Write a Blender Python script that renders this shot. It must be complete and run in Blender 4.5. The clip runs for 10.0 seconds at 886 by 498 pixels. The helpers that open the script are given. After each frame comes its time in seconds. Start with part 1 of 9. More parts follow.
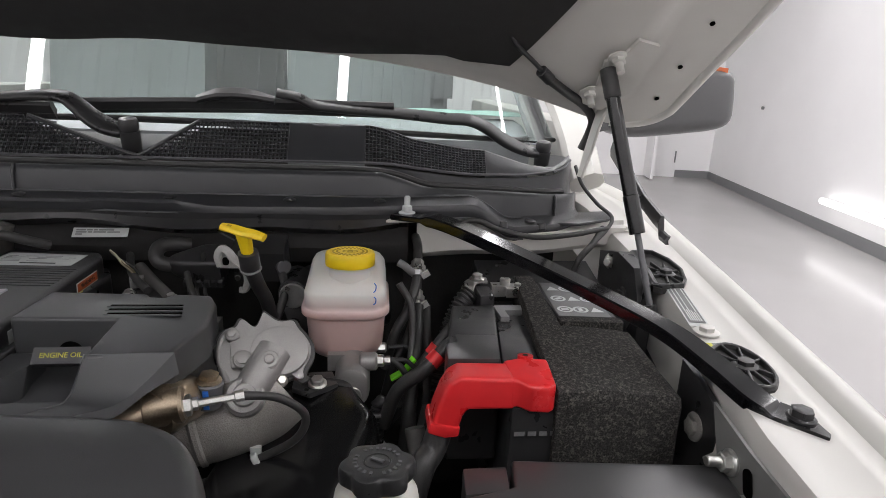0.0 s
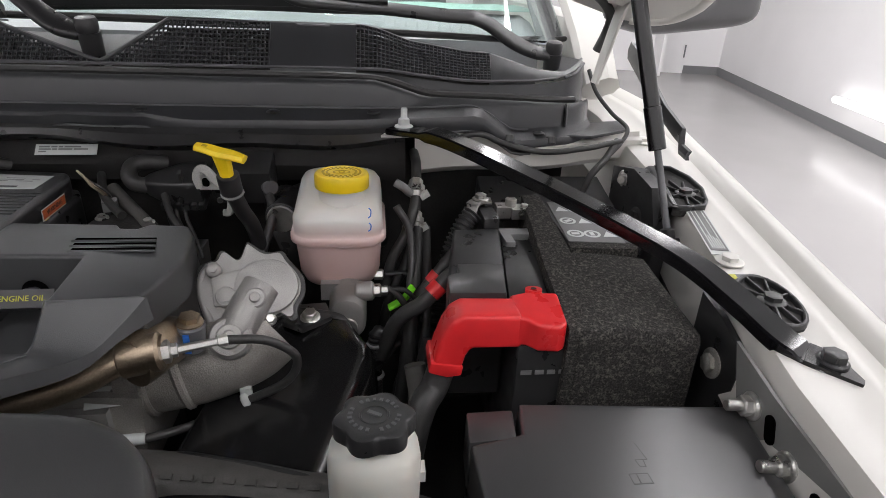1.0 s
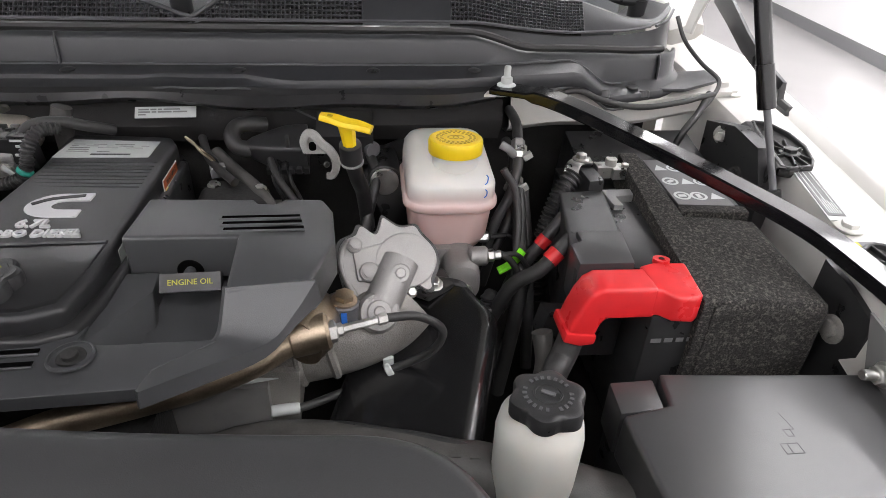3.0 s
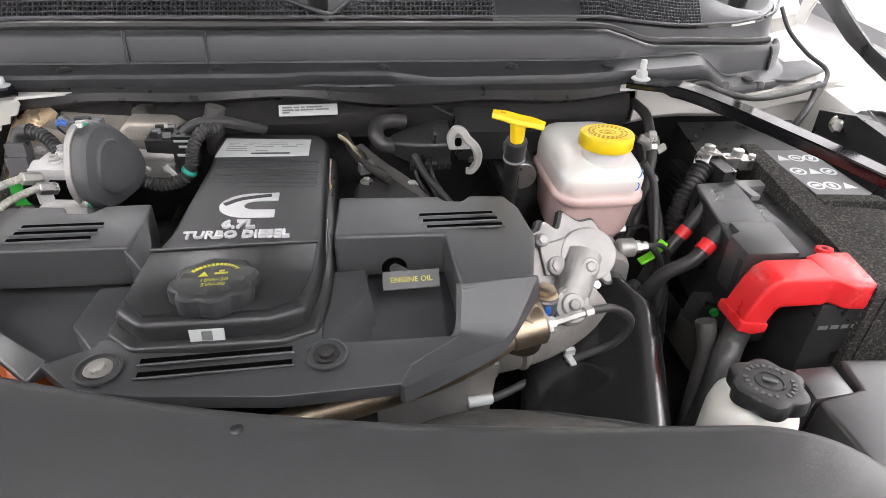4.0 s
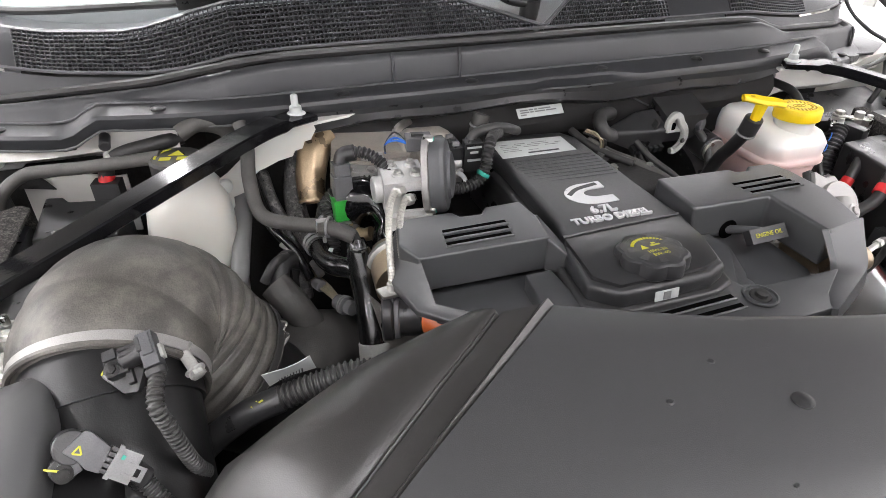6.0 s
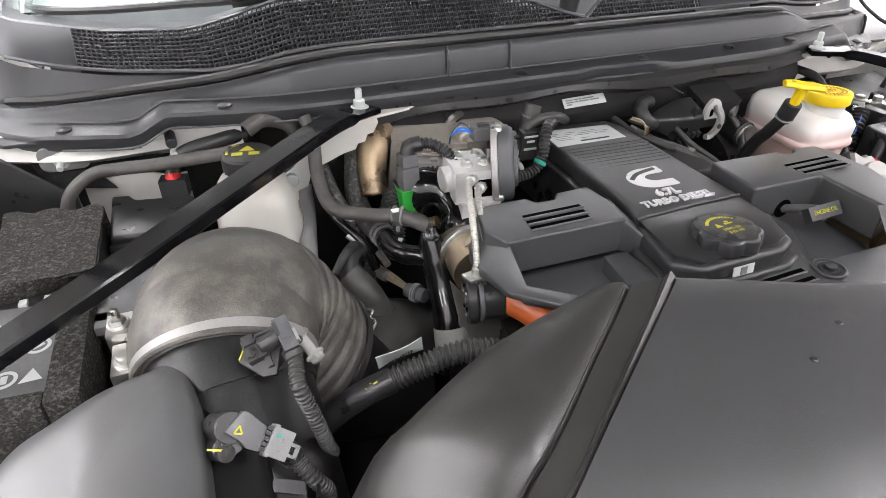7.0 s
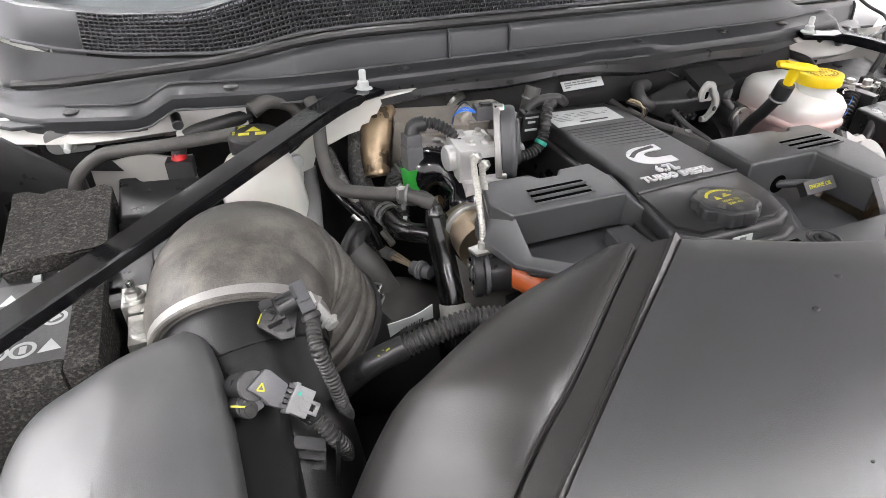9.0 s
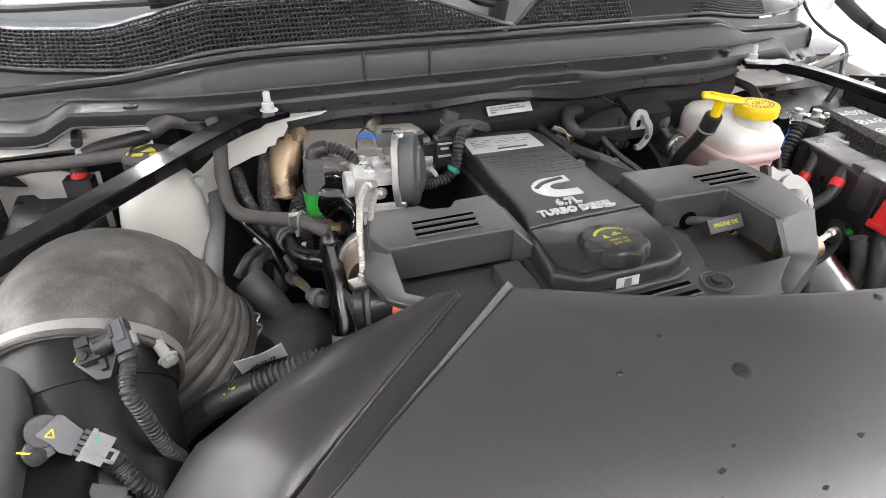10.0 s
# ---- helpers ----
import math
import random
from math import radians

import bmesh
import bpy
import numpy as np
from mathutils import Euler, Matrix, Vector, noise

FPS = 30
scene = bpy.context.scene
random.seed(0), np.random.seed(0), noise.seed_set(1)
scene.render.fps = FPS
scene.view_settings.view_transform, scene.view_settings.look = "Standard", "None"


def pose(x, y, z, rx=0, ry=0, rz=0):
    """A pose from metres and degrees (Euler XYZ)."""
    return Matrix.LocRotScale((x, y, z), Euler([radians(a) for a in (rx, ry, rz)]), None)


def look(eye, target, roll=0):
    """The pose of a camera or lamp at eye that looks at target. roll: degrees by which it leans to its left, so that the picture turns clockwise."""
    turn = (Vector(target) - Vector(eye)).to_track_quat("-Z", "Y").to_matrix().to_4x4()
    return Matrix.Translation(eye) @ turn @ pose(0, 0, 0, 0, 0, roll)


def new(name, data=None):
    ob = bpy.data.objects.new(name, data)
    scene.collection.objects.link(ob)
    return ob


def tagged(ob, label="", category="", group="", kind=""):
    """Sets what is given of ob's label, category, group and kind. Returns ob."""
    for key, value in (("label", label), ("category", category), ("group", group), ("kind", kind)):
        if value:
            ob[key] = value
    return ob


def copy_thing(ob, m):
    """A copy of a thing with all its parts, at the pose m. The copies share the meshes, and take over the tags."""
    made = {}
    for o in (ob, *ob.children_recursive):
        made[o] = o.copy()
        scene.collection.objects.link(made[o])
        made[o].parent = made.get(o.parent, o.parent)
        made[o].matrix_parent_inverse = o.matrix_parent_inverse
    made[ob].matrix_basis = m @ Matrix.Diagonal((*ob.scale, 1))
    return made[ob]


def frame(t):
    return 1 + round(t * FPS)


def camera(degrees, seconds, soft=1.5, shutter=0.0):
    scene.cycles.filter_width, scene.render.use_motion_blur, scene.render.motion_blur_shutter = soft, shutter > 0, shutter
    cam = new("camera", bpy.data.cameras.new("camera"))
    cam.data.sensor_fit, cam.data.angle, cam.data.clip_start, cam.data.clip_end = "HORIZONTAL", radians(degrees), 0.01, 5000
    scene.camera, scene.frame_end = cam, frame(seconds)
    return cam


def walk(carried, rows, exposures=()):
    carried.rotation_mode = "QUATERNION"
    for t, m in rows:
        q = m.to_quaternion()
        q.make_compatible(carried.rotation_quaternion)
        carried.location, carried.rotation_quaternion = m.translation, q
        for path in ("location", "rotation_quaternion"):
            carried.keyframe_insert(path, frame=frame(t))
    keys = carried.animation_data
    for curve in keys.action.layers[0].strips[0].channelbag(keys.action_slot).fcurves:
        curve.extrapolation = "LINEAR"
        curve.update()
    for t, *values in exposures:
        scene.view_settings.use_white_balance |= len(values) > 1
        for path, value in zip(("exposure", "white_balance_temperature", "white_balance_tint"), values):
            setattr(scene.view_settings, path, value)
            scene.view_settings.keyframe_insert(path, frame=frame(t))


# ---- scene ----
cam = camera(73.0, 10.0, soft=0.55)
PATH = [
    (0, (0.394, -0.972, 1.51), (0.616, 0.938, 0.961), 2.5),
    (0.5, (0.401, -0.903, 1.506), (0.628, 0.951, 0.793), 2.6),
    (1, (0.399, -0.891, 1.516), (0.626, 0.9, 0.655), 2.6),
    (1.5, (0.4, -0.866, 1.52), (0.629, 0.903, 0.617), 2.6),
    (2, (0.385, -0.846, 1.522), (0.618, 0.897, 0.568), 2.7),
    (2.2, (0.363, -0.843, 1.524), (0.601, 0.886, 0.547), 2.8),
    (3.5, (0.149, -0.86, 1.572), (0.364, 0.793, 0.467), 2.1),
    (4, (0.03, -0.839, 1.568), (0.272, 0.808, 0.46), 2.0),
    (4.5, (-0.085, -0.834, 1.58), (0.198, 0.809, 0.475), 1.7),
    (5, (-0.204, -0.842, 1.593), (0.156, 0.781, 0.481), 1.6),
    (5.5, (-0.379, -0.839, 1.599), (0.081, 0.763, 0.494), 1.2),
    (6, (-0.514, -0.82, 1.599), (0.043, 0.751, 0.494), 0.8),
    (6.2, (-0.55, -0.81, 1.601), (0.031, 0.75, 0.492), 0.9),
    (7.3, (-0.657, -0.803, 1.597), (-0.032, 0.737, 0.486), 0.4),
    (7.5, (-0.67, -0.81, 1.595), (-0.041, 0.73, 0.484), 0.5),
    (8, (-0.685, -0.82, 1.591), (-0.05, 0.715, 0.477), 0.5),
    (8.5, (-0.693, -0.816, 1.586), (-0.051, 0.716, 0.472), 0.5),
    (9, (-0.663, -0.823, 1.583), (-0.019, 0.707, 0.468), 0.4),
    (9.5, (-0.596, -0.839, 1.593), (0.05, 0.691, 0.479), 0.6),
    (10, (-0.51, -0.847, 1.598), (0.11, 0.707, 0.504), 1.5),
]
EXPOSURES = [(0.0, -0.08), (0.5, -0.12), (1.0, 0.02), (2.0, 0.05), (3.5, 1.05), (4.5, 1.26), (6.0, 1.20), (8.5, 1.31), (10.0, 1.26)]
walk(cam, [(t, look(eye, target, roll)) for t, eye, target, roll in PATH], EXPOSURES)

# ---- light ----
world = bpy.data.worlds.new("room_air")
scene.world = world
world.use_nodes = True
wbg = world.node_tree.nodes["Background"]
wbg.inputs[0].default_value, wbg.inputs[1].default_value = (0.95, 0.97, 1.0, 1), 0.05


# ---- materials ----
def mat(name, col, rough=0.5, metal=0.0, vary=0.15, grain=60.0, fine=400.0, bump=0.1, coat=0.0, dirt=None, dirt_amount=0.0, trans=0.0, sss=0.0, spread=0.12, spec=0.5, wave=0.0, fleck=0.10):
    """Procedural surface: two scales of colour change, uneven gloss and a fine relief. Scales are per metre."""
    m = bpy.data.materials.new(name)
    m.use_nodes = True
    n, l = m.node_tree.nodes, m.node_tree.links
    b = n["Principled BSDF"]
    tc = n.new("ShaderNodeTexCoord")
    big, small = n.new("ShaderNodeTexNoise"), n.new("ShaderNodeTexNoise")
    big.inputs["Scale"].default_value, big.inputs["Detail"].default_value = grain, 5
    small.inputs["Scale"].default_value, small.inputs["Detail"].default_value = fine, 3
    l.new(tc.outputs["Object"], big.inputs["Vector"]), l.new(tc.outputs["Object"], small.inputs["Vector"])
    ramp = n.new("ShaderNodeMapRange")
    ramp.inputs["From Min"].default_value, ramp.inputs["From Max"].default_value = 0.3, 0.7
    ramp.inputs["To Min"].default_value, ramp.inputs["To Max"].default_value = 1 - vary, 1 + vary
    l.new(big.outputs["Fac"], ramp.inputs["Value"])
    mix = n.new("ShaderNodeVectorMath")
    mix.operation = "SCALE"
    mix.inputs[0].default_value = col[:3]
    if fleck:
        fr, fm = n.new("ShaderNodeMapRange"), n.new("ShaderNodeMath")
        fr.inputs["From Min"].default_value, fr.inputs["From Max"].default_value = 0.3, 0.7
        fr.inputs["To Min"].default_value, fr.inputs["To Max"].default_value = 1 - fleck, 1 + fleck
        fm.operation = "MULTIPLY"
        l.new(small.outputs["Fac"], fr.inputs["Value"])
        l.new(ramp.outputs["Result"], fm.inputs[0]), l.new(fr.outputs["Result"], fm.inputs[1]), l.new(fm.outputs["Value"], mix.inputs["Scale"])
    else:
        l.new(ramp.outputs["Result"], mix.inputs["Scale"])
    out = mix.outputs["Vector"]
    if dirt:
        dn, dr, dm = n.new("ShaderNodeTexNoise"), n.new("ShaderNodeMapRange"), n.new("ShaderNodeMix")
        dn.inputs["Scale"].default_value, dn.inputs["Detail"].default_value, dn.inputs["Roughness"].default_value = grain * 0.5, 8, 0.7
        l.new(tc.outputs["Object"], dn.inputs["Vector"])
        dr.inputs["From Min"].default_value, dr.inputs["From Max"].default_value = 0.5, 0.72
        dr.inputs["To Max"].default_value = dirt_amount
        l.new(dn.outputs["Fac"], dr.inputs["Value"])
        dm.data_type = "RGBA"
        l.new(dr.outputs["Result"], dm.inputs[0]), l.new(out, dm.inputs[6])
        dm.inputs[7].default_value = (*dirt, 1)
        out = dm.outputs[2]
    l.new(out, b.inputs["Base Color"])
    rr = n.new("ShaderNodeMapRange")
    rr.inputs["From Min"].default_value, rr.inputs["From Max"].default_value = 0.3, 0.7
    rr.inputs["To Min"].default_value, rr.inputs["To Max"].default_value = max(0.02, rough - spread), min(1.0, rough + spread)
    l.new(big.outputs["Fac"], rr.inputs["Value"]), l.new(rr.outputs["Result"], b.inputs["Roughness"])
    b.inputs["Metallic"].default_value = metal
    b.inputs["Specular IOR Level"].default_value = spec
    b.inputs["Coat Weight"].default_value = coat
    b.inputs["Coat Roughness"].default_value = 0.1
    b.inputs["Transmission Weight"].default_value = trans
    if sss:
        b.inputs["Subsurface Weight"].default_value = sss
        b.inputs["Subsurface Radius"].default_value = (0.02, 0.015, 0.012)
        b.inputs["Subsurface Scale"].default_value = 0.5
    if bump:
        bp = n.new("ShaderNodeBump")
        bp.inputs["Strength"].default_value, bp.inputs["Distance"].default_value = bump, 0.001
        l.new(small.outputs["Fac"], bp.inputs["Height"]), l.new(bp.outputs["Normal"], b.inputs["Normal"])
        if wave:
            wn, wb = n.new("ShaderNodeTexNoise"), n.new("ShaderNodeBump")
            wn.inputs["Scale"].default_value, wn.inputs["Detail"].default_value = 22, 1.5
            wb.inputs["Strength"].default_value, wb.inputs["Distance"].default_value = 1.0, wave
            l.new(tc.outputs["Object"], wn.inputs["Vector"]), l.new(wn.outputs["Fac"], wb.inputs["Height"])
            l.new(wb.outputs["Normal"], bp.inputs["Normal"])
    return m


def glow(name, col, strength):
    m = bpy.data.materials.new(name)
    m.use_nodes = True
    b = m.node_tree.nodes["Principled BSDF"]
    b.inputs["Base Color"].default_value = (0.9, 0.9, 0.9, 1)
    b.inputs["Emission Color"].default_value, b.inputs["Emission Strength"].default_value = (*col, 1), strength
    return m


PLASTIC = mat("charcoal_plastic", (0.053, 0.054, 0.0565), 0.33, spec=0.65, vary=0.03, grain=14, fine=1600, bump=0.2, spread=0.02)
COWL = mat("cowl_plastic", (0.033, 0.034, 0.0370), 0.34, spec=0.55, vary=0.04, grain=9, fine=1800, bump=0.16, spread=0.015)
SATIN = mat("satin_black_plastic", (0.045, 0.045, 0.0462), 0.31, spec=1.0, wave=0.0004, vary=0.03, grain=5, fine=1400, bump=0.12, spread=0.02)
DUCT = mat("brownish_satin_plastic", (0.031, 0.0295, 0.0286), 0.33, spec=0.7, wave=0.0002, vary=0.03, grain=8, fine=1200, bump=0.10, spread=0.015)
LIDGREY = mat("grey_black_lid_plastic", (0.085, 0.086, 0.087), 0.33, spec=1.0, wave=0.001, vary=0.06, grain=12, fine=1500, bump=0.12, spread=0.06)
# near-black without sheen: paints the shade inside slots and holes that aren't cut
VOID = mat("painted_recess_shade", (0.003, 0.003, 0.003), 0.95, vary=0.1, grain=30, bump=0, spec=0.0)
BLACK = mat("black_plastic", (0.025, 0.025, 0.0258), 0.36, vary=0.2, grain=30, fine=900, bump=0.15, spec=0.55, fleck=0.16)
DEEP = mat("grimy_black_casting", (0.021, 0.0205, 0.020), 0.6, vary=0.4, grain=25, fine=300, bump=0.6, spec=0.35, dirt=(0.035, 0.032, 0.028), dirt_amount=0.5, fleck=0.25)
GLOSS = mat("gloss_black_paint", (0.006, 0.006, 0.007), 0.10, vary=0.2, grain=30, fine=300, bump=0.04, spread=0.04)
RUBBER = mat("black_rubber", (0.036, 0.0355, 0.035), 0.42, vary=0.2, grain=40, fine=700, bump=0.2, spec=0.45, fleck=0.16)
NECK = mat("black_neck_plastic", (0.0115, 0.0115, 0.012), 0.36, vary=0.1, grain=20, fine=900, bump=0.15, spec=0.4, spread=0.03)
GLOSSFIELD = mat("smooth_black_plastic", (0.024, 0.024, 0.025), 0.31, vary=0.06, grain=22, fine=900, bump=0.10, spread=0.03)
ROCKER = mat("dark_rocker_plastic", (0.026, 0.026, 0.0275), 0.33, vary=0.05, grain=30, fine=1500, bump=0.25, spread=0.02)
AIRPIPE = mat("satin_black_pipe", (0.0085, 0.0085, 0.009), 0.17, vary=0.1, grain=15, fine=600, bump=0.06, spec=0.6, spread=0.05, wave=0.0006)
SLEEVE = mat("flecked_foil_sleeve", (0.045, 0.044, 0.043), 0.38, vary=0.5, grain=260, fine=500, bump=0.9, dirt=(0.36, 0.35, 0.33), dirt_amount=0.55)
HOSE = mat("grey_rubber_hose", (0.070, 0.067, 0.063), 0.55, vary=0.25, grain=40, fine=600, bump=0.25)
BOOT = mat("dusty_rubber_boot", (0.080, 0.075, 0.067), 0.42, vary=0.35, grain=26, fine=700, bump=0.35, dirt=(0.26, 0.24, 0.205), dirt_amount=0.5, spread=0.08, fleck=0.22)
CONDUIT = mat("dusty_ribbed_conduit", (0.046, 0.045, 0.044), 0.40, vary=0.2, grain=60, fine=700, bump=0.2)
LINER = mat("dark_hood_liner", (0.022, 0.021, 0.021), 0.9, vary=0.2, grain=40, fine=700, bump=0.5)
FELT = mat("dark_felt", (0.034, 0.0325, 0.031), 0.97, vary=0.55, grain=420, fine=900, bump=1.0, dirt=(0.21, 0.195, 0.175), dirt_amount=0.6, spec=0.15, fleck=0.3)
PAINT = mat("off_white_body_paint", (0.61, 0.597, 0.562), 0.38, vary=0.03, grain=3, fine=200, bump=0.02, coat=0.08, spread=0.02, fleck=0)
GREYPAINT = mat("thin_grey_paint", (0.19, 0.19, 0.187), 0.4, vary=0.08, grain=12, fine=300, bump=0.05, coat=0.2, fleck=0)
ALU = mat("cast_aluminium", (0.37, 0.362, 0.35), 0.50, metal=0.6, vary=0.12, grain=40, fine=1400, bump=0.35, dirt=(0.20, 0.188, 0.168), dirt_amount=0.3, spread=0.06, fleck=0.12)
CAST = mat("dull_sand_casting", (0.36, 0.345, 0.32), 0.5, metal=0.55, vary=0.2, grain=40, fine=700, bump=0.7, dirt=(0.16, 0.145, 0.13), dirt_amount=0.45, fleck=0.16)
# cast alloy with a lighter colour, making up for weak light on the valve
LIGHTALU = mat("lightened_cast_alloy", (0.638, 0.6325, 0.6215), 0.42, metal=0.45, vary=0.12, grain=55, fine=900, bump=0.4, dirt=(0.25, 0.24, 0.22), dirt_amount=0.3)
BRAID = mat("braided_steel_hose", (0.56, 0.545, 0.50), 0.45, metal=0.6, vary=0.25, grain=300, fine=900, bump=0.4)
STEEL = mat("zinc_steel", (0.552, 0.5462, 0.5232), 0.36, metal=0.95, vary=0.16, grain=60, fine=900, bump=0.1)
BRONZE = mat("heat_tinted_steel", (0.42, 0.34, 0.25), 0.42, metal=1.0, vary=0.3, grain=18, fine=500, bump=0.15)
TAN = mat("tan_heat_shield", (0.35, 0.265, 0.17), 0.34, metal=0.7, vary=0.3, grain=25, fine=500, bump=0.3)
YELLOW = mat("yellow_plastic", (0.85, 0.60, 0.01), 0.4, vary=0.06, grain=30, fine=600, bump=0.06, sss=0.1, fleck=0)
YELLOWPRINT = mat("yellow_print", (0.50, 0.475, 0.03), 0.5, vary=0.1, grain=200, bump=0)
DARKPRINT = mat("dark_print", (0.03, 0.03, 0.03), 0.6, vary=0.1, grain=200, bump=0)
OCHREPRINT = mat("ochre_raised_print", (0.45, 0.30, 0.01), 0.5, vary=0.1, grain=200, bump=0)
RED = mat("red_plastic", (0.66, 0.022, 0.026), 0.33, vary=0.08, grain=30, fine=700, bump=0.08, sss=0.08, fleck=0)
GREEN = mat("green_plastic", (0.024, 0.288, 0.036), 0.4, vary=0.1, grain=60, bump=0.05)
TANWIRE = mat("tan_wire_sheath", (0.34, 0.29, 0.20), 0.5, vary=0.15, grain=80, bump=0.05)
SHIELD = mat("stained_heat_shield", (0.50, 0.465, 0.41), 0.40, metal=0.5, vary=0.2, grain=22, fine=500, bump=0.3, dirt=(0.30, 0.20, 0.11), dirt_amount=0.35)
TEAL = mat("teal_paint", (0.03, 0.33, 0.25), 0.5, vary=0.1, grain=60, bump=0.05)
LIME = mat("lime_plastic", (0.22, 0.85, 0.02), 0.4, vary=0.1, grain=60, bump=0.05)
BLUE = mat("blue_plastic", (0.03, 0.16, 0.6), 0.4, vary=0.1, grain=60, bump=0.05)
ORANGE = mat("orange_silicone", (0.46, 0.10, 0.025), 0.4, vary=0.15, grain=40, fine=500, bump=0.15)
MILK = mat("milky_polythene", (0.64, 0.63, 0.58), 0.32, vary=0.02, grain=15, fine=300, bump=0.05, sss=0.35, spread=0.02, fleck=0)
MOTORGREY = mat("dark_motor_plastic", (0.0676, 0.0689, 0.0728), 0.42, vary=0.1, grain=40, fine=900, bump=0.2)
GREYMID = mat("mid_grey_plastic", (0.10, 0.10, 0.105), 0.45, vary=0.1, grain=40, fine=900, bump=0.15)
GREYLIGHT = mat("light_grey_plastic", (0.21, 0.21, 0.21), 0.45, vary=0.1, grain=40, fine=900, bump=0.1)
LABEL = mat("white_label", (0.50, 0.52, 0.51), 0.42, vary=0.03, grain=20, bump=0.02, fleck=0)
GREYPALE = mat("pale_nylon", (0.42, 0.42, 0.40), 0.45, vary=0.06, grain=60, fine=600, bump=0.1)
LABELGREY = mat("grey_label_print", (0.16, 0.16, 0.16), 0.5, vary=0.1, grain=60, bump=0)
BATTLABEL = mat("battery_label", (0.10, 0.10, 0.10), 0.4, vary=0.15, grain=30, bump=0.05)
LOGO = mat("brushed_badge", (0.56, 0.56, 0.57), 0.38, metal=0.15, vary=0.05, grain=60, fine=1500, bump=0.1)
WALL = mat("white_wall_paint", (0.90, 0.89, 0.89), 0.5, vary=0.02, grain=1.5, fine=80, bump=0.05, spread=0.08, fleck=0)
SKIRT = mat("grey_skirting", (0.20, 0.20, 0.205), 0.5, vary=0.06, grain=4, bump=0.05, fleck=0)
FLOOR = mat("grey_epoxy_floor", (0.375, 0.362, 0.358), 0.22, vary=0.03, grain=1.1, fine=60, bump=0.03, coat=0.15, spread=0.015, fleck=0)
DECK = mat("ribbed_ceiling_deck", (0.72, 0.73, 0.73), 0.6, vary=0.06, grain=2, fine=60, bump=0.05, fleck=0)
CABIN = mat("grey_cabin_trim", (0.20, 0.205, 0.212), 0.6, vary=0.12, grain=8, fine=600, bump=0.2)
PAPER = mat("pale_green_sheet", (0.30, 0.46, 0.41), 0.6, vary=0.1, grain=12, bump=0.05)
TUBE = glow("lit_tube", (1.0, 0.98, 0.985), 14.0)
# weaker glow for the strip that imitates a reflection on the wall
WALLGLOW = glow("wall_reflection_glow", (1.0, 0.98, 0.985), 3.5)

# brake fluid seen through its milky bottle: pink up to the level, clear above it
FLUIDBOTTLE = mat("milky_bottle_with_pink_fluid", (0.68, 0.665, 0.63), 0.3, vary=0.015, grain=15, fine=300, bump=0.05, sss=0.3, spread=0.02, fleck=0)
_n, _l = FLUIDBOTTLE.node_tree.nodes, FLUIDBOTTLE.node_tree.links
_b = _n["Principled BSDF"]
_sep, _mr, _mx = _n.new("ShaderNodeSeparateXYZ"), _n.new("ShaderNodeMapRange"), _n.new("ShaderNodeMix")
_l.new([x for x in _n if x.type == "TEX_COORD"][0].outputs["Object"], _sep.inputs[0])
_mr.inputs["From Min"].default_value, _mr.inputs["From Max"].default_value = 0.092, 0.120
_l.new(_sep.outputs["Z"], _mr.inputs["Value"])
_mx.data_type = "RGBA"
_mx.inputs[6].default_value, _mx.inputs[7].default_value = (0.60, 0.43, 0.405, 1), (0.68, 0.665, 0.63, 1)
_l.new(_mr.outputs["Result"], _mx.inputs[0]), _l.new(_mx.outputs[2], _b.inputs["Base Color"])

GLASS = bpy.data.materials.new("windscreen_glass")
GLASS.use_nodes = True
_g = GLASS.node_tree.nodes["Principled BSDF"]
_g.inputs["Base Color"].default_value = (0.80, 0.90, 0.87, 1)
_g.inputs["Roughness"].default_value, _g.inputs["Transmission Weight"].default_value, _g.inputs["IOR"].default_value = 0.01, 1.0, 1.5


# ---- shapes ----
ORIGIN = {}


def V(*p):
    return Vector(p)


def finish(bm, name, material, origin, sharp=38):
    bmesh.ops.recalc_face_normals(bm, faces=bm.faces)
    for e in bm.edges:
        e.smooth = len(e.link_faces) == 2 and e.calc_face_angle(0) < radians(sharp)
    for f in bm.faces:
        f.smooth = True
    bmesh.ops.translate(bm, verts=bm.verts, vec=-Vector(origin))
    me = bpy.data.meshes.new(name)
    bm.to_mesh(me)
    bm.free()
    me.materials.append(material)
    return me


def thing(name, base, label, category, group="", kind=""):
    ob = new(name)
    ob.empty_display_size = 0.03
    ob.location = base
    ORIGIN[ob.name] = Vector(base)
    return tagged(ob, label, category, group, kind)


def part(name, bm, material, parent, label="", sharp=38):
    ob = new(name, finish(bm, name, material, ORIGIN[parent.name], sharp))
    ob.parent = parent
    ORIGIN[ob.name] = ORIGIN[parent.name]
    return tagged(ob, label)


def single(name, bm, material, label, category, group="", kind="", sharp=38):
    xs, ys, zs = zip(*(v.co for v in bm.verts))
    o = V((min(xs) + max(xs)) / 2, (min(ys) + max(ys)) / 2, min(zs))
    ob = new(name, finish(bm, name, material, o, sharp))
    ob.location = o
    ORIGIN[ob.name] = o
    return tagged(ob, label, category, group, kind)


def B():
    return bmesh.new()


def loft(bm, rings, closed=True, caps=True):
    rows = [[bm.verts.new(p) for p in r] for r in rings]
    k = len(rows[0])
    for a, b in zip(rows, rows[1:]):
        for i in range(k if closed else k - 1):
            j = (i + 1) % k
            bm.faces.new((a[i], a[j], b[j], b[i]))
    if caps and closed:
        bm.faces.new(rows[0][::-1])
        bm.faces.new(rows[-1])
    return rows


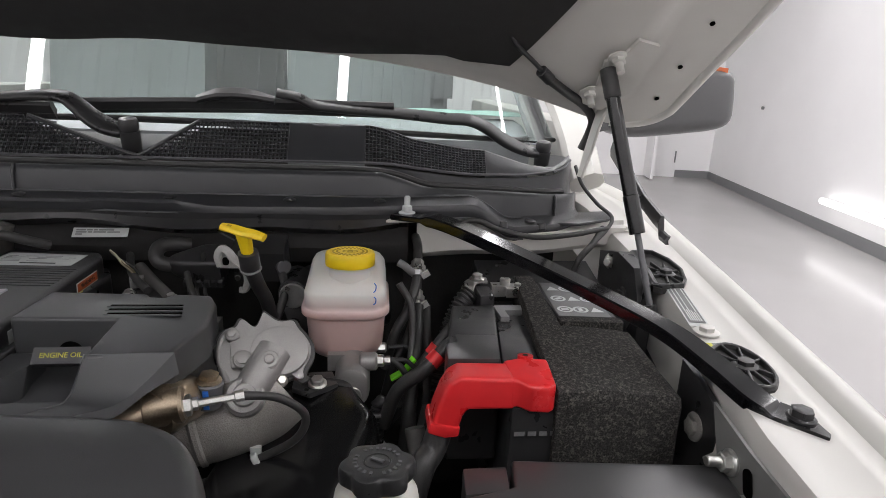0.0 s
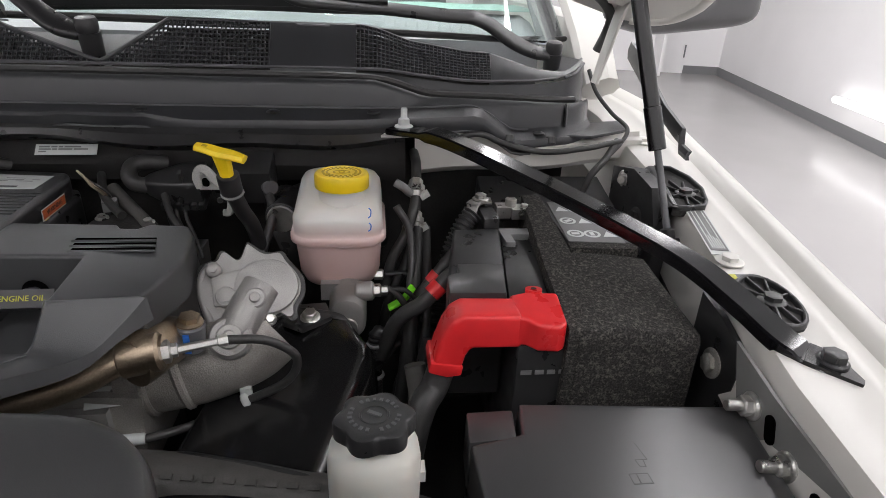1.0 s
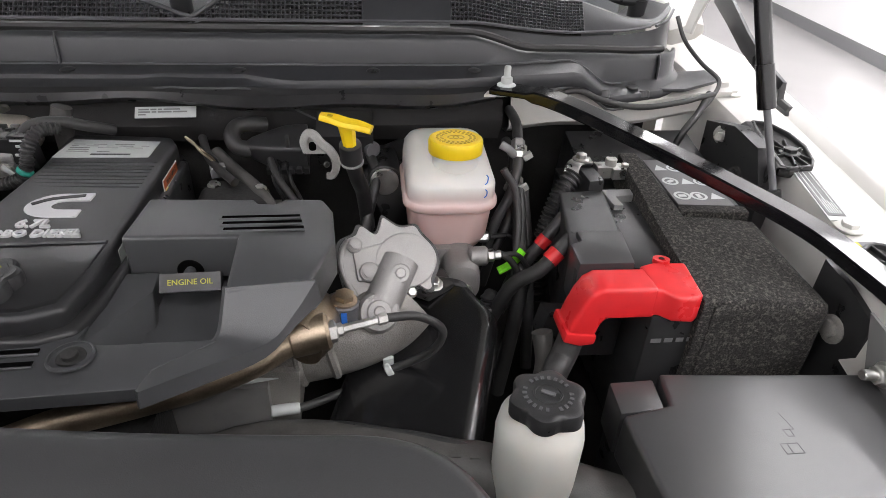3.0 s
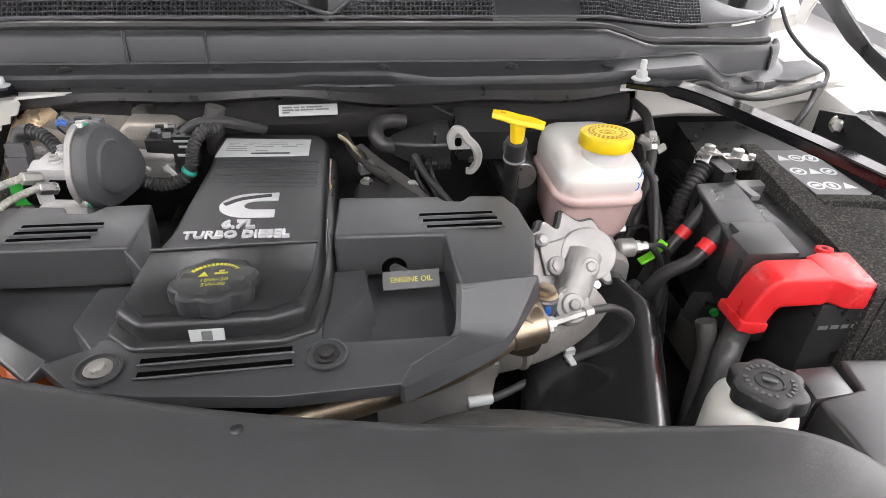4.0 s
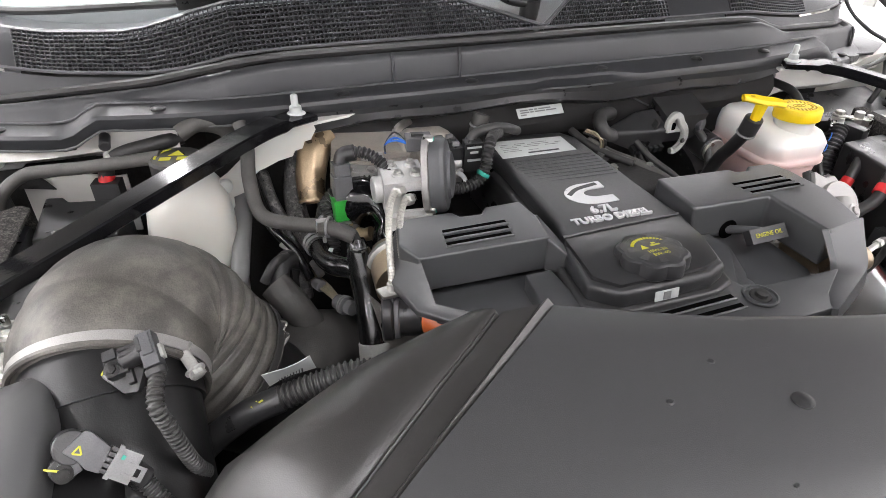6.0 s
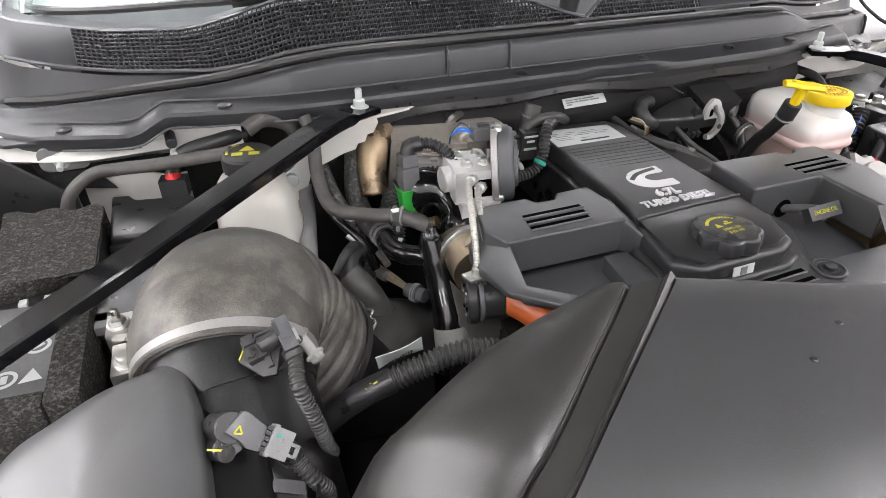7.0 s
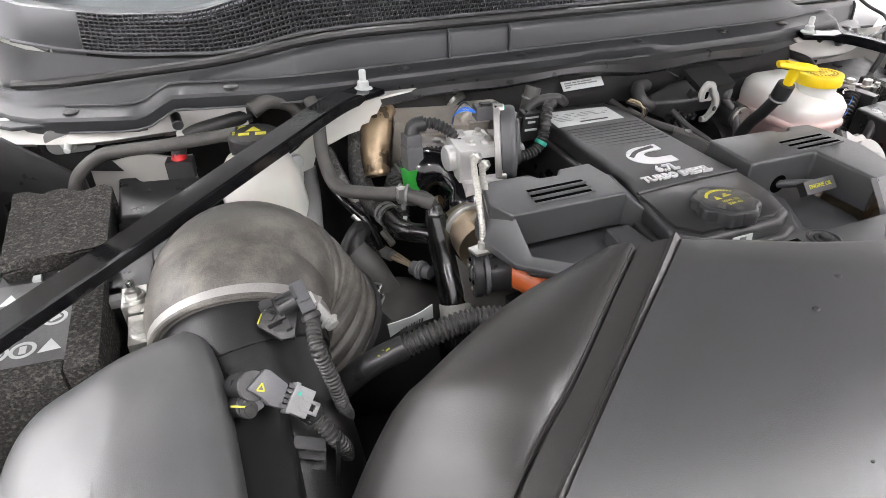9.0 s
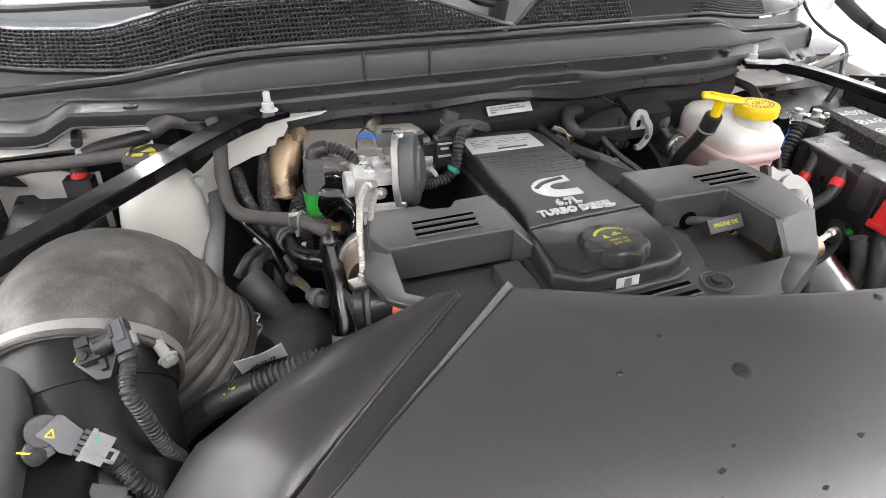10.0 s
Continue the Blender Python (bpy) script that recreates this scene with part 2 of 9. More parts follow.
def bevelled(bm, faces_from, width, seg=2, angle=25):
    fs = bm.faces[faces_from:] if faces_from else bm.faces
    es = {e for f in fs for e in f.edges if len(e.link_faces) == 2 and e.calc_face_angle(0) > radians(angle)}
    if width and es:
        bmesh.ops.bevel(bm, geom=list(es), offset=width, segments=seg, profile=0.6, affect="EDGES", clamp_overlap=True)


def take(bm, other):
    """Adds the other bmesh to bm."""
    me = bpy.data.meshes.new("tmp")
    other.to_mesh(me)
    other.free()
    bm.from_mesh(me)
    bpy.data.meshes.remove(me)


def prism(bm, outline, z0, z1, bev=0.003, seg=2, m=None):
    """A plate with that outline; z1 is one height or one for each corner."""
    t = B()
    tops = z1 if isinstance(z1, (list, tuple)) else [z1] * len(outline)
    lo = [t.verts.new((x, y, z0)) for x, y in outline]
    hi = [t.verts.new((x, y, z)) for (x, y), z in zip(outline, tops)]
    k = len(lo)
    for i in range(k):
        j = (i + 1) % k
        t.faces.new((lo[i], lo[j], hi[j], hi[i]))
    t.faces.new(lo[::-1])
    t.faces.new(hi)
    bmesh.ops.recalc_face_normals(t, faces=t.faces)
    bevelled(t, 0, bev, seg)
    bmesh.ops.triangulate(t, faces=[f for f in t.faces if len(f.verts) > 4])
    if m is not None:
        bmesh.ops.transform(t, matrix=m, verts=t.verts)
    take(bm, t)


def rbox(bm, c, s, bev=0.003, rot=(0, 0, 0), seg=2, taper=1.0):
    x, y, z = s[0] / 2, s[1] / 2, s[2] / 2
    t = B()
    lo = [t.verts.new((a * x, b * y, -z)) for a, b in ((-1, -1), (1, -1), (1, 1), (-1, 1))]
    hi = [t.verts.new((a * x * taper, b * y * taper, z)) for a, b in ((-1, -1), (1, -1), (1, 1), (-1, 1))]
    for i in range(4):
        j = (i + 1) % 4
        t.faces.new((lo[i], lo[j], hi[j], hi[i]))
    t.faces.new(lo[::-1])
    t.faces.new(hi)
    bevelled(t, 0, bev, seg)
    bmesh.ops.transform(t, matrix=pose(*c, *rot), verts=t.verts)
    take(bm, t)


def along(p0, p1):
    """The pose whose z axis runs from p0 to p1, at p0."""
    d = Vector(p1) - Vector(p0)
    return Matrix.Translation(p0) @ d.to_track_quat("Z", "Y").to_matrix().to_4x4()


def egg(bm, c, s, rot=(0, 0, 0), p=0.5, n=12):
    """A box with fully rounded sides (superellipsoid)."""
    def q(v):
        return math.copysign(abs(v) ** p, v)
    rings = []
    for j in range(1, n):
        b = -math.pi / 2 + math.pi * j / n
        rings.append([pose(*c, *rot) @ V(s[0] / 2 * q(math.cos(b)) * q(math.cos(a)), s[1] / 2 * q(math.cos(b)) * q(math.sin(a)), s[2] / 2 * q(math.sin(b))) for a in (2 * math.pi * i / (2 * n) for i in range(2 * n))])
    loft(bm, rings)


def lathe(bm, prof, m=None, seg=24, lobes=0, amp=0.0, power=1.0):
    """Turns (radius, height) pairs round z. lobes: grip bumps round the rim."""
    rings = []
    for r, h, *w in prof:
        k = amp * (w[0] if w else 1.0)
        ring = []
        for i in range(seg):
            a = 2 * math.pi * i / seg
            rr = r * (1 + k * (abs(math.cos(a * lobes / 2)) ** power * 2 - 1)) if lobes else r
            ring.append(V(rr * math.cos(a), rr * math.sin(a), h))
        rings.append(ring)
    t = B()
    loft(t, rings)
    if m is not None:
        bmesh.ops.transform(t, matrix=m, verts=t.verts)
    take(bm, t)


def cyl(bm, p0, p1, r, seg=16, bev=0.0012, r1=None):
    d = (Vector(p1) - Vector(p0)).length
    q = r if r1 is None else r1
    b = min(bev, r * 0.4, d * 0.3)
    lathe(bm, [(r - b, 0), (r, b), (q, d - b), (q - b, d)], along(p0, p1), seg)


def hexbolt(bm, p, axis, r=0.008, h=0.007, flange=1.45):
    p, axis = Vector(p), Vector(axis).normalized()
    m = along(p, p + axis)
    lathe(bm, [(r * flange, 0), (r * flange, h * 0.2), (r * flange * 0.85, h * 0.35)], m, 18)
    lathe(bm, [(r, h * 0.3), (r, h * 0.9), (r * 0.82, h)], m, 6)


def spline(pts, n=6):
    P = [Vector(p) for p in pts]
    if len(P) == 2:
        return [P[0].lerp(P[1], i / n) for i in range(n + 1)]
    P = [2 * P[0] - P[1]] + P + [2 * P[-1] - P[-2]]
    out = []
    for i in range(1, len(P) - 2):
        a, b, c, d = P[i - 1:i + 3]
        for k in range(n):
            t = k / n
            out.append(0.5 * (2 * b + (c - a) * t + (2 * a - 5 * b + 4 * c - d) * t * t + (3 * b - a - 3 * c + d) * t ** 3))
    out.append(P[-2])
    return out


def frames(path):
    """Moving axes along a path, without twist."""
    t0 = (path[1] - path[0]).normalized()
    u = t0.orthogonal().normalized()
    out = []
    for i, p in enumerate(path):
        t = (path[min(i + 1, len(path) - 1)] - path[max(i - 1, 0)]).normalized()
        u = (u - t * u.dot(t)).normalized()
        out.append((p, t, u, t.cross(u)))
    return out


def tube(bm, pts, r, seg=10, n=6):
    path = spline(pts, n)
    last = len(path) - 1
    rings = []
    for i, (p, t, u, w) in enumerate(frames(path)):
        rr = r(i / last) if callable(r) else r
        rings.append([p + (u * math.cos(2 * math.pi * k / seg) + w * math.sin(2 * math.pi * k / seg)) * rr for k in range(seg)])
    loft(bm, rings)


def resample(path, step):
    out, left = [path[0]], step
    for a, b in zip(path, path[1:]):
        d = (b - a).length
        while d > 1e-9 and left <= d:
            a = a + (b - a) * (left / d)
            out.append(a)
            d = (b - a).length
            left = step
        left -= d
    return out


def loom(bm, pts, r, pitch=0.0055, seg=12, depth=0.2):
    """Ribbed conduit."""
    path = resample(spline(pts, 12), pitch / 4)
    rings = []
    for i, (p, t, u, w) in enumerate(frames(path)):
        rr = r * (1 if i % 4 < 2 else 1 - depth)
        rings.append([p + (u * math.cos(2 * math.pi * k / seg) + w * math.sin(2 * math.pi * k / seg)) * rr for k in range(seg)])
    loft(bm, rings)


def strap(bm, pts, width, height, up=(0, 0, 1), n=6, bev=0.003):
    """A bar of rounded oblong section along a path, flat side to up. width and height may be functions of 0..1."""
    path = spline(pts, n)
    last = len(path) - 1
    rings = []
    for i, p in enumerate(path):
        t = (path[min(i + 1, last)] - path[max(i - 1, 0)]).normalized()
        s = t.cross(Vector(up)).normalized()
        u = s.cross(t)
        a = (width(i / last) if callable(width) else width) / 2
        b = (height(i / last) if callable(height) else height) / 2
        c = min(bev, a * 0.8, b * 0.8)
        sec = ((-a, -b + c), (-a, b - c), (-a + c, b), (a - c, b), (a, b - c), (a, -b + c), (a - c, -b), (-a + c, -b))
        rings.append([p + s * x + u * y for x, y in sec])
    loft(bm, rings)


def sheet(bm, rows, depth):
    """A skin through a grid of points, with thickness along the vector depth."""
    d = Vector(depth)
    a = [[bm.verts.new(p) for p in r] for r in rows]
    b = [[bm.verts.new(Vector(p) + d) for p in r] for r in rows]
    h, w = len(rows), len(rows[0])
    for i in range(h - 1):
        for j in range(w - 1):
            bm.faces.new((a[i][j], a[i][j + 1], a[i + 1][j + 1], a[i + 1][j]))
            bm.faces.new((b[i][j], b[i + 1][j], b[i + 1][j + 1], b[i][j + 1]))
    for i in range(h - 1):
        for j in (0, w - 1):
            bm.faces.new((a[i][j], a[i + 1][j], b[i + 1][j], b[i][j]))
    for j in range(w - 1):
        for i in (0, h - 1):
            bm.faces.new((a[i][j], a[i][j + 1], b[i][j + 1], b[i][j]))


def rounded(w, d, r, n=5):
    """Corner points of a rounded oblong w by d about the origin."""
    out = []
    for k, (sx, sy) in enumerate(((1, 1), (-1, 1), (-1, -1), (1, -1))):
        for i in range(n + 1):
            a = radians(90 * k + 90 * i / n)
            out.append((sx * (w / 2 - r) + r * math.cos(a), sy * (d / 2 - r) + r * math.sin(a)))
    return out


def letters(text, size, m, depth=0.0006, bold=0.0):
    """Raised lettering as a bmesh, centred on the pose m, reading along its x axis."""
    cu = bpy.data.curves.new("lettering", "FONT")
    cu.body, cu.size, cu.align_x, cu.align_y, cu.extrude, cu.resolution_u = text, size, "CENTER", "CENTER", depth, 2
    cu.offset = bold
    ob = bpy.data.objects.new("lettering", cu)
    me = bpy.data.meshes.new_from_object(ob)
    bm = B()
    bm.from_mesh(me)
    bmesh.ops.transform(bm, matrix=m, verts=bm.verts)
    bpy.data.objects.remove(ob)
    bpy.data.meshes.remove(me)
    bpy.data.curves.remove(cu)
    return bm


def bars(bm, m, w, h, rows, seed=1, fill=0.55, gap=0.25, t=0.0004):
    """Lines of unreadable print as plain bars on the plane of m."""
    rnd = random.Random(seed)
    step = h / rows
    for i in range(rows):
        y = h / 2 - step * (i + 0.5)
        x = -w / 2
        while x < w / 2 - 0.002:
            ln = min(rnd.uniform(0.08, 0.35) * w, w / 2 - x)
            tmp = B()
            rbox(tmp, (x + ln / 2, y, 0), (ln, step * fill, t), 0)
            bmesh.ops.transform(tmp, matrix=m, verts=tmp.verts)
            take(bm, tmp)
            x += ln + gap * step + 0.001
            if rnd.random() < 0.15:
                break


# ---- the room ----
TUBE_ROWS = (-5.9, -3.9, -1.78, 0.45, 2.5, 4.5)


def room():
    # far wall and the long wall meet near (6.17, 8.9); the truck stands a little askew to them
    cx, cy = 6.17, 8.95
    ux, uy = 0.185, 0.983
    nx, ny = uy, -ux
    def P(a, b, z=0.0):
        return V(cx + ux * a - nx * b, cy + uy * a - ny * b, z)
    H = 4.2
    floor = B()
    rbox(floor, (-1, 1, -0.05), (26, 26, 0.1), 0)
    single("floor", floor, FLOOR, "smooth grey epoxy workshop floor with soft reflections", "floor", kind="structure")
    def wall(name, a0, b0, a1, b1, z0, z1, t, material, label, cat):
        bm = B()
        p, q = P(a0, b0), P(a1, b1)
        d = (q - p).normalized()
        s = V(-d.y, d.x, 0) * t
        loft(bm, [[p + V(0, 0, z0), q + V(0, 0, z0), q + s + V(0, 0, z0), p + s + V(0, 0, z0)], [p + V(0, 0, z1), q + V(0, 0, z1), q + s + V(0, 0, z1), p + s + V(0, 0, z1)]])
        return single(name, bm, material, label, cat, kind="structure")
    wall("wall_east", 0, 0, -13, 0, 0, H, 0.15, WALL, "plain white painted long wall above a grey skirting", "wall")
    wall("wall_north", 0, 11, 0, 0, 0, H, 0.15, WALL, "plain white painted end wall with a white door", "wall")
    wall("wall_west", 0, 11, -13, 11, 0, H, -0.15, WALL, "plain white painted side wall", "wall")
    wall("wall_south", -13, 11, -13, 0, 0, H, -0.15, WALL, "plain white painted wall behind the truck's nose", "wall")
    wall("baseboard_east", 0, 0.002, -12.98, 0.002, 0, 0.13, -0.012, SKIRT, "grey rubber skirting along the white wall", "baseboard")
    wall("baseboard_north", 0, 0.58, 0, 0.014, 0, 0.13, -0.012, SKIRT, "short grey skirting beside the white door", "baseboard")
    # white door in the end wall
    dr = thing("door_1", P(-0.02, 1.1), "white flush door with a slim pull, shut", "door", kind="structure")
    bm = B()
    rbox(bm, P(-0.02, 1.1, 1.04), (1.0, 0.04, 2.05), 0.004, (0, 0, math.degrees(math.atan2(-nx, ny)) + 90 - 90))
    part("leaf", bm, WALL, dr)
    bm = B()
    cyl(bm, P(-0.06, 0.62, 0.26), P(-0.06, 0.62, 0.46), 0.012)
    part("pull", bm, SKIRT, dr)
    # ribbed deck overhead
    bm = B()
    rbox(bm, (-1, 1, H + 0.06), (26, 26, 0.1), 0)
    for i in range(190):
        rbox(bm, (-13.5 + i * 0.13, 1, H - 0.015), (0.022, 26, 0.07), 0)
    single("ceiling", bm, DECK, "grey ribbed metal deck ceiling", "ceiling", kind="structure")
    # rows of lit tubes under the deck, running the way of the truck
    lamp = None
    for x in TUBE_ROWS:
        for y in (-5.2, -2.6, 0.0, 2.6, 5.2):
            if lamp is None:
                lamp = thing("tube_light", (x, y, H - 0.12), "long white tube light on the ribbed ceiling, lit", "light", "ceiling tubes")
                bm = B()
                rbox(bm, (x, y, H - 0.09), (0.07, 2.42, 0.05), 0.006)
                part("housing", bm, WALL, lamp)
                bm = B()
                cyl(bm, (x, y - 1.2, H - 0.13), (x, y + 1.2, H - 0.13), 0.022, 12)
                part("tube", bm, TUBE, lamp, "glowing white tube")
            else:
                copy_thing(lamp, Matrix.Translation((x, y, H - 0.12)))
    # glowing strip low on the long wall, added in place of a bright reflection
    wl = thing("wall_reflection_strip", P(-5.0, 0.03, 0.3), "glowing white strip low on the wall, standing in for a reflection", "light")
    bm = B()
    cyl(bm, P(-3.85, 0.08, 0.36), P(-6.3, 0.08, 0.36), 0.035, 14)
    part("tube", bm, WALLGLOW, wl, "glowing white tube")
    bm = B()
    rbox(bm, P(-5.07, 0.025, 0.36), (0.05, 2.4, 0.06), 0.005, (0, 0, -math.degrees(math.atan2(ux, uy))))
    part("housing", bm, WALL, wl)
    bm = B()
    cyl(bm, P(-1.74, 0.0, 1.29), P(-1.74, 0.03, 1.29), 0.022)
    single("wall_fixing", bm, GREYLIGHT, "small grey fixing on the white wall", "fixing")


room()
for x in TUBE_ROWS:
    la = bpy.data.lights.new("tube_light_glow", "AREA")
    la.shape, la.size, la.size_y, la.energy, la.color = "RECTANGLE", 0.10, 13.0, 150, (0.99, 0.97, 1.0)
    lo = new("tube_light_glow", la)
    lo.matrix_world = pose(x, -1.0, 4.03)


# ---- truck body ----
XC = -0.07          # middle of the bay
HALF = 0.888        # from there to the inner edge of either fender


def fender(side):
    """A front wing: inner apron, bolted flange, gutter and crown, running to the windscreen pillar."""
    f = thing("fender", (XC + side * 1.0, -0.4, 0.7), "off-white painted front fender with a bolted inner flange", "fender", "front fenders")
    bm = B()
    rows, wall = [], []
    for i in range(50):
        y = 0.62 - i * 0.0365
        z = 1.226 + 0.1 * (y - 0.08) if y < 0.3 else 1.248
        a = float(np.interp(y, (-1.2, -0.60, -0.47, -0.11, 0.15), (0.850, 0.858, 0.864, 0.919, 0.925)))
        o = 1.048 + 0.087 * min(y, 0.32)
        prof = ((a - 0.016, z - 0.10), (a - 0.010, z - 0.055), (a - 0.003, z - 0.012), (a + 0.002, z - 0.002), (a + 0.012, z), (o - 0.080, z), (o - 0.072, z + 0.004), (o - 0.060, z + 0.005), (o - 0.050, z - 0.002), (o - 0.036, z - 0.002), (o - 0.026, z + 0.010),
                (o - 0.012, z + 0.013), (o, z + 0.008), (o + 0.008, z - 0.01), (o + 0.014, z - 0.08), (o + 0.022, z - 0.3), (o + 0.03, z - 0.6))
        rows.append([V(XC + side * x, y, zz) for x, zz in prof])
        if -0.75 < y < 0.09:
            wall.append([V(XC + side * (a + dx), y, z + dz) for dx, dz in ((-0.012, -0.098), (-0.022, -0.20), (-0.026, -0.34), (-0.03, -0.50))])
    sheet(bm, rows, (0, 0, -0.0015))
    part("skin", bm, PAINT, f, sharp=50)
    bm = B()
    sheet(bm, wall, (side * 0.006, 0, 0))
    part("inner_liner", bm, BLACK, f, "black inner wing liner")
    # black bracket on the apron with its dull bolt
    bm = B()
    x1 = XC + side * 0.862
    loft(bm, [[V(x1 + side * dx, y, z) for y, z in ((-0.300, 1.172), (-0.345, 1.165), (-0.395, 1.148), (-0.400, 0.98), (-0.300, 0.98))] for dx in (0, 0.008)])
    bevelled(bm, 0, 0.003, 2)
    br = part("apron_bracket", bm, BLACK, f, "black bracket on the apron")
    bm = B()
    hexbolt(bm, (x1, -0.352, 1.105), (-side, 0, 0.1), 0.0115, 0.010, 1.6)
    part("bracket_bolt", bm, CAST, br, "dull rusty bolt")
    for y in (-0.262, 0.145):
        bm = B()
        hexbolt(bm, (XC + side * (HALF + 0.024 + (0.05 if y > 0 else 0)), y, 1.226 + 0.1 * (y - 0.08)), (0, 0, 1), 0.011, 0.010, 1.6)
        part("bolt", bm, PAINT, f)
    # black sealing flap between the wing and the hinge pillar
    bm = B()
    rows = []
    for y, z0, z1 in ((0.30, 1.36, 1.392), (0.24, 1.335, 1.372), (0.17, 1.302, 1.335), (0.11, 1.283, 1.308), (0.06, 1.268, 1.294), (0.034, 1.262, 1.287), (0.028, 1.246, 1.262), (0.0, 1.243, 1.258)):
        rows.append([V(XC + side * 0.972, y, z0), V(XC + side * 0.970, y, (z0 + z1) / 2), V(XC + side * 0.974, y, z1)])
    sheet(bm, rows, (side * 0.006, 0, 0))
    part("sealing_flap", bm, BLACK, f, "black rubber sealing flap")
    # grey gusset below the front of the flange, with studs
    bm = B()
    x0 = XC + side * (HALF - 0.036)
    loft(bm, [[V(x0 + dx, y, z) for y, z in ((-0.395, 1.165), (-0.47, 1.150), (-0.60, 1.135), (-0.70, 1.12), (-0.70, 1.0), (-0.52, 1.03), (-0.44, 1.06))] for dx in (0, side * 0.004)])
    part("gusset", bm, GREYPAINT, f, "grey painted gusset with studs")
    for y, z in ((-0.445, 1.12), (-0.511, 1.103), (-0.60, 1.08)):
        bm = B()
        a = V(x0, y, z)
        hexbolt(bm, a, (-side, 0, 0.1), 0.011, 0.014, 1.35)
        cyl(bm, a, a + V(-side * 0.03, 0, 0.003), 0.006, 10)
        part("stud", bm, STEEL, f, "bright zinc stud")
    # flat black ovals painting the dark of the slots
    for y, z in ((-0.478, 1.118), (-0.555, 1.097)):
        bm = B()
        prism(bm, rounded(0.014, 0.030, 0.0068, 4), -0.001, 0.001, 0, m=pose(x0 - side * 0.0015, y, z, 90, 18, 90))
        part("slot_shade", bm, VOID, f)
    # black ribbed bump pads on the flange
    for kind, y in (("wing", -0.06), ("oval", -0.352)):
        z = 1.226 + 0.1 * (y - 0.08)
        c = V(XC + side * (HALF + (0.050 if kind == "wing" else 0.025)), y - (0.02 if kind == "wing" else 0), z)
        pad = thing("bump_pad", (c.x, c.y, z), "black ribbed plastic hood bump pad bolted to the fender", "bump pad", "bump pads")
        if kind == "wing":
            loc = [(-0.006, 0.105), (0.018, 0.098), (0.034, 0.060), (0.036, 0.015), (0.022, -0.028), (0.010, -0.045), (-0.030, -0.050), (-0.040, -0.044), (-0.030, 0.02)]
        else:
            loc = [(0.029 * math.cos(2 * math.pi * k / 20) * (1 if math.cos(2 * math.pi * k / 20) > 0 else 1.3), 0.050 * math.sin(2 * math.pi * k / 20)) for k in range(20)]
        out = [(c.x + side * a, c.y + b) for a, b in loc]
        def zz(q):
            return 1.226 + 0.1 * (q - 0.08)
        bm = B()
        prism(bm, out, z - 0.014, [zz(q[1]) + 0.003 for q in out], 0.001)
        part("base", bm, DEEP, pad)
        bm = B()
        ring = [V(c.x + (q[0] - c.x) * 0.94, c.y + (q[1] - c.y) * 0.94, zz(q[1]) + 0.005) for q in out]
        strap(bm, ring + [ring[0]], 0.005, 0.009, n=1, bev=0.0015)
        part("rim", bm, BLACK, pad)
        for k in range(4):
            a = math.pi * (k + 0.3) / 4
            d = V(math.cos(a) * 0.029, math.sin(a) * 0.05, 0)
            bm = B()
            p, q = c - d * 0.9, c + d * 0.9
            strap(bm, [V(p.x, p.y, zz(p.y) + 0.005), V(q.x, q.y, zz(q.y) + 0.005)], 0.003, 0.007, n=1, bev=0.0008)
            part("rib", bm, BLACK, pad)
        if kind == "wing":
            # skirt that folds down over the flange towards the bay
            bm = B()
            rows = []
            for b in (0.10, 0.075, 0.045, 0.010, -0.025, -0.046):
                e = -0.012 - 0.028 * (0.10 - b) / 0.146
                rows.append([V(c.x + side * (e - o), c.y + b + 0.5 * o, zz(c.y + b) + h) for o, h in ((-0.004, 0.008), (0.004, 0.007), (0.010, 0.0), (0.014, -0.020), (0.020, -0.045), (0.030, -0.075))])
            sheet(bm, rows, (side * 0.003, 0, -0.001))
            part("skirt", bm, BLACK, pad, sharp=60)
        bm = B()
        hexbolt(bm, (c.x, c.y, zz(c.y) + 0.005), (0, 0, 1), 0.0105, 0.009, 1.5)
        part("bolt", bm, BLACK, pad)
    return f


for side in (1, -1):
    fender(side)

# specification plate and warning sticker on the near flange
bm = B()
rbox(bm, (0.853, -0.180, 1.2005), (0.028, 0.135, 0.001), 0.0003, (5.7, 0, -10))
plate = single("rating_plate", bm, LABEL, "pale rimmed dark grey printed rating plate on the fender flange", "plate")
bm = B()
rbox(bm, (0.853, -0.180, 1.2012), (0.023, 0.115, 0.001), 0.0003, (5.7, 0, -10))
pf = part("print_field", bm, BATTLABEL, plate, "dark grey print field")
bm = B()
bars(bm, pose(0.853, -0.180, 1.2018, 5.7, 0, -10) @ pose(0, 0, 0, 0, 0, 90), 0.105, 0.018, 6, 5, 0.5, 0.25)
part("print", bm, LABEL, pf)
bm = B()
rbox(bm, (0.838, -0.302, 1.1885), (0.034, 0.022, 0.001), 0.0003, (5.7, 0, -2))
st = single("warning_sticker", bm, LABELGREY, "small grey and yellow warning sticker on the fender", "sticker")
bm = B()
rbox(bm, (0.827, -0.302, 1.1887), (0.010, 0.021, 0.0016), 0.0003, (5.7, 0, -2))
part("yellow_field", bm, YELLOWPRINT, st)


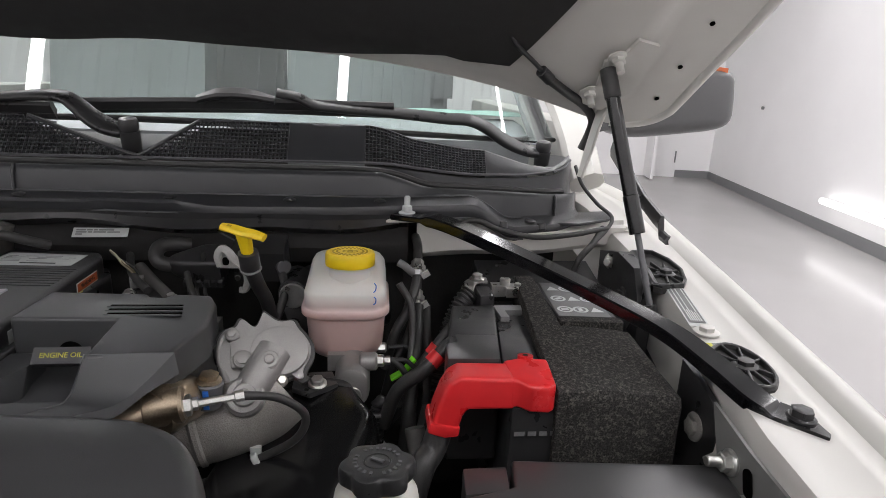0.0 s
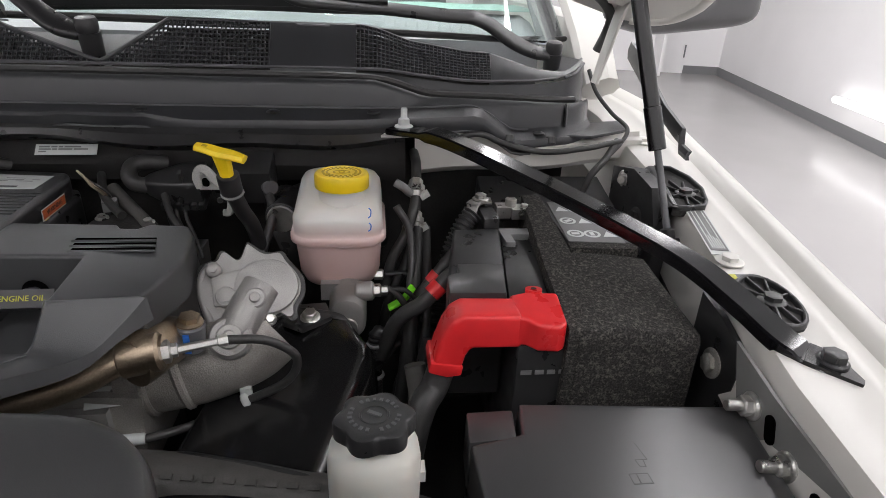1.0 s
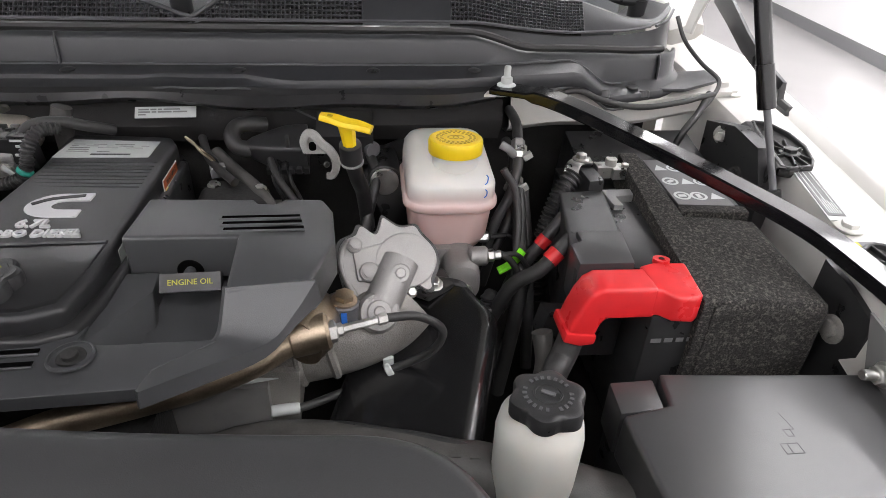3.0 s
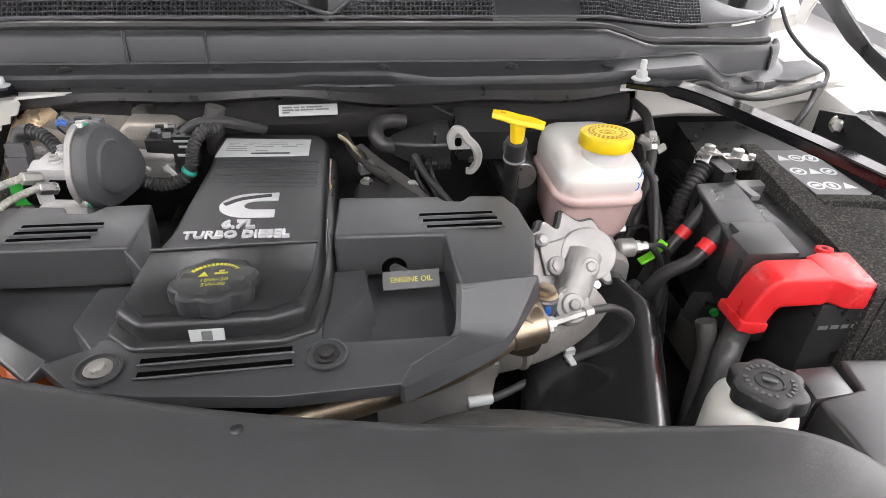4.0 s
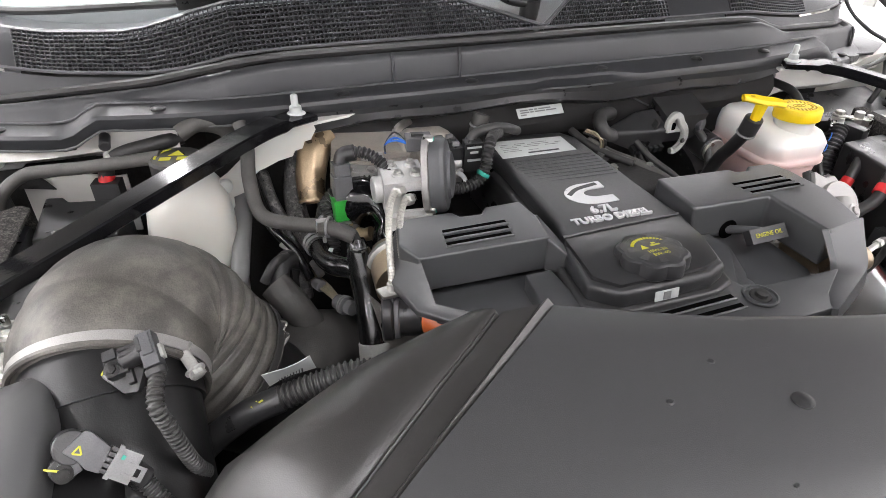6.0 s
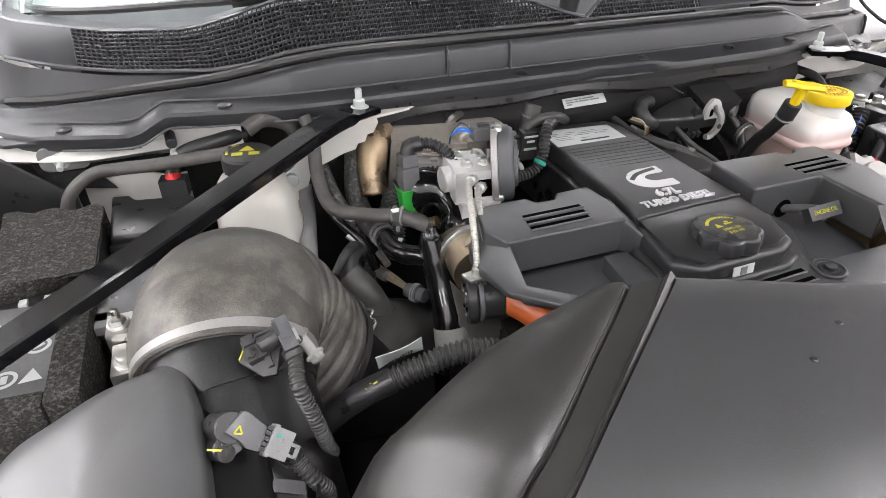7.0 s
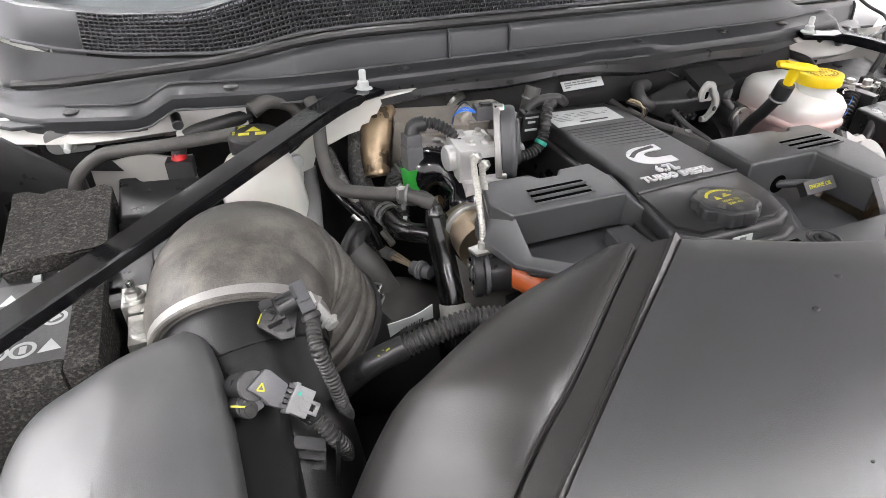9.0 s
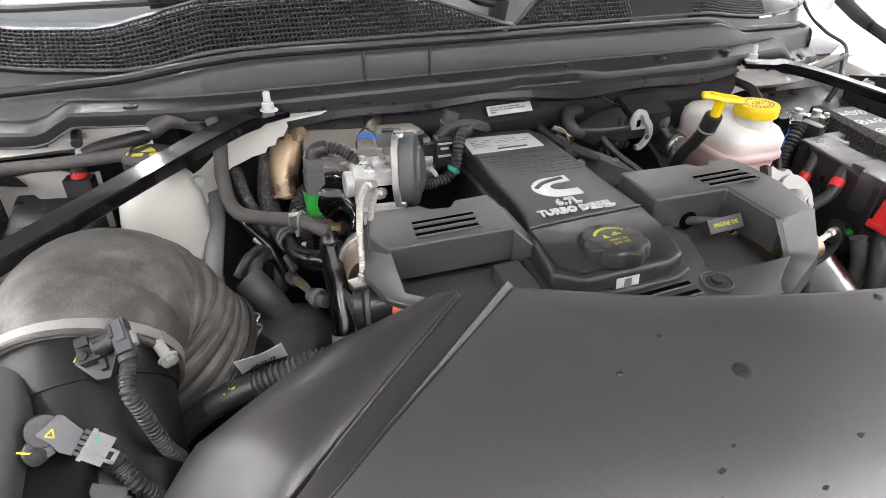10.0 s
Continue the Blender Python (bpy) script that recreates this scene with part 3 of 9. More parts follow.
def bay_shell():
    """Dark walls under and round the engine, so that no floor shows through."""
    bm = B()
    rbox(bm, (XC, -0.4, 0.62), (1.9, 1.5, 0.04), 0)
    st = single("splash_tray", bm, DEEP, "grimy black tray below the engine", "tray")
    for k in range(7):
        bm = B()
        rbox(bm, (XC - 0.78 + 0.26 * k, -0.4, 0.648), (0.03, 1.3, 0.016), 0.004)
        part("stiffening_rib", bm, DEEP, st)
    bm = B()
    rows = []
    for i in range(41):
        x = -1.02 + i * 0.0445
        rows.append([V(x, 0.085 + 0.01 * noise.noise(V(x * 7, z * 9, 0)) + 0.075 * min(1.0, max(0.0, abs(x - XC) - 0.45) / 0.06) + max(0, abs(x - XC) - 0.5) ** 2 * 0.3, z) for z in (0.6, 0.8, 0.95, 1.05, 1.12, 1.18, 1.22, 1.255, 1.285)])
    sheet(bm, rows, (0, 0.03, 0))
    single("firewall", bm, DEEP, "black sound-insulated firewall behind the engine", "firewall", kind="structure")
    bm = B()
    rbox(bm, (XC, -0.82, 1.0), (1.5, 0.06, 0.6), 0.01)
    single("radiator", bm, DEEP, "black radiator core behind the front panel", "radiator")


bay_shell()


def cowl_y(x):
    u = abs(x - XC)
    return 0.048 + 0.09 * min(1.0, max(0.0, (u - 0.42) / 0.40)) ** 1.6 + 14.0 * max(0.0, u - 0.80) ** 2


def cowl_z(x):
    """Height of the front panel's upper fold, which steps down towards both ends."""
    return float(np.interp(x, (-0.95, -0.857, -0.73, -0.62, -0.52, -0.45, 0.40, 0.44, 0.48, 0.60, 0.76, 0.83), (1.292, 1.300, 1.315, 1.326, 1.344, 1.350, 1.350, 1.338, 1.3235, 1.315, 1.300, 1.292)))


def grille_z(x):
    """Height of the grille's front edge."""
    return float(np.interp(x, (-0.95, -0.87, -0.757, -0.628, -0.575, -0.505, -0.40, 0.407, 0.468, 0.56, 0.68, 0.75, 0.82), (1.372, 1.350, 1.3355, 1.3325, 1.338, 1.354, 1.357, 1.359, 1.350, 1.338, 1.335, 1.340, 1.362)))


def grille_h(x):
    """How far the grille rises from its front edge to its back."""
    return float(np.interp(x, (-0.80, -0.66, -0.56, 0.38, 0.46, 0.60, 0.70, 0.74), (0.044, 0.046, 0.060, 0.060, 0.045, 0.040, 0.012, 0.004)))


def lip_z(x):
    """Lower edge of the cowl: a step down where the inner panels show."""
    return float(np.interp(x, (-0.742, -0.700, 0.570, 0.634), (1.276, 1.303, 1.303, 1.258)))


def lip_drop(x):
    """Extra depth of the lip's turned-down edge."""
    return float(np.interp(x, (-0.07, -0.045, 0.0, 0.07, 0.13, 0.33, 0.42), (0.002, -0.003, 0.0, 0.0, 0.018, 0.014, 0.008)))


def notch(x):
    """How much of the grille's height stands beside the notch for the middle wiper."""
    if -0.205 < x < -0.013:
        return max(0.02, (-0.013 - x) / 0.192)
    if -0.013 <= x < 0.082:
        return max(0.02, (x + 0.013) / 0.095)
    return 1.0


def cowl():
    c = thing("cowl", (XC, 0.1, 1.25), "charcoal moulded plastic cowl below the windscreen", "cowl")
    xs = [XC - 0.872 + i * 1.744 / 100 for i in range(101)]
    bm = B()
    rows = []
    for x in xs:
        y, z = cowl_y(x), cowl_z(x)
        lz = lip_z(x)
        pz = lz + 0.006
        rows.append([V(x, y - 0.034, lz - 0.020 - lip_drop(x)), V(x, y - 0.037, lz - 0.004 - 0.7 * lip_drop(x)), V(x, y - 0.034, lz - 0.5 * lip_drop(x)), V(x, y - 0.008, pz - 0.002), V(x, y - 0.003, pz + 0.002), V(x, y, z - 0.010), V(x, y + 0.003, z - 0.003), V(x, y + 0.009, z),
                     V(x, y + 0.016, z - 0.002), V(x, y + 0.021, z - 0.010), V(x, y + 0.040, z - 0.008), V(x, y + 0.052, grille_z(x) - 0.006)])
    sheet(bm, rows, (0, 0.003, -0.003))
    part("front_panel", bm, COWL, c, sharp=42)
    # upright seams and ribs of the front panel
    for x, w in ((-0.290, 0.004), (-0.184, 0.004), (0.735, 0.004)):
        bm = B()
        y, z = cowl_y(x), cowl_z(x)
        lz = lip_z(x) + 0.006
        strap(bm, [V(x, y - 0.006, lz), V(x, y - 0.003, z - 0.010), V(x, y + 0.004, z - 0.001)], w, 0.006 if w < 0.01 else 0.012, up=(0, -1, 0.2), n=3, bev=0.0015 if w < 0.01 else 0.005)
        part("rib", bm, COWL, c)
    # moulded ends that curl back to the pillars
    for sd, rim in ((-1, [(-0.845, 0.176, 1.342), (-0.872, 0.20, 1.353), (-0.886, 0.235, 1.370), (-0.897, 0.29, 1.394), (-0.90, 0.34, 1.41)]),
                    (1, [(0.745, 0.192, 1.338), (0.770, 0.206, 1.345), (0.790, 0.232, 1.358)])):
        bm = B()
        tube(bm, [V(*q) for q in rim], 0.0028, 8, 5)
        part("end_bead", bm, GREYMID, c)
        bm = B()
        z = 1.256 if sd > 0 else 1.268
        flat = [(0.69, 0.105), (0.775, 0.098), (0.865, 0.150), (0.870, 0.215), (0.80, 0.20)] if sd > 0 else [(-0.82, 0.092), (-0.905, 0.095), (-0.975, 0.160), (-0.972, 0.235), (-0.90, 0.20)]
        prism(bm, flat, z - 0.006, z, 0.002, 2)
        part("corner_plate", bm, COWL, c)
    # pale beads painting the edge highlights along the lip and the crease above it
    for low in (True, False):
        bm = B()
        tube(bm, [V(x, cowl_y(x) - 0.0365, lip_z(x) - 0.0195 - lip_drop(x)) if low else V(x, cowl_y(x) - 0.0055, lip_z(x) + 0.0065) for x in xs[6:-8:2]], 0.0017, 6, 2)
        part("edge_highlight", bm, GREYMID, c)
    # soft seal along the top fold
    bm = B()
    tube(bm, [V(x, cowl_y(x) + 0.040, cowl_z(x) - 0.001) for x in xs[2:-2:4]], 0.0065, 8, 3)
    part("seal", bm, RUBBER, c, "black rubber hood seal")
    # pale bead round the grille, a highlight painted on its edge
    bm = B()
    tube(bm, [V(x, cowl_y(x) + 0.054, grille_z(x)) for x in xs[3:-3:3]], 0.0028, 6, 2)
    part("edge_highlight", bm, GREYMID, c)
    # shelf behind the grille, up to the glass
    bm = B()
    rows = []
    for x in xs:
        y, z, h = cowl_y(x), grille_z(x), grille_h(x)
        if -0.21 < x < 0.087:
            continue
        rows.append([V(x, y + 0.062 + 0.8 * h, z + h), V(x, y + 0.068 + 0.8 * h, z + h + 0.002), V(x, y + 0.085 + 0.8 * h, z + h - 0.004), V(x, y + 0.19, z + h - 0.012), V(x, y + 0.24, z + h - 0.02)])
    gap = next(i for i, r in enumerate(rows) if r[0].x > 0)
    for piece in (rows[:gap], rows[gap:]):
        bm = B()
        sheet(bm, piece, (0, 0, -0.003))
        part("shelf", bm, COWL, c)
    # solid stretches between the grilles
    def infill(name, x0, x1, material, sink=0.0, parent=c):
        n = max(2, int((x1 - x0) / 0.012))
        rws = []
        for i in range(n + 1):
            x = x0 + (x1 - x0) * i / n
            y, z, h = cowl_y(x) + 0.056, grille_z(x), grille_h(x) * notch(x)
            rws.append([V(x, y + sink * 0.6, z - sink), V(x, y + 0.8 * h * 0.5 + sink * 0.6, z + h * 0.5 - sink), V(x, y + 0.8 * h + 0.006 + sink * 0.6, z + h - sink)])
        b = B()
        sheet(b, rws, (0, 0.002, -0.002))
        return part(name, b, material, parent)
    infill("infill", 0.236, 0.372, COWL)
    infill("infill", 0.600, 0.798, COWL)
    infill("infill", -0.938, -0.80, COWL)
    infill("backing", -0.80, 0.236, DEEP, 0.012)
    infill("backing", 0.372, 0.60, DEEP, 0.012)

    def lattice(x0, x1):
        b = B()
        pitch = 0.0066
        n = int((x1 - x0) / pitch)
        for i in range(n + 1):
            x = x0 + i * (x1 - x0) / n
            y, z, h = cowl_y(x) + 0.056, grille_z(x), grille_h(x) * notch(x)
            strap(b, [V(x, y, z), V(x, y + 0.8 * h, z + h)], 0.0021, 0.0042, up=(0, -0.6, 0.8), n=1, bev=0.0006)
        for j in range(11):
            f = j / 10
            run = []
            for i in range(0, n + 1):
                x = x0 + i * (x1 - x0) / n
                y, z, h = cowl_y(x) + 0.056, grille_z(x), grille_h(x)
                if notch(x) >= f:
                    run.append(V(x, y + 0.8 * h * f, z + h * f))
                if len(run) > 1 and (notch(x) < f or i == n):
                    strap(b, run, 0.0024, 0.0042, up=(0, -0.6, 0.8), n=1, bev=0.0007)
                if notch(x) < f:
                    run = []
        return part("grille", b, COWL, c, "fine black square-mesh air grille", sharp=80)
    lattice(-0.80, -0.205)
    lattice(-0.205, -0.013)
    lattice(-0.013, 0.236)
    lattice(0.372, 0.60)
    # smooth trough in the notch, where the middle wiper turns
    bm = B()
    y0, gz = cowl_y(-0.013), grille_z(-0.013)
    rows = []
    for k in range(9):
        f = k / 8
        xa, xb = -0.017 - 0.215 * f, -0.009 + 0.102 * f
        rows.append([V(xa + (xb - xa) * q / 8, y0 + 0.056 + 0.115 * f, gz + 0.002 + 0.030 * f - 0.004 * math.sin(math.pi * q / 8)) for q in range(9)])
    sheet(bm, rows, (0, 0.004, -0.005))
    part("wiper_trough", bm, COWL, c, "smooth grey wiper trough")
    bm = B()
    for xs_ in ([-0.013 - 0.192 * k / 10 for k in range(11)], [-0.013 + 0.095 * k / 10 for k in range(11)]):
        tube(bm, [V(x, cowl_y(x) + 0.056 + 0.8 * grille_h(x) * notch(x), grille_z(x) + grille_h(x) * notch(x) + 0.001) for x in xs_], 0.0042, 8, 2)
    part("notch_rim", bm, COWL, c)
    # small pale tab on the ledge between the grilles
    bm = B()
    prism(bm, [(0.276, 0.150), (0.332, 0.150), (0.324, 0.138), (0.284, 0.138)], 1.4165, 1.4195, 0.001, 1)
    part("ledge_tab", bm, GREYMID, c)
    # push pins along the lower lip
    for x in (-0.83, -0.62, -0.37, -0.17, 0.06, 0.25, 0.40, 0.68):
        bm = B()
        lathe(bm, [(0.010, 0), (0.010, 0.002), (0.006, 0.004)], pose(x, cowl_y(x) - 0.02, lip_z(x) + 0.001), 14)
        part("push_pin", bm, BLACK, c)
    # thin drooping flap below the lip
    bm = B()
    rows = []
    for i in range(60):
        x = -0.50 + i * 0.0158
        y = cowl_y(x)
        d = 0.010 + 0.006 * math.sin(x * 9) + 0.004 * math.sin(x * 23)
        rows.append([V(x, y - 0.030, 1.288), V(x, y - 0.042 - d * 0.3, 1.283 - d * 0.4), V(x, y - 0.046, 1.276 - d), V(x, y - 0.02, 1.262 - d)])
    sheet(bm, rows, (0, 0.002, -0.001))
    part("lower_flap", bm, BLACK, c)
    return c


cowl()

# printed label on the firewall edge
bm = B()
rbox(bm, (-0.05, 0.020, 1.246), (0.084, 0.0012, 0.0175), 0.0003, (-46, 0, 2.5))
lab = single("firewall_label", bm, LABEL, "white printed sticker on the black firewall", "sticker")
bm = B()
bars(bm, pose(-0.052, 0.0192, 1.2470, 44, 0, 2.5), 0.07, 0.012, 3, 9)
part("print", bm, LABELGREY, lab)
bm = B()
rows = []
for i in range(30):
    x = -0.45 + i * 0.031
    rows.append([V(x, 0.062, 1.262), V(x, 0.040, 1.258), V(x, 0.029, 1.240 + 0.003 * math.sin(x * 11)), V(x, 0.029 + 0.003 * math.sin(x * 17), 1.222), V(x, 0.05, 1.19)])
sheet(bm, rows, (0, 0.004, 0))
ff = single("firewall_flange", bm, LINER, "black folded flange along the top of the firewall", "flange", kind="structure")
# paler grey line, painted as the bright highlight on the flange's edge
bm = B()
tube(bm, [(-0.42, 0.028, 1.2615), (-0.098, 0.0265, 1.2625), (0.06, 0.0265, 1.2615), (0.092, 0.0265, 1.2602), (0.117, 0.026, 1.254), (0.134, 0.026, 1.247), (0.157, 0.026, 1.235), (0.18, 0.026, 1.225)], 0.0016, 6, 5)
part("edge_highlight", bm, GREYMID, ff)


def windscreen():
    """Curved raked glass, pillars, roof and what stands behind the glass."""
    def base(x):
        u = (x - XC) / 0.86
        return V(x, cowl_y(x) + 0.15 + 0.06 * u * u, 1.415 - 0.035 * u * u)
    w = thing("window_1", (XC, 0.3, 1.4), "raked curved windscreen reflecting the ceiling tubes", "windscreen", kind="structure")
    bm = B()
    rows = []
    for j in range(9):
        s = j / 8 * 0.95
        row = []
        for i in range(25):
            x = XC - 0.885 + i * 1.77 / 24
            b = base(x)
            row.append(V(XC + (x - XC) * (1 - 0.1 * s), b.y + s * 0.80 - 0.03 * s * s, b.z + s * 0.60 - 0.05 * s * s))
        rows.append(row)
    sheet(bm, rows, (0, 0.004, -0.004))
    g = part("pane", bm, GLASS, w)
    g.visible_shadow = False
    for side in (1, -1):
        bm = B()
        rows = []
        for j in range(9):
            q = j / 8 * 0.95
            row = []
            for k in range(6):
                x = XC + side * (0.882 - 0.085 * k / 5)
                b = base(x)
                row.append(V(XC + (x - XC) * (1 - 0.1 * q), b.y + q * 0.80 - 0.03 * q * q + 0.004, b.z + q * 0.60 - 0.05 * q * q - 0.008))
            rows.append(row)
        sheet(bm, rows, (0, 0.001, -0.001))
        part("printed_edge", bm, MOTORGREY, w, "dark printed edge of the glass")
    bm = B()
    tube(bm, [base(XC - 0.885 + i * 1.77 / 12) + V(0, -0.004, 0.0) for i in range(13)], 0.006, 8, 3)
    part("gasket", bm, RUBBER, w)
    cab = thing("truck_cab", (XC, 1.0, 0.7), "off-white painted truck cab with pillars and roof", "cab")
    for side in (1, -1):
        bm = B()
        p = [V(XC + side * 0.925, 0.30, 1.30), V(XC + side * 0.915, 0.44, 1.43), V(XC + side * 0.86, 0.84, 1.72), V(XC + side * 0.82, 1.16, 1.94)]
        strap(bm, p, 0.075, 0.06, up=(-side * 0.5, -0.6, 0.7), n=5, bev=0.015)
        part("pillar", bm, PAINT, cab)
        bm = B()
        prism(bm, [(XC + side * 0.90, 0.42), (XC + side * 1.0, 0.46), (XC + side * 1.0, 1.9), (XC + side * 0.90, 1.9)], 0.6, 1.42, 0.02)
        part("door", bm, PAINT, cab)
    bm = B()
    prism(bm, [(XC - 0.74, 1.10), (XC + 0.74, 1.10), (XC + 0.72, 2.5), (XC - 0.72, 2.5)], 1.93, 1.99, 0.02)
    part("roof", bm, PAINT, cab)
    bm = B()
    rbox(bm, (XC, 2.5, 1.14), (1.7, 0.06, 0.60), 0.02)
    part("rear_panel", bm, CABIN, cab)
    for x0, x1 in ((-0.92, -0.10), (-0.02, 0.80)):
        bm = B()
        rbox(bm, ((x0 + x1) / 2, 2.46, 1.68), (x1 - x0, 0.12, 0.56), 0.02)
        part("rear_pillar", bm, CABIN, cab)
    bm = B()
    rows = [[V(XC - 0.80 + i * 0.1, 0.34 + j * 0.1, 1.38 + 0.035 * math.sin(j * 0.9) - 0.0 * i) for i in range(17)] for j in range(7)]
    sheet(bm, rows, (0, 0, -0.2))
    single("dashboard", bm, CABIN, "dark dashboard top behind the windscreen", "dashboard")
    for x in (-0.45, 0.33):
        s = thing("car_seat", (x, 1.25, 0.9), "dark upholstered seat seen dimly through the glass", "seat", "front seats")
        bm = B()
        rbox(bm, (x, 1.32, 1.42), (0.50, 0.16, 0.62), 0.06, (-12, 0, 0), 4)
        part("backrest", bm, CABIN, s)
        bm = B()
        rbox(bm, (x, 1.42, 1.80), (0.27, 0.10, 0.18), 0.04, (-8, 0, 0), 4)
        part("headrest", bm, CABIN, s)
        bm = B()
        rbox(bm, (x, 1.05, 1.13), (0.52, 0.52, 0.16), 0.05, (0, 0, 0), 3)
        part("cushion", bm, CABIN, s)
    bm = B()
    rows = [[V(0.40 + i * 0.06, 0.50 + j * 0.07, 1.425 + 0.0012 * math.sin(i * 2.1 + j)) for i in range(7)] for j in range(4)]
    sheet(bm, rows, (0, 0, -0.001))
    single("paper_sheets", bm, PAPER, "pale green sheets lying on the dashboard", "paper")
    # towing mirror
    mi = thing("door_mirror", (1.22, 0.75, 1.3), "large dark grey towing mirror on the door", "mirror")
    bm = B()
    egg(bm, (1.25, 0.80, 1.468), (0.39, 0.18, 0.185), (0, -6, 6), 0.4, 16)
    part("housing", bm, SATIN, mi)
    bm = B()
    rbox(bm, (1.375, 0.76, 1.566), (0.05, 0.04, 0.014), 0.004, (0, 4, 6))
    part("marker_lamp", bm, ORANGE, mi, "small amber marker lamp")
    bm = B()
    strap(bm, [V(0.90, 0.80, 1.37), V(1.0, 0.79, 1.39), V(1.12, 0.79, 1.42), V(1.2, 0.80, 1.44)], 0.06, 0.05, n=3, bev=0.01)
    part("arm", bm, GREYMID, mi)


windscreen()


def hood():
    """The raised hood: a painted pan with a black liner on its underside, hinged by the cowl."""
    h = thing("hood", (XC, 0.15, 1.42), "raised off-white hood with a black liner underneath", "hood")
    ang = radians(37)
    d, up = V(0, -math.cos(ang), math.sin(ang)), V(0, math.sin(ang), math.cos(ang))
    def P(x, s, o=0.0):
        u = abs(x - XC) / 0.95
        return V(x, 0.165 + 0.02 * (1 - u * u), 1.422 + 0.135 * (1 - u ** 2.7)) + d * s + up * o
    def half(s):
        r = max(0.0, 0.12 - (s + 0.005))
        return 0.985 + 0.06 * min(max(s, 0.0), 0.5) - 0.03 * max(0, s - 0.6) - (0.12 - math.sqrt(max(0.0, 0.12 ** 2 - r * r)))
    bm = B()
    rows = []
    for j in range(40):
        s = -0.005 + 1.3 * (j / 39) ** 1.5
        row = []
        for i in range(161):
            u = -1 + i / 80
            wd = half(s)
            e = (0.905 - abs(u) * wd) / 0.03
            e = min(1.0, max(0.0, e))
            e2 = min(1.0, max(0.0, (s - 0.015) / 0.04))
            row.append(P(XC + u * wd, s, -0.012 * e * e * (3 - 2 * e) * e2 * e2 * (3 - 2 * e2)))
        rows.append(row)
    sheet(bm, rows, up * 0.02)
    part("panel", bm, PAINT, h, sharp=60)
    for side in (1, -1):
        # rolled outer edge
        bm = B()
        tube(bm, [P(XC + side * (half(s) - 0.003), s, 0.004) for s in (0.004, 0.012, 0.03, 0.06, 0.09, 0.115, 0.2, 0.4, 0.7, 1.0, 1.28)], 0.009, 10, 4)
        part("rolled_edge", bm, PAINT, h)
        # hinge plate with its two bolts
        def Q(x, s, o):
            return P(XC + side * (x - XC), s, o)
        bm = B()
        lo = [Q(x, s, -0.014) for x, s in ((0.752, 0.075), (0.772, 0.10), (0.764, 0.165), (0.786, 0.195), (0.795, 0.235), (0.826, 0.240), (0.833, 0.222), (0.826, 0.12), (0.80, 0.05), (0.765, 0.05))]
        mid = sum(lo, Vector()) / len(lo) - up * 0.009
        loft(bm, [lo, [p - up * 0.006 for p in lo]], caps=False)
        rim = [bm.verts.new(p - up * 0.006) for p in lo]
        hub = bm.verts.new(mid)
        for a, b in zip(rim, rim[1:] + rim[:1]):
            bm.faces.new((a, b, hub))
        part("hinge_plate", bm, PAINT, h)
        for x, s in ((0.780, 0.185), (0.766, 0.085)):
            bm = B()
            p = Q(x, s, -0.019)
            hexbolt(bm, p, -up, 0.011, 0.012, 1.6)
            cyl(bm, p, p - up * 0.03, 0.0065, 10)
            part("hinge_bolt", bm, PAINT, h)
        # black discs painting the dark of the drain holes
        for s in (0.118, 0.205, 0.305, 0.43):
            bm = B()
            p = Q(0.882, s, -0.001)
            lathe(bm, [(0.004, 0), (0.004, 0.002)], along(p, p - up), 10)
            part("drain_hole_shade", bm, VOID, h)
        bm = B()
        strap(bm, [Q(0.79, 0.0, -0.012) + V(0, 0, -0.11), Q(0.80, 0.0, -0.012) + V(0, 0, -0.06), Q(0.808, 0.04, -0.010), Q(0.81, 0.10, -0.006)], 0.03, 0.006, up=(1, 0, 0.2), n=5, bev=0.002)
        part("hinge", bm, PAINT, h)
    # swage lines pressed into the pan beside the liner
    for side in (1, -1):
        bm = B()
        strap(bm, [P(XC + side * (0.74 + 0.10 * (k / 6) ** 0.6), 0.27 + 0.10 * k, -0.003) for k in range(7)], 0.10, 0.012, up=-up, n=3, bev=0.006)
        part("swage", bm, PAINT, h)
    bm = B()
    rows = []
    for j in range(20):
        row = []
        for i in range(41):
            u = -1 + i / 20
            s0 = 0.022 + 0.08 * abs(u) ** 3 - 0.012 * min(1.0, max(0.0, abs(u) - 0.86) / 0.02) + 0.004 * math.sin(u * 9)
            s = s0 + 1.15 * (j / 19) ** 1.3
            wd = 0.665 + 0.14 * min(1, max(0.0, (s - 0.05) / 0.40)) ** 0.8
            e = 0.018 * noise.noise(V(u * 3, s * 3, 2))
            row.append(P(XC + u * wd, s, -0.026 - e * 0.5 - 0.012 * (1 - abs(u) ** 8) * min(1, j / 2)))
        rows.append(row)
    sheet(bm, rows, up * 0.010)
    part("liner", bm, LINER, h, "black moulded insulation liner", sharp=60)
    return h


hood()


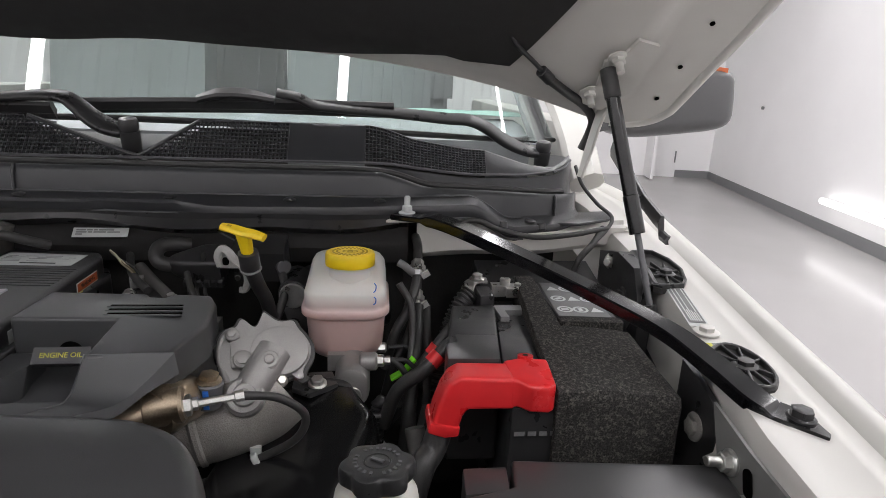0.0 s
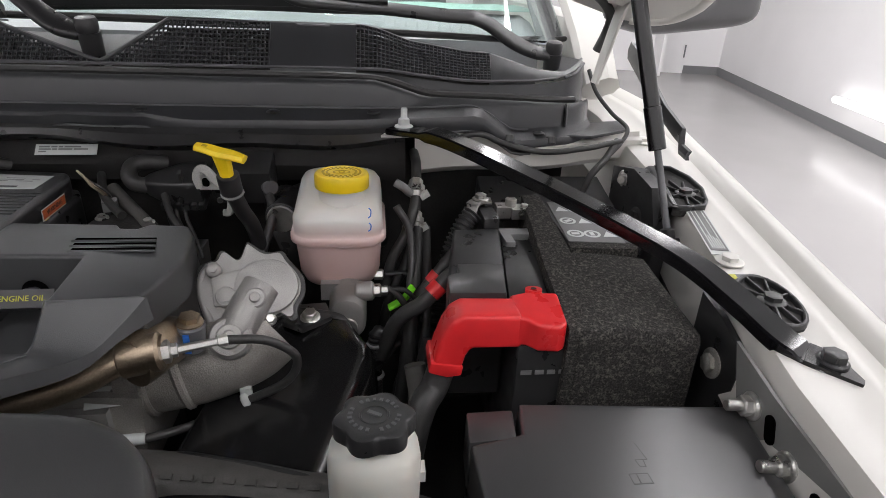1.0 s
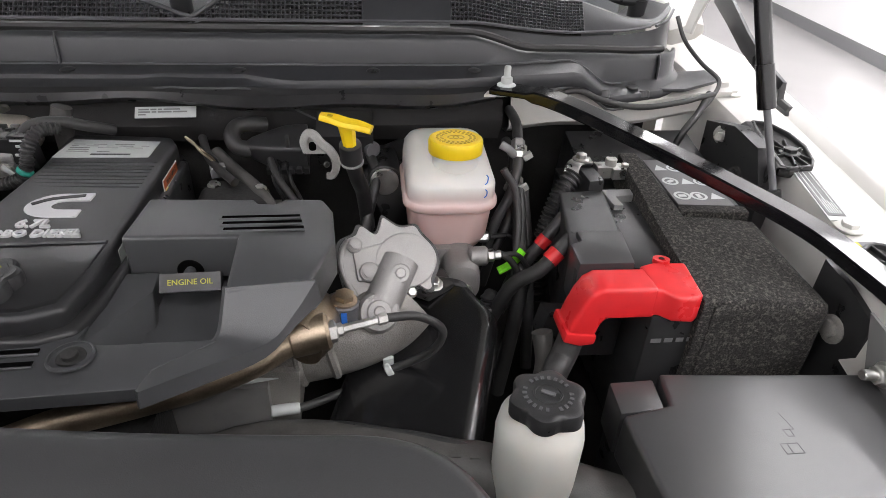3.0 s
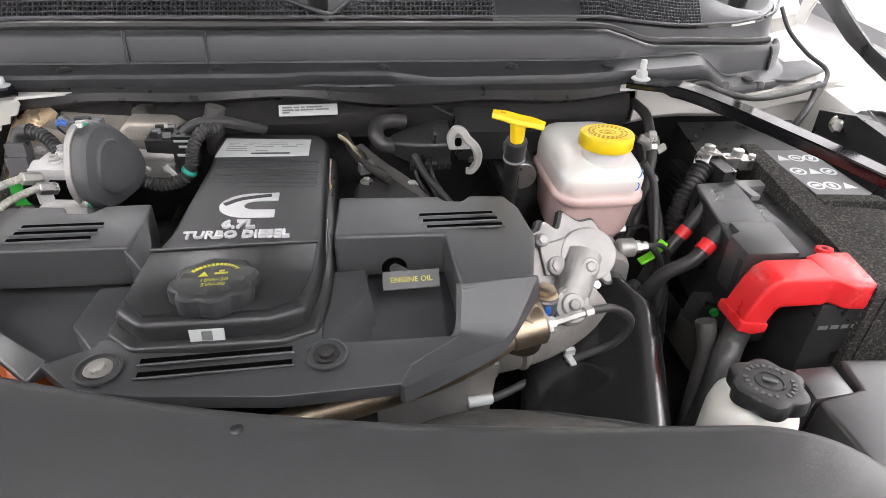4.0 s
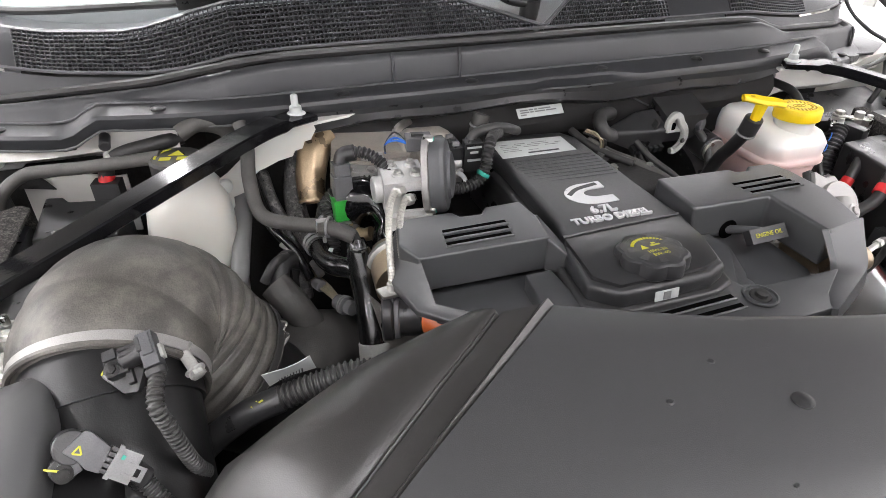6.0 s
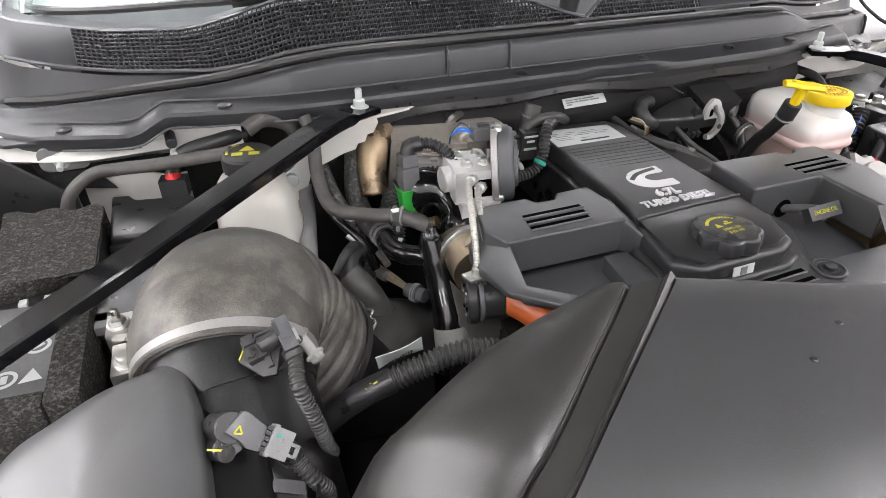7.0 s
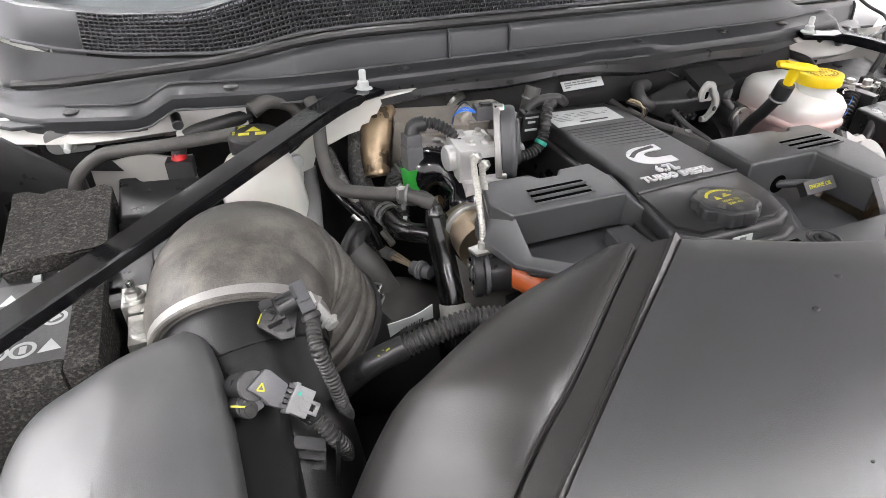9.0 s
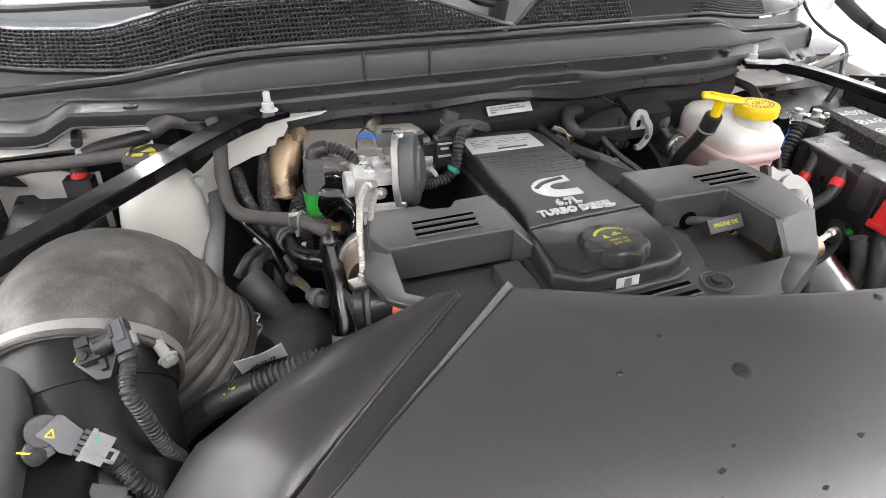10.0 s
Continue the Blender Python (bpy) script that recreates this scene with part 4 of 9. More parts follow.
def gas_strut(top, mid, low, label):
    s = thing("hood_strut", low, label, "gas strut", "hood struts")
    bm = B()
    t, m_, l_ = Vector(top), Vector(mid), Vector(low)
    cyl(bm, t, m_, 0.0115, 16)
    part("cylinder", bm, AIRPIPE, s)
    bm = B()
    dd = (m_ - t).normalized()
    cyl(bm, m_ - dd * 0.06, m_ + dd * 0.004, 0.0128, 16)
    part("sleeve", bm, AIRPIPE, s)
    bm = B()
    cyl(bm, t - dd * 0.02, t + dd * 0.03, 0.0135, 14)
    part("end_fitting", bm, RUBBER, s)
    bm = B()
    cyl(bm, m_, l_, 0.0052, 12)
    part("rod", bm, GREYMID if top[0] > 0 else GREYLIGHT, s, "slim steel piston rod")
    bm = B()
    cyl(bm, l_ - dd * 0.02, l_ + dd * 0.01, 0.010, 12)
    cyl(bm, l_, l_ + V(0.03 if top[0] > 0 else -0.03, 0, 0), 0.006, 10)
    part("ball_socket", bm, BLACK, s)


gas_strut((0.771, 0.012, 1.517), (0.814, -0.070, 1.284), (0.822, -0.145, 1.165), "black gas strut with a slim rod holding up the hood")
gas_strut((-0.872, 0.03, 1.530), (-0.914, -0.045, 1.283), (-0.920, -0.150, 1.165), "black gas strut with a bright rod beside the battery")


def brace(pts, bolt_at, label):
    b = thing("strut_brace", pts[-1], label, "brace", "strut braces")
    bm = B()
    strap(bm, pts, lambda t: 0.036 if t > 0.12 else 0.036 + 0.012 * (0.12 - t) / 0.12, lambda t: 0.017 if 0.1 < t < 0.86 else 0.009, n=8, bev=0.0022)
    part("bar", bm, GLOSS, b, sharp=24)
    bm = B()
    p = Vector(bolt_at)
    lathe(bm, [(0.0135, 0), (0.0145, 0.002), (0.0135, 0.004), (0.0088, 0.006), (0.0082, 0.014), (0.0050, 0.016), (0.0050, 0.029), (0.0036, 0.031)], Matrix.Translation(p), 18)
    part("stud", bm, LABEL, b, "white capped stud")
    bm = B()
    e = Vector(pts[-2]).lerp(Vector(pts[-1]), 0.55)
    hexbolt(bm, e + V(0, 0, 0.005), (0, 0, 1), 0.012, 0.013, 1.3)
    part("end_bolt", bm, BLACK, b)
    s = 1 if pts[-1][0] > 0 else -1
    if s > 0:
        d = Vector(pts[-1]) - Vector(pts[-2])
        bm = B()
        rbox(bm, e + V(0, 0, 0.0035) + d * 0.05, (0.052, 0.040, 0.006), 0.003, (0, 5, math.degrees(math.atan2(d.y, d.x))), 3)
        part("foot", bm, GLOSS, b)
    bm = B()
    prism(bm, [(p.x - s * 0.035, p.y - 0.012), (p.x + s * 0.06, p.y - 0.010), (p.x + s * 0.03, p.y + 0.022), (p.x - s * 0.02, p.y + 0.02)] if s > 0 else
          [(p.x - 0.06, p.y - 0.012), (p.x + 0.02, p.y - 0.012), (p.x + 0.085, p.y + 0.006), (p.x + 0.06, p.y + 0.018), (p.x - 0.03, p.y + 0.02)], p.z - 0.012, p.z - 0.008, 0.001)
    part("bracket", bm, PAINT, b, "white painted bracket")


brace([(0.430, 0.008, 1.287), (0.505, -0.045, 1.285), (0.62, -0.140, 1.254), (0.72, -0.225, 1.222), (0.778, -0.290, 1.202), (0.805, -0.365, 1.187), (0.825, -0.428, 1.174), (0.868, -0.466, 1.166)], (0.4445, 0.004, 1.289), "gloss black steel brace from the cowl to the fender")
brace([(-0.430, 0.005, 1.289), (-0.50, -0.048, 1.291), (-0.60, -0.125, 1.277), (-0.75, -0.222, 1.245), (-0.90, -0.315, 1.213), (-0.96, -0.37, 1.20), (-0.985, -0.42, 1.19)], (-0.443, 0, 1.290), "gloss black steel brace crossing over the battery")


# ---- front panel and intake duct ----
def front_panel():
    back = [(-0.312, -0.503), (-0.26, -0.527), (-0.203, -0.553), (-0.13, -0.577), (-0.062, -0.596), (0.027, -0.614), (0.12, -0.627), (0.205, -0.635), (0.245, -0.639), (0.270, -0.648), (0.287, -0.662), (0.300, -0.682), (0.312, -0.712), (0.322, -0.76)]
    p = thing("radiator_cover", (-0.1, -0.8, 1.1), "satin black moulded radiator cover with dust marks", "radiator cover")
    pts = spline([V(x, y, 0) for x, y in back], 3)
    rows = []
    for i, q in enumerate(pts):
        t = (pts[min(i + 1, len(pts) - 1)] - pts[max(i - 1, 0)]).normalized()
        n = V(t.y, -t.x, 0)
        u = i / (len(pts) - 1)
        f = V(-0.80, -0.880, 0).lerp(V(0.335, -1.14, 0), u ** 0.8)
        row = []
        for o, z in ((0.002, -0.10), (0.0, -0.012), (0.002, -0.006), (0.006, -0.002), (0.012, 0.0)):
            row.append(q + n * o + V(0, 0, 1.312 + z))
        s0 = q + n * 0.012
        for j in range(1, 15):
            r = s0.lerp(f, j / 14)
            d = max(0.0, -0.63 - 0.10 * r.x - r.y)
            row.append(V(r.x, r.y, 1.312 + 0.0015 * math.sin(u * 5) - 1.1 * d * d))
        rows.append(row)
    bm = B()
    sheet(bm, rows, (0, 0, -0.004))
    part("top_plate", bm, SATIN, p, sharp=60)
    for x, y, k in ((-0.209, -0.647, 1.6), (-0.242, -0.600, 0.7), (-0.2905, -0.6215, 0.6), (-0.0436, -0.6191, 0.8), (0.06, -0.68, 1.0)):
        bm = B()
        lathe(bm, [(0.0045 * k, 0), (0.0045 * k, 0.0012), (0.003 * k, 0.002)], pose(x, y, 1.3115), 14)
        part("clip_head", bm, BLACK, p)
    # dried splashes on the part that slopes to the nose
    rnd = random.Random(14)
    for k in range(26):
        x, y = rnd.uniform(-0.36, 0.02), rnd.uniform(-0.79, -0.68)
        d = max(0.0, -0.63 - 0.10 * x - y)
        bm = B()
        n = 9
        r0 = rnd.uniform(0.0007, 0.0022)
        pts = [(x + r0 * rnd.uniform(0.6, 1.2) * 1.5 * math.cos(2 * math.pi * a / n), y + r0 * rnd.uniform(0.6, 1.2) * math.sin(2 * math.pi * a / n)) for a in range(n)]
        prism(bm, pts, 1.3128 - 1.1 * d * d - 0.001, 1.3138 - 1.1 * d * d, 0)
        part("dried_splash", bm, BLACK, p)
    # sunken strip where the duct joins the plate
    left = spline([(-0.362, -0.506, 1.313), (-0.393, -0.532, 1.311), (-0.425, -0.558, 1.309), (-0.483, -0.606, 1.303), (-0.513, -0.626, 1.293), (-0.550, -0.655, 1.284), (-0.62, -0.715, 1.265)], 4)
    right = spline([(-0.316, -0.506, 1.313), (-0.343, -0.528, 1.313), (-0.372, -0.551, 1.312), (-0.445, -0.608, 1.308), (-0.490, -0.643, 1.304), (-0.540, -0.680, 1.299), (-0.62, -0.745, 1.285)], 4)
    bm = B()
    rows = []
    for a, b in zip(left, right):
        rows.append([a + V(0, 0, -0.001)] + [a.lerp(b, k) + V(0, 0, z) for k, z in ((0.03, -0.001), (0.05, -0.007), (0.13, -0.007), (0.15, -0.0015), (0.20, -0.001), (0.86, -0.002), (0.90, 0.0005), (0.97, 0.0025))] + [b + V(0, 0, 0.0015), b + V(0.004, -0.003, -0.004)])
    sheet(bm, rows, (0, 0, -0.004))
    part("joint_strip", bm, DUCT, p, sharp=30)
    duct = thing("intake_duct", (-0.55, -0.65, 1.0), "satin black rounded intake duct curving down beside the cover", "air duct")
    bm = B()
    rows = []
    sec = [(0, 0), (0.015, 0.002), (0.035, 0.0), (0.058, -0.008), (0.080, -0.022), (0.098, -0.043), (0.111, -0.072), (0.118, -0.11), (0.120, -0.16), (0.116, -0.24), (0.105, -0.34)]
    full = [left[0] + (left[0] - left[1]) * 0.4] + left + [left[-1] + (left[-1] - left[-2]) * k for k in (2, 5, 9, 14)]
    for i, a in enumerate(full):
        t = min(1.0, i / 14)
        k = 0.16 + 0.98 * t ** 0.75
        n = V(-0.66, 0.75, 0)
        row = []
        past = (a - full[11]).length if i > 11 else 0.0
        fall = past * past / 0.24 if past < 0.10 else 0.0417 + (past - 0.10) * 0.833
        for o, z in sec:
            w = min(1.0, o / 0.05)
            w = 0.25 + 0.75 * w * w * (3 - 2 * w)
            row.append(a + n * o * k + V(0, 0, z * (0.35 + 0.65 * min(1, k)) - 0.001 - 0.8 * fall * w))
        rows.append(row)
    sheet(bm, rows, (0.0035, -0.004, -0.007))
    part("shell", bm, DUCT, duct, sharp=60)
    bm = B()
    tube(bm, [left[i].lerp(right[i], 0.22) + V(0, 0, -0.0065) for i in range(1, 12, 2)], 0.0022, 8, 3)
    part("edge_rib", bm, BLACK, duct)
    bm = B()
    tube(bm, [left[i].lerp(right[i], 0.30) + V(0, 0, -0.0055) for i in range(11, 18, 2)], 0.003, 8, 3)
    part("edge_rib", bm, DUCT, duct)
    return p


front_panel()

# grey radiator hose in front of the reservoir
bm = B()
tube(bm, [(-0.05, -0.50, 1.02), (0.10, -0.425, 1.035), (0.24, -0.435, 1.035), (0.35, -0.462, 1.03), (0.47, -0.50, 1.02), (0.60, -0.57, 1.01), (0.70, -0.68, 1.0)], 0.030, 16)
hz = single("radiator_hose", bm, HOSE, "thick grey rubber radiator hose with faint print", "hose")
bm = B()
for i in range(10):
    rbox(bm, (0.18 + i * 0.02, -0.4435 - i * 0.003, 1.0655 - i * 0.0003), (0.011, 0.006, 0.001), 0, (18, 0, -8))
part("print", bm, HOSE, hz)


# ---- engine ----
def engine_cover():
    c = thing("engine_cover", (-0.1, -0.35, 1.08), "charcoal plastic engine cover with louvres and deep pockets", "engine cover")
    # base with pockets, under everything
    bm = B()
    prism(bm, [(-0.357, -0.25), (-0.352, -0.345), (-0.245, -0.425), (-0.19, -0.440), (-0.05, -0.445), (0.05, -0.440), (0.100, -0.425), (0.116, -0.398), (0.118, -0.30), (0.118, -0.24)], 1.167, 1.175, 0.004)
    part("base", bm, PLASTIC, c)
    bm = B()
    prism(bm, [(-0.002, -0.232), (0.112, -0.236), (0.118, -0.246), (0.136, -0.248), (0.146, -0.236), (0.188, -0.236), (0.200, -0.26), (0.205, -0.32), (0.186, -0.388), (0.112, -0.409), (0.108, -0.318), (-0.006, -0.316)], 1.186,
          [1.237, 1.236, 1.236, 1.236, 1.236, 1.234, 1.232, 1.231, 1.229, 1.235, 1.237, 1.237], 0.0045, 3)
    part("block", bm, PLASTIC, c)
    bm = B()
    prism(bm, [(-0.367, -0.240), (-0.35, -0.228), (-0.295, -0.230), (-0.288, -0.243), (-0.262, -0.245), (-0.252, -0.231), (-0.205, -0.230), (-0.200, -0.27), (-0.205, -0.317), (-0.362, -0.314), (-0.375, -0.28)], 1.190, 1.236, 0.0035, 3)
    part("block", bm, PLASTIC, c)
    bm = B()
    prism(bm, [(-0.203, -0.250), (-0.199, -0.268), (-0.178, -0.335), (-0.184, -0.340), (-0.210, -0.3175)], 1.190, [1.2355, 1.2345, 1.212, 1.212, 1.2345], 0.003, 3)
    part("wing", bm, PLASTIC, c)
    # outer rims that fall away from the pockets
    bm = B()
    rail = [[(0.112, -0.405, 1.2355), (0.190, -0.388, 1.2285), (0.194, -0.391, 1.206)], [(0.111, -0.416, 1.224), (0.172, -0.414, 1.212), (0.172, -0.420, 1.200)], [(0.106, -0.437, 1.203), (0.150, -0.441, 1.200), (0.147, -0.447, 1.188)],
            [(0.085, -0.452, 1.2015), (0.102, -0.466, 1.199), (0.102, -0.472, 1.185)], [(0.058, -0.466, 1.1995), (0.054, -0.489, 1.196), (0.054, -0.493, 1.181)]]
    grid = []
    for r in zip(*rail):
        grid.append(spline(r, 4))
    sheet(bm, grid, (-0.004, 0.005, -0.002))
    part("rim", bm, PLASTIC, c, sharp=32)
    bm = B()
    prism(bm, [(-0.360, -0.312), (-0.354, -0.350), (-0.246, -0.430), (-0.259, -0.448), (-0.374, -0.346), (-0.388, -0.290), (-0.385, -0.262), (-0.368, -0.240)], 1.184, [1.236, 1.202, 1.198, 1.191, 1.193, 1.197, 1.204, 1.232], 0.003, 3)
    part("rim", bm, PLASTIC, c)
    # front tray and the ledges beside the rocker cover
    bm = B()
    prism(bm, [(-0.250, -0.436), (-0.212, -0.418), (-0.21, -0.34), (-0.02, -0.34), (-0.016, -0.428), (0.010, -0.432), (0.108, -0.437), (0.060, -0.468), (0.055, -0.484), (-0.05, -0.488), (-0.16, -0.476), (-0.22, -0.462)], 1.181,
          [1.198, 1.198, 1.183, 1.183, 1.198, 1.198, 1.203, 1.200, 1.195, 1.195, 1.194, 1.193], 0.003, 3)
    part("tray", bm, PLASTIC, c)
    bm = B()
    prism(bm, [(-0.238, -0.326), (-0.205, -0.326), (-0.200, -0.418), (-0.214, -0.422), (-0.244, -0.384)], 1.15, 1.196, 0.003, 3)
    part("ledge", bm, PLASTIC, c)
    bm = B()
    prism(bm, [(-0.018, -0.318), (0.026, -0.318), (0.028, -0.352), (0.036, -0.386), (0.02, -0.426), (-0.018, -0.42)], 1.15, [1.196, 1.196, 1.194, 1.17, 1.18, 1.19], 0.003, 3)
    part("ledge", bm, PLASTIC, c)
    # louvre slots: near-black strips laid on top, painting the shade inside
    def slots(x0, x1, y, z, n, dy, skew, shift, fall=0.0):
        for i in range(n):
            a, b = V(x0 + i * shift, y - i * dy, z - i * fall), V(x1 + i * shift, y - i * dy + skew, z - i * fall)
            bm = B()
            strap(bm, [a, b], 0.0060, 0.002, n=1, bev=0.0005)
            part("louvre_shade", bm, VOID, c)
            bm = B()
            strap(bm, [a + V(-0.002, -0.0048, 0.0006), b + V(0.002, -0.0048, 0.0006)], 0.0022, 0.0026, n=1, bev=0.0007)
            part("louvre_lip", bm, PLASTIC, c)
    slots(0.085, 0.166, -0.278, 1.2360, 3, 0.0125, 0.0, 0.003)
    slots(-0.320, -0.242, -0.271, 1.2362, 3, 0.0130, 0.0, -0.002)
    slots(-0.168, -0.042, -0.440, 1.1982, 2, 0.0150, 0.004, 0.001, 0.001)
    # fixings in cups that look sunken by a painted dark floor
    for x in (-0.012, -0.200):
        bm = B()
        lathe(bm, [(0.0195, 0.0012), (0.0190, 0.0030), (0.0170, 0.0036), (0.0160, 0.0012), (0.0160, -0.0005)], pose(x, -0.446, 1.1972), 32)
        ring = part("fixing_cup", bm, PLASTIC, c)
        # black disc that paints the shade in the cup
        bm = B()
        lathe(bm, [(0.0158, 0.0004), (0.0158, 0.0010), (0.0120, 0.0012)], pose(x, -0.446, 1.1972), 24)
        part("cup_shade", bm, VOID, ring)
        bm = B()
        lathe(bm, [(0.0118, 0.0006), (0.0118, 0.0018), (0.0095, 0.0024), (0.0068, 0.0024), (0.0066, 0.0066), (0.0050, 0.0074)], pose(x, -0.446, 1.1972, 6, 0, 0), 20)
        part("screw", bm, DEEP if x > -0.1 else CAST, ring, "dull worn screw")
    # black disc for the dark inside the dipstick hole
    bm = B()
    cyl(bm, (0.055, -0.317, 1.196), (0.055, -0.3185, 1.196), 0.0135, 20)
    part("dipstick_hole_shade", bm, VOID, c)
    return c


engine_cover()


def rocker_cover():
    r = thing("rocker_cover", (-0.1, -0.22, 1.10), "black rocker cover with ribs, badge and raised lettering", "rocker cover")
    out = [(-0.172, -0.006), (-0.034, -0.022), (-0.020, -0.05), (-0.019, -0.22), (-0.016, -0.31), (-0.020, -0.36), (-0.030, -0.406), (-0.058, -0.418), (-0.172, -0.418), (-0.200, -0.394), (-0.192, -0.33), (-0.176, -0.28), (-0.168, -0.12)]
    bm = B()
    prism(bm, [(x + (0.009 if x > -0.1 else -0.009), y - (0.008 if y < -0.3 else 0)) for x, y in out], 1.12, 1.200, 0.006, 3)
    part("lower_body", bm, BLACK, r)
    bm = B()
    prism(bm, out, 1.196, [1.226] * 5 + [1.220] * 6 + [1.226] * 2, 0.009, 4)
    part("top", bm, ROCKER, r)
    bm = B()
    prism(bm, [(-0.186, -0.316), (-0.024, -0.311), (-0.026, -0.360), (-0.037, -0.398), (-0.062, -0.409), (-0.170, -0.409), (-0.191, -0.388)], 1.215, [1.2280, 1.2280, 1.2264, 1.2243, 1.2238, 1.2238, 1.2248], 0.0016, 2)
    part("front_field", bm, GLOSSFIELD, r, "smooth glossier field round the oil cap")
    bm = B()
    strap(bm, [V(-0.187, -0.313, 1.2280), V(-0.105, -0.309, 1.2282), V(-0.023, -0.308, 1.2280)], 0.0042, 0.0036, n=3, bev=0.0012)
    part("field_edge", bm, ROCKER, r)
    for i in range(8):
        y = -0.106 - i * 0.0098
        bm = B()
        strap(bm, [V(-0.158, y, 1.2262), V(-0.03, y - 0.006, 1.2262)], 0.0034, 0.0016, n=1, bev=0.001)
        part("ridge", bm, ROCKER, r)
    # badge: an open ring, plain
    bm = B()
    pts = []
    for k in range(19):
        a = radians(78 + 190 * k / 18)
        pts.append((-0.101 + 0.0345 * math.cos(a), -0.2275 + 0.0275 * math.sin(a)))
    inner = []
    for k in range(13):
        a = radians(268 - 176 * k / 12)
        inner.append((-0.093 + 0.0155 * math.cos(a), -0.2275 + 0.0105 * math.sin(a)))
    outl = [(-0.072, -0.1995), *pts, (-0.073, -0.255), (-0.073, -0.239), *inner, (-0.072, -0.217)]
    prism(bm, outl, 1.2255, 1.2288, 0.0006, 1)
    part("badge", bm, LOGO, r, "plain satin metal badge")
    bm = B()
    strap(bm, [V(-0.130, -0.2255, 1.2290), V(-0.112, -0.213, 1.2290), V(-0.080, -0.2065, 1.2290)], 0.0065, 0.001, n=3, bev=0.0003)
    part("badge_bar", bm, DARKPRINT, r)
    part("lettering", letters("6.7L", 0.0205, pose(-0.108, -0.2705, 1.2285, 0, 0, -1), 0.0022, 0.0006), LOGO, r, "raised silver lettering")
    part("lettering", letters("TURBO DIESEL", 0.0165, pose(-0.107, -0.2905, 1.2285, 0, 0, -1), 0.0022, 0.0005), LOGO, r, "raised silver lettering")
    # information label at the back
    bm = B()
    prism(bm, [(-0.160, -0.032), (-0.044, -0.043), (-0.045, -0.095), (-0.165, -0.092)], 1.2258, 1.2268, 0.0002, 1)
    lb = part("label_plate", bm, LABEL, r, "white printed label")
    bm = B()
    bars(bm, pose(-0.104, -0.064, 1.2270, 0, 0, -3), 0.100, 0.030, 5, 3, 0.18, 1.6)
    part("print", bm, LABELGREY, lb)
    bm = B()
    rbox(bm, (-0.095, -0.0855, 1.2270), (0.05, 0.004, 0.0004), 0, (0, 0, -2))
    part("print", bm, DARKPRINT, lb)
    # code sticker on the front edge, side stickers
    bm = B()
    rbox(bm, (-0.116, -0.4192, 1.2055), (0.030, 0.001, 0.0125), 0.0003, (-8, 0, 0))
    qs = part("sticker", bm, LABEL, r, "small white code sticker")
    bm = B()
    rbox(bm, (-0.116, -0.4200, 1.2056), (0.009, 0.001, 0.009), 0.0002, (-8, 0, 0))
    part("print", bm, LABELGREY, qs)
    bm = B()
    rbox(bm, (-0.0165, -0.275, 1.207), (0.001, 0.062, 0.018), 0.0003, (0, 3, 0))
    part("sticker", bm, LABEL, r, "white sticker on the side")
    bm = B()
    rbox(bm, (-0.0175, -0.112, 1.195), (0.001, 0.062, 0.040), 0.0003, (0, 2, 0))
    ws = part("sticker", bm, LABEL, r, "white and orange warning sticker")
    bm = B()
    rbox(bm, (-0.0167, -0.112, 1.208), (0.001, 0.060, 0.012), 0.0003, (0, 2, 0))
    part("orange_band", bm, ORANGE, ws)
    bm = B()
    rbox(bm, (-0.0166, -0.135, 1.190), (0.001, 0.012, 0.020), 0.0003, (0, 2, 0))
    part("yellow_field", bm, YELLOW, ws)
    part("lettering", letters("WARNING", 0.0085, pose(-0.0160, -0.112, 1.208, 90, 0, 90) , 0.0002), DARKPRINT, ws)
    return r


rocker_cover()


def oil_cap():
    c = thing("oil_filler_cap", (-0.112, -0.380, 1.218), "black lobed oil filler cap with yellow print", "cap")
    bm = B()
    lathe(bm, [(0.026, 0, 0), (0.0275, 0.005, 0), (0.0365, 0.0055), (0.0385, 0.0075), (0.0385, 0.0185), (0.0372, 0.0225), (0.0345, 0.0245, 0.8), (0.0305, 0.0248, 0.2), (0.0295, 0.0254, 0), (0.012, 0.0256, 0)], pose(-0.112, -0.380, 1.214, -4, 0, 12), 128, 8, 0.055, 1.15)
    part("cap", bm, ROCKER, c, sharp=28)
    m = pose(-0.112, -0.380, 1.2393, -4, 0, 2)
    bm = B()
    for k in range(13):
        a = radians(35 + 110 * k / 12)
        rbox(bm, m @ V(0.0235 * math.cos(a), 0.0235 * math.sin(a), 0.0002), (0.0028, 0.0038, 0.0006), 0, (0, 0, math.degrees(a) - 90))
    part("print", bm, YELLOWPRINT, c, "yellow print")
    bm = B()
    prism(bm, [(-0.014, 0.003), (-0.005, 0.003), (-0.0095, 0.0115)], 0, 0.0006, 0, m=m)
    for a, b, w, hh in ((0.006, 0.007, 0.012, 0.003), (0.006, 0.011, 0.005, 0.003)):
        prism(bm, [(a - w / 2, b - hh / 2), (a + w / 2, b - hh / 2), (a + w / 2, b + hh / 2), (a - w / 2, b + hh / 2)], 0, 0.0006, 0, m=m)
    part("symbol", bm, YELLOWPRINT, c)
    part("lettering", letters("10W-30", 0.0075, m @ pose(0.001, -0.004, 0.0003), 0.0002), YELLOWPRINT, c)
    part("lettering", letters("5W-40", 0.0075, m @ pose(0.001, -0.0115, 0.0003), 0.0002), YELLOWPRINT, c)


oil_cap()


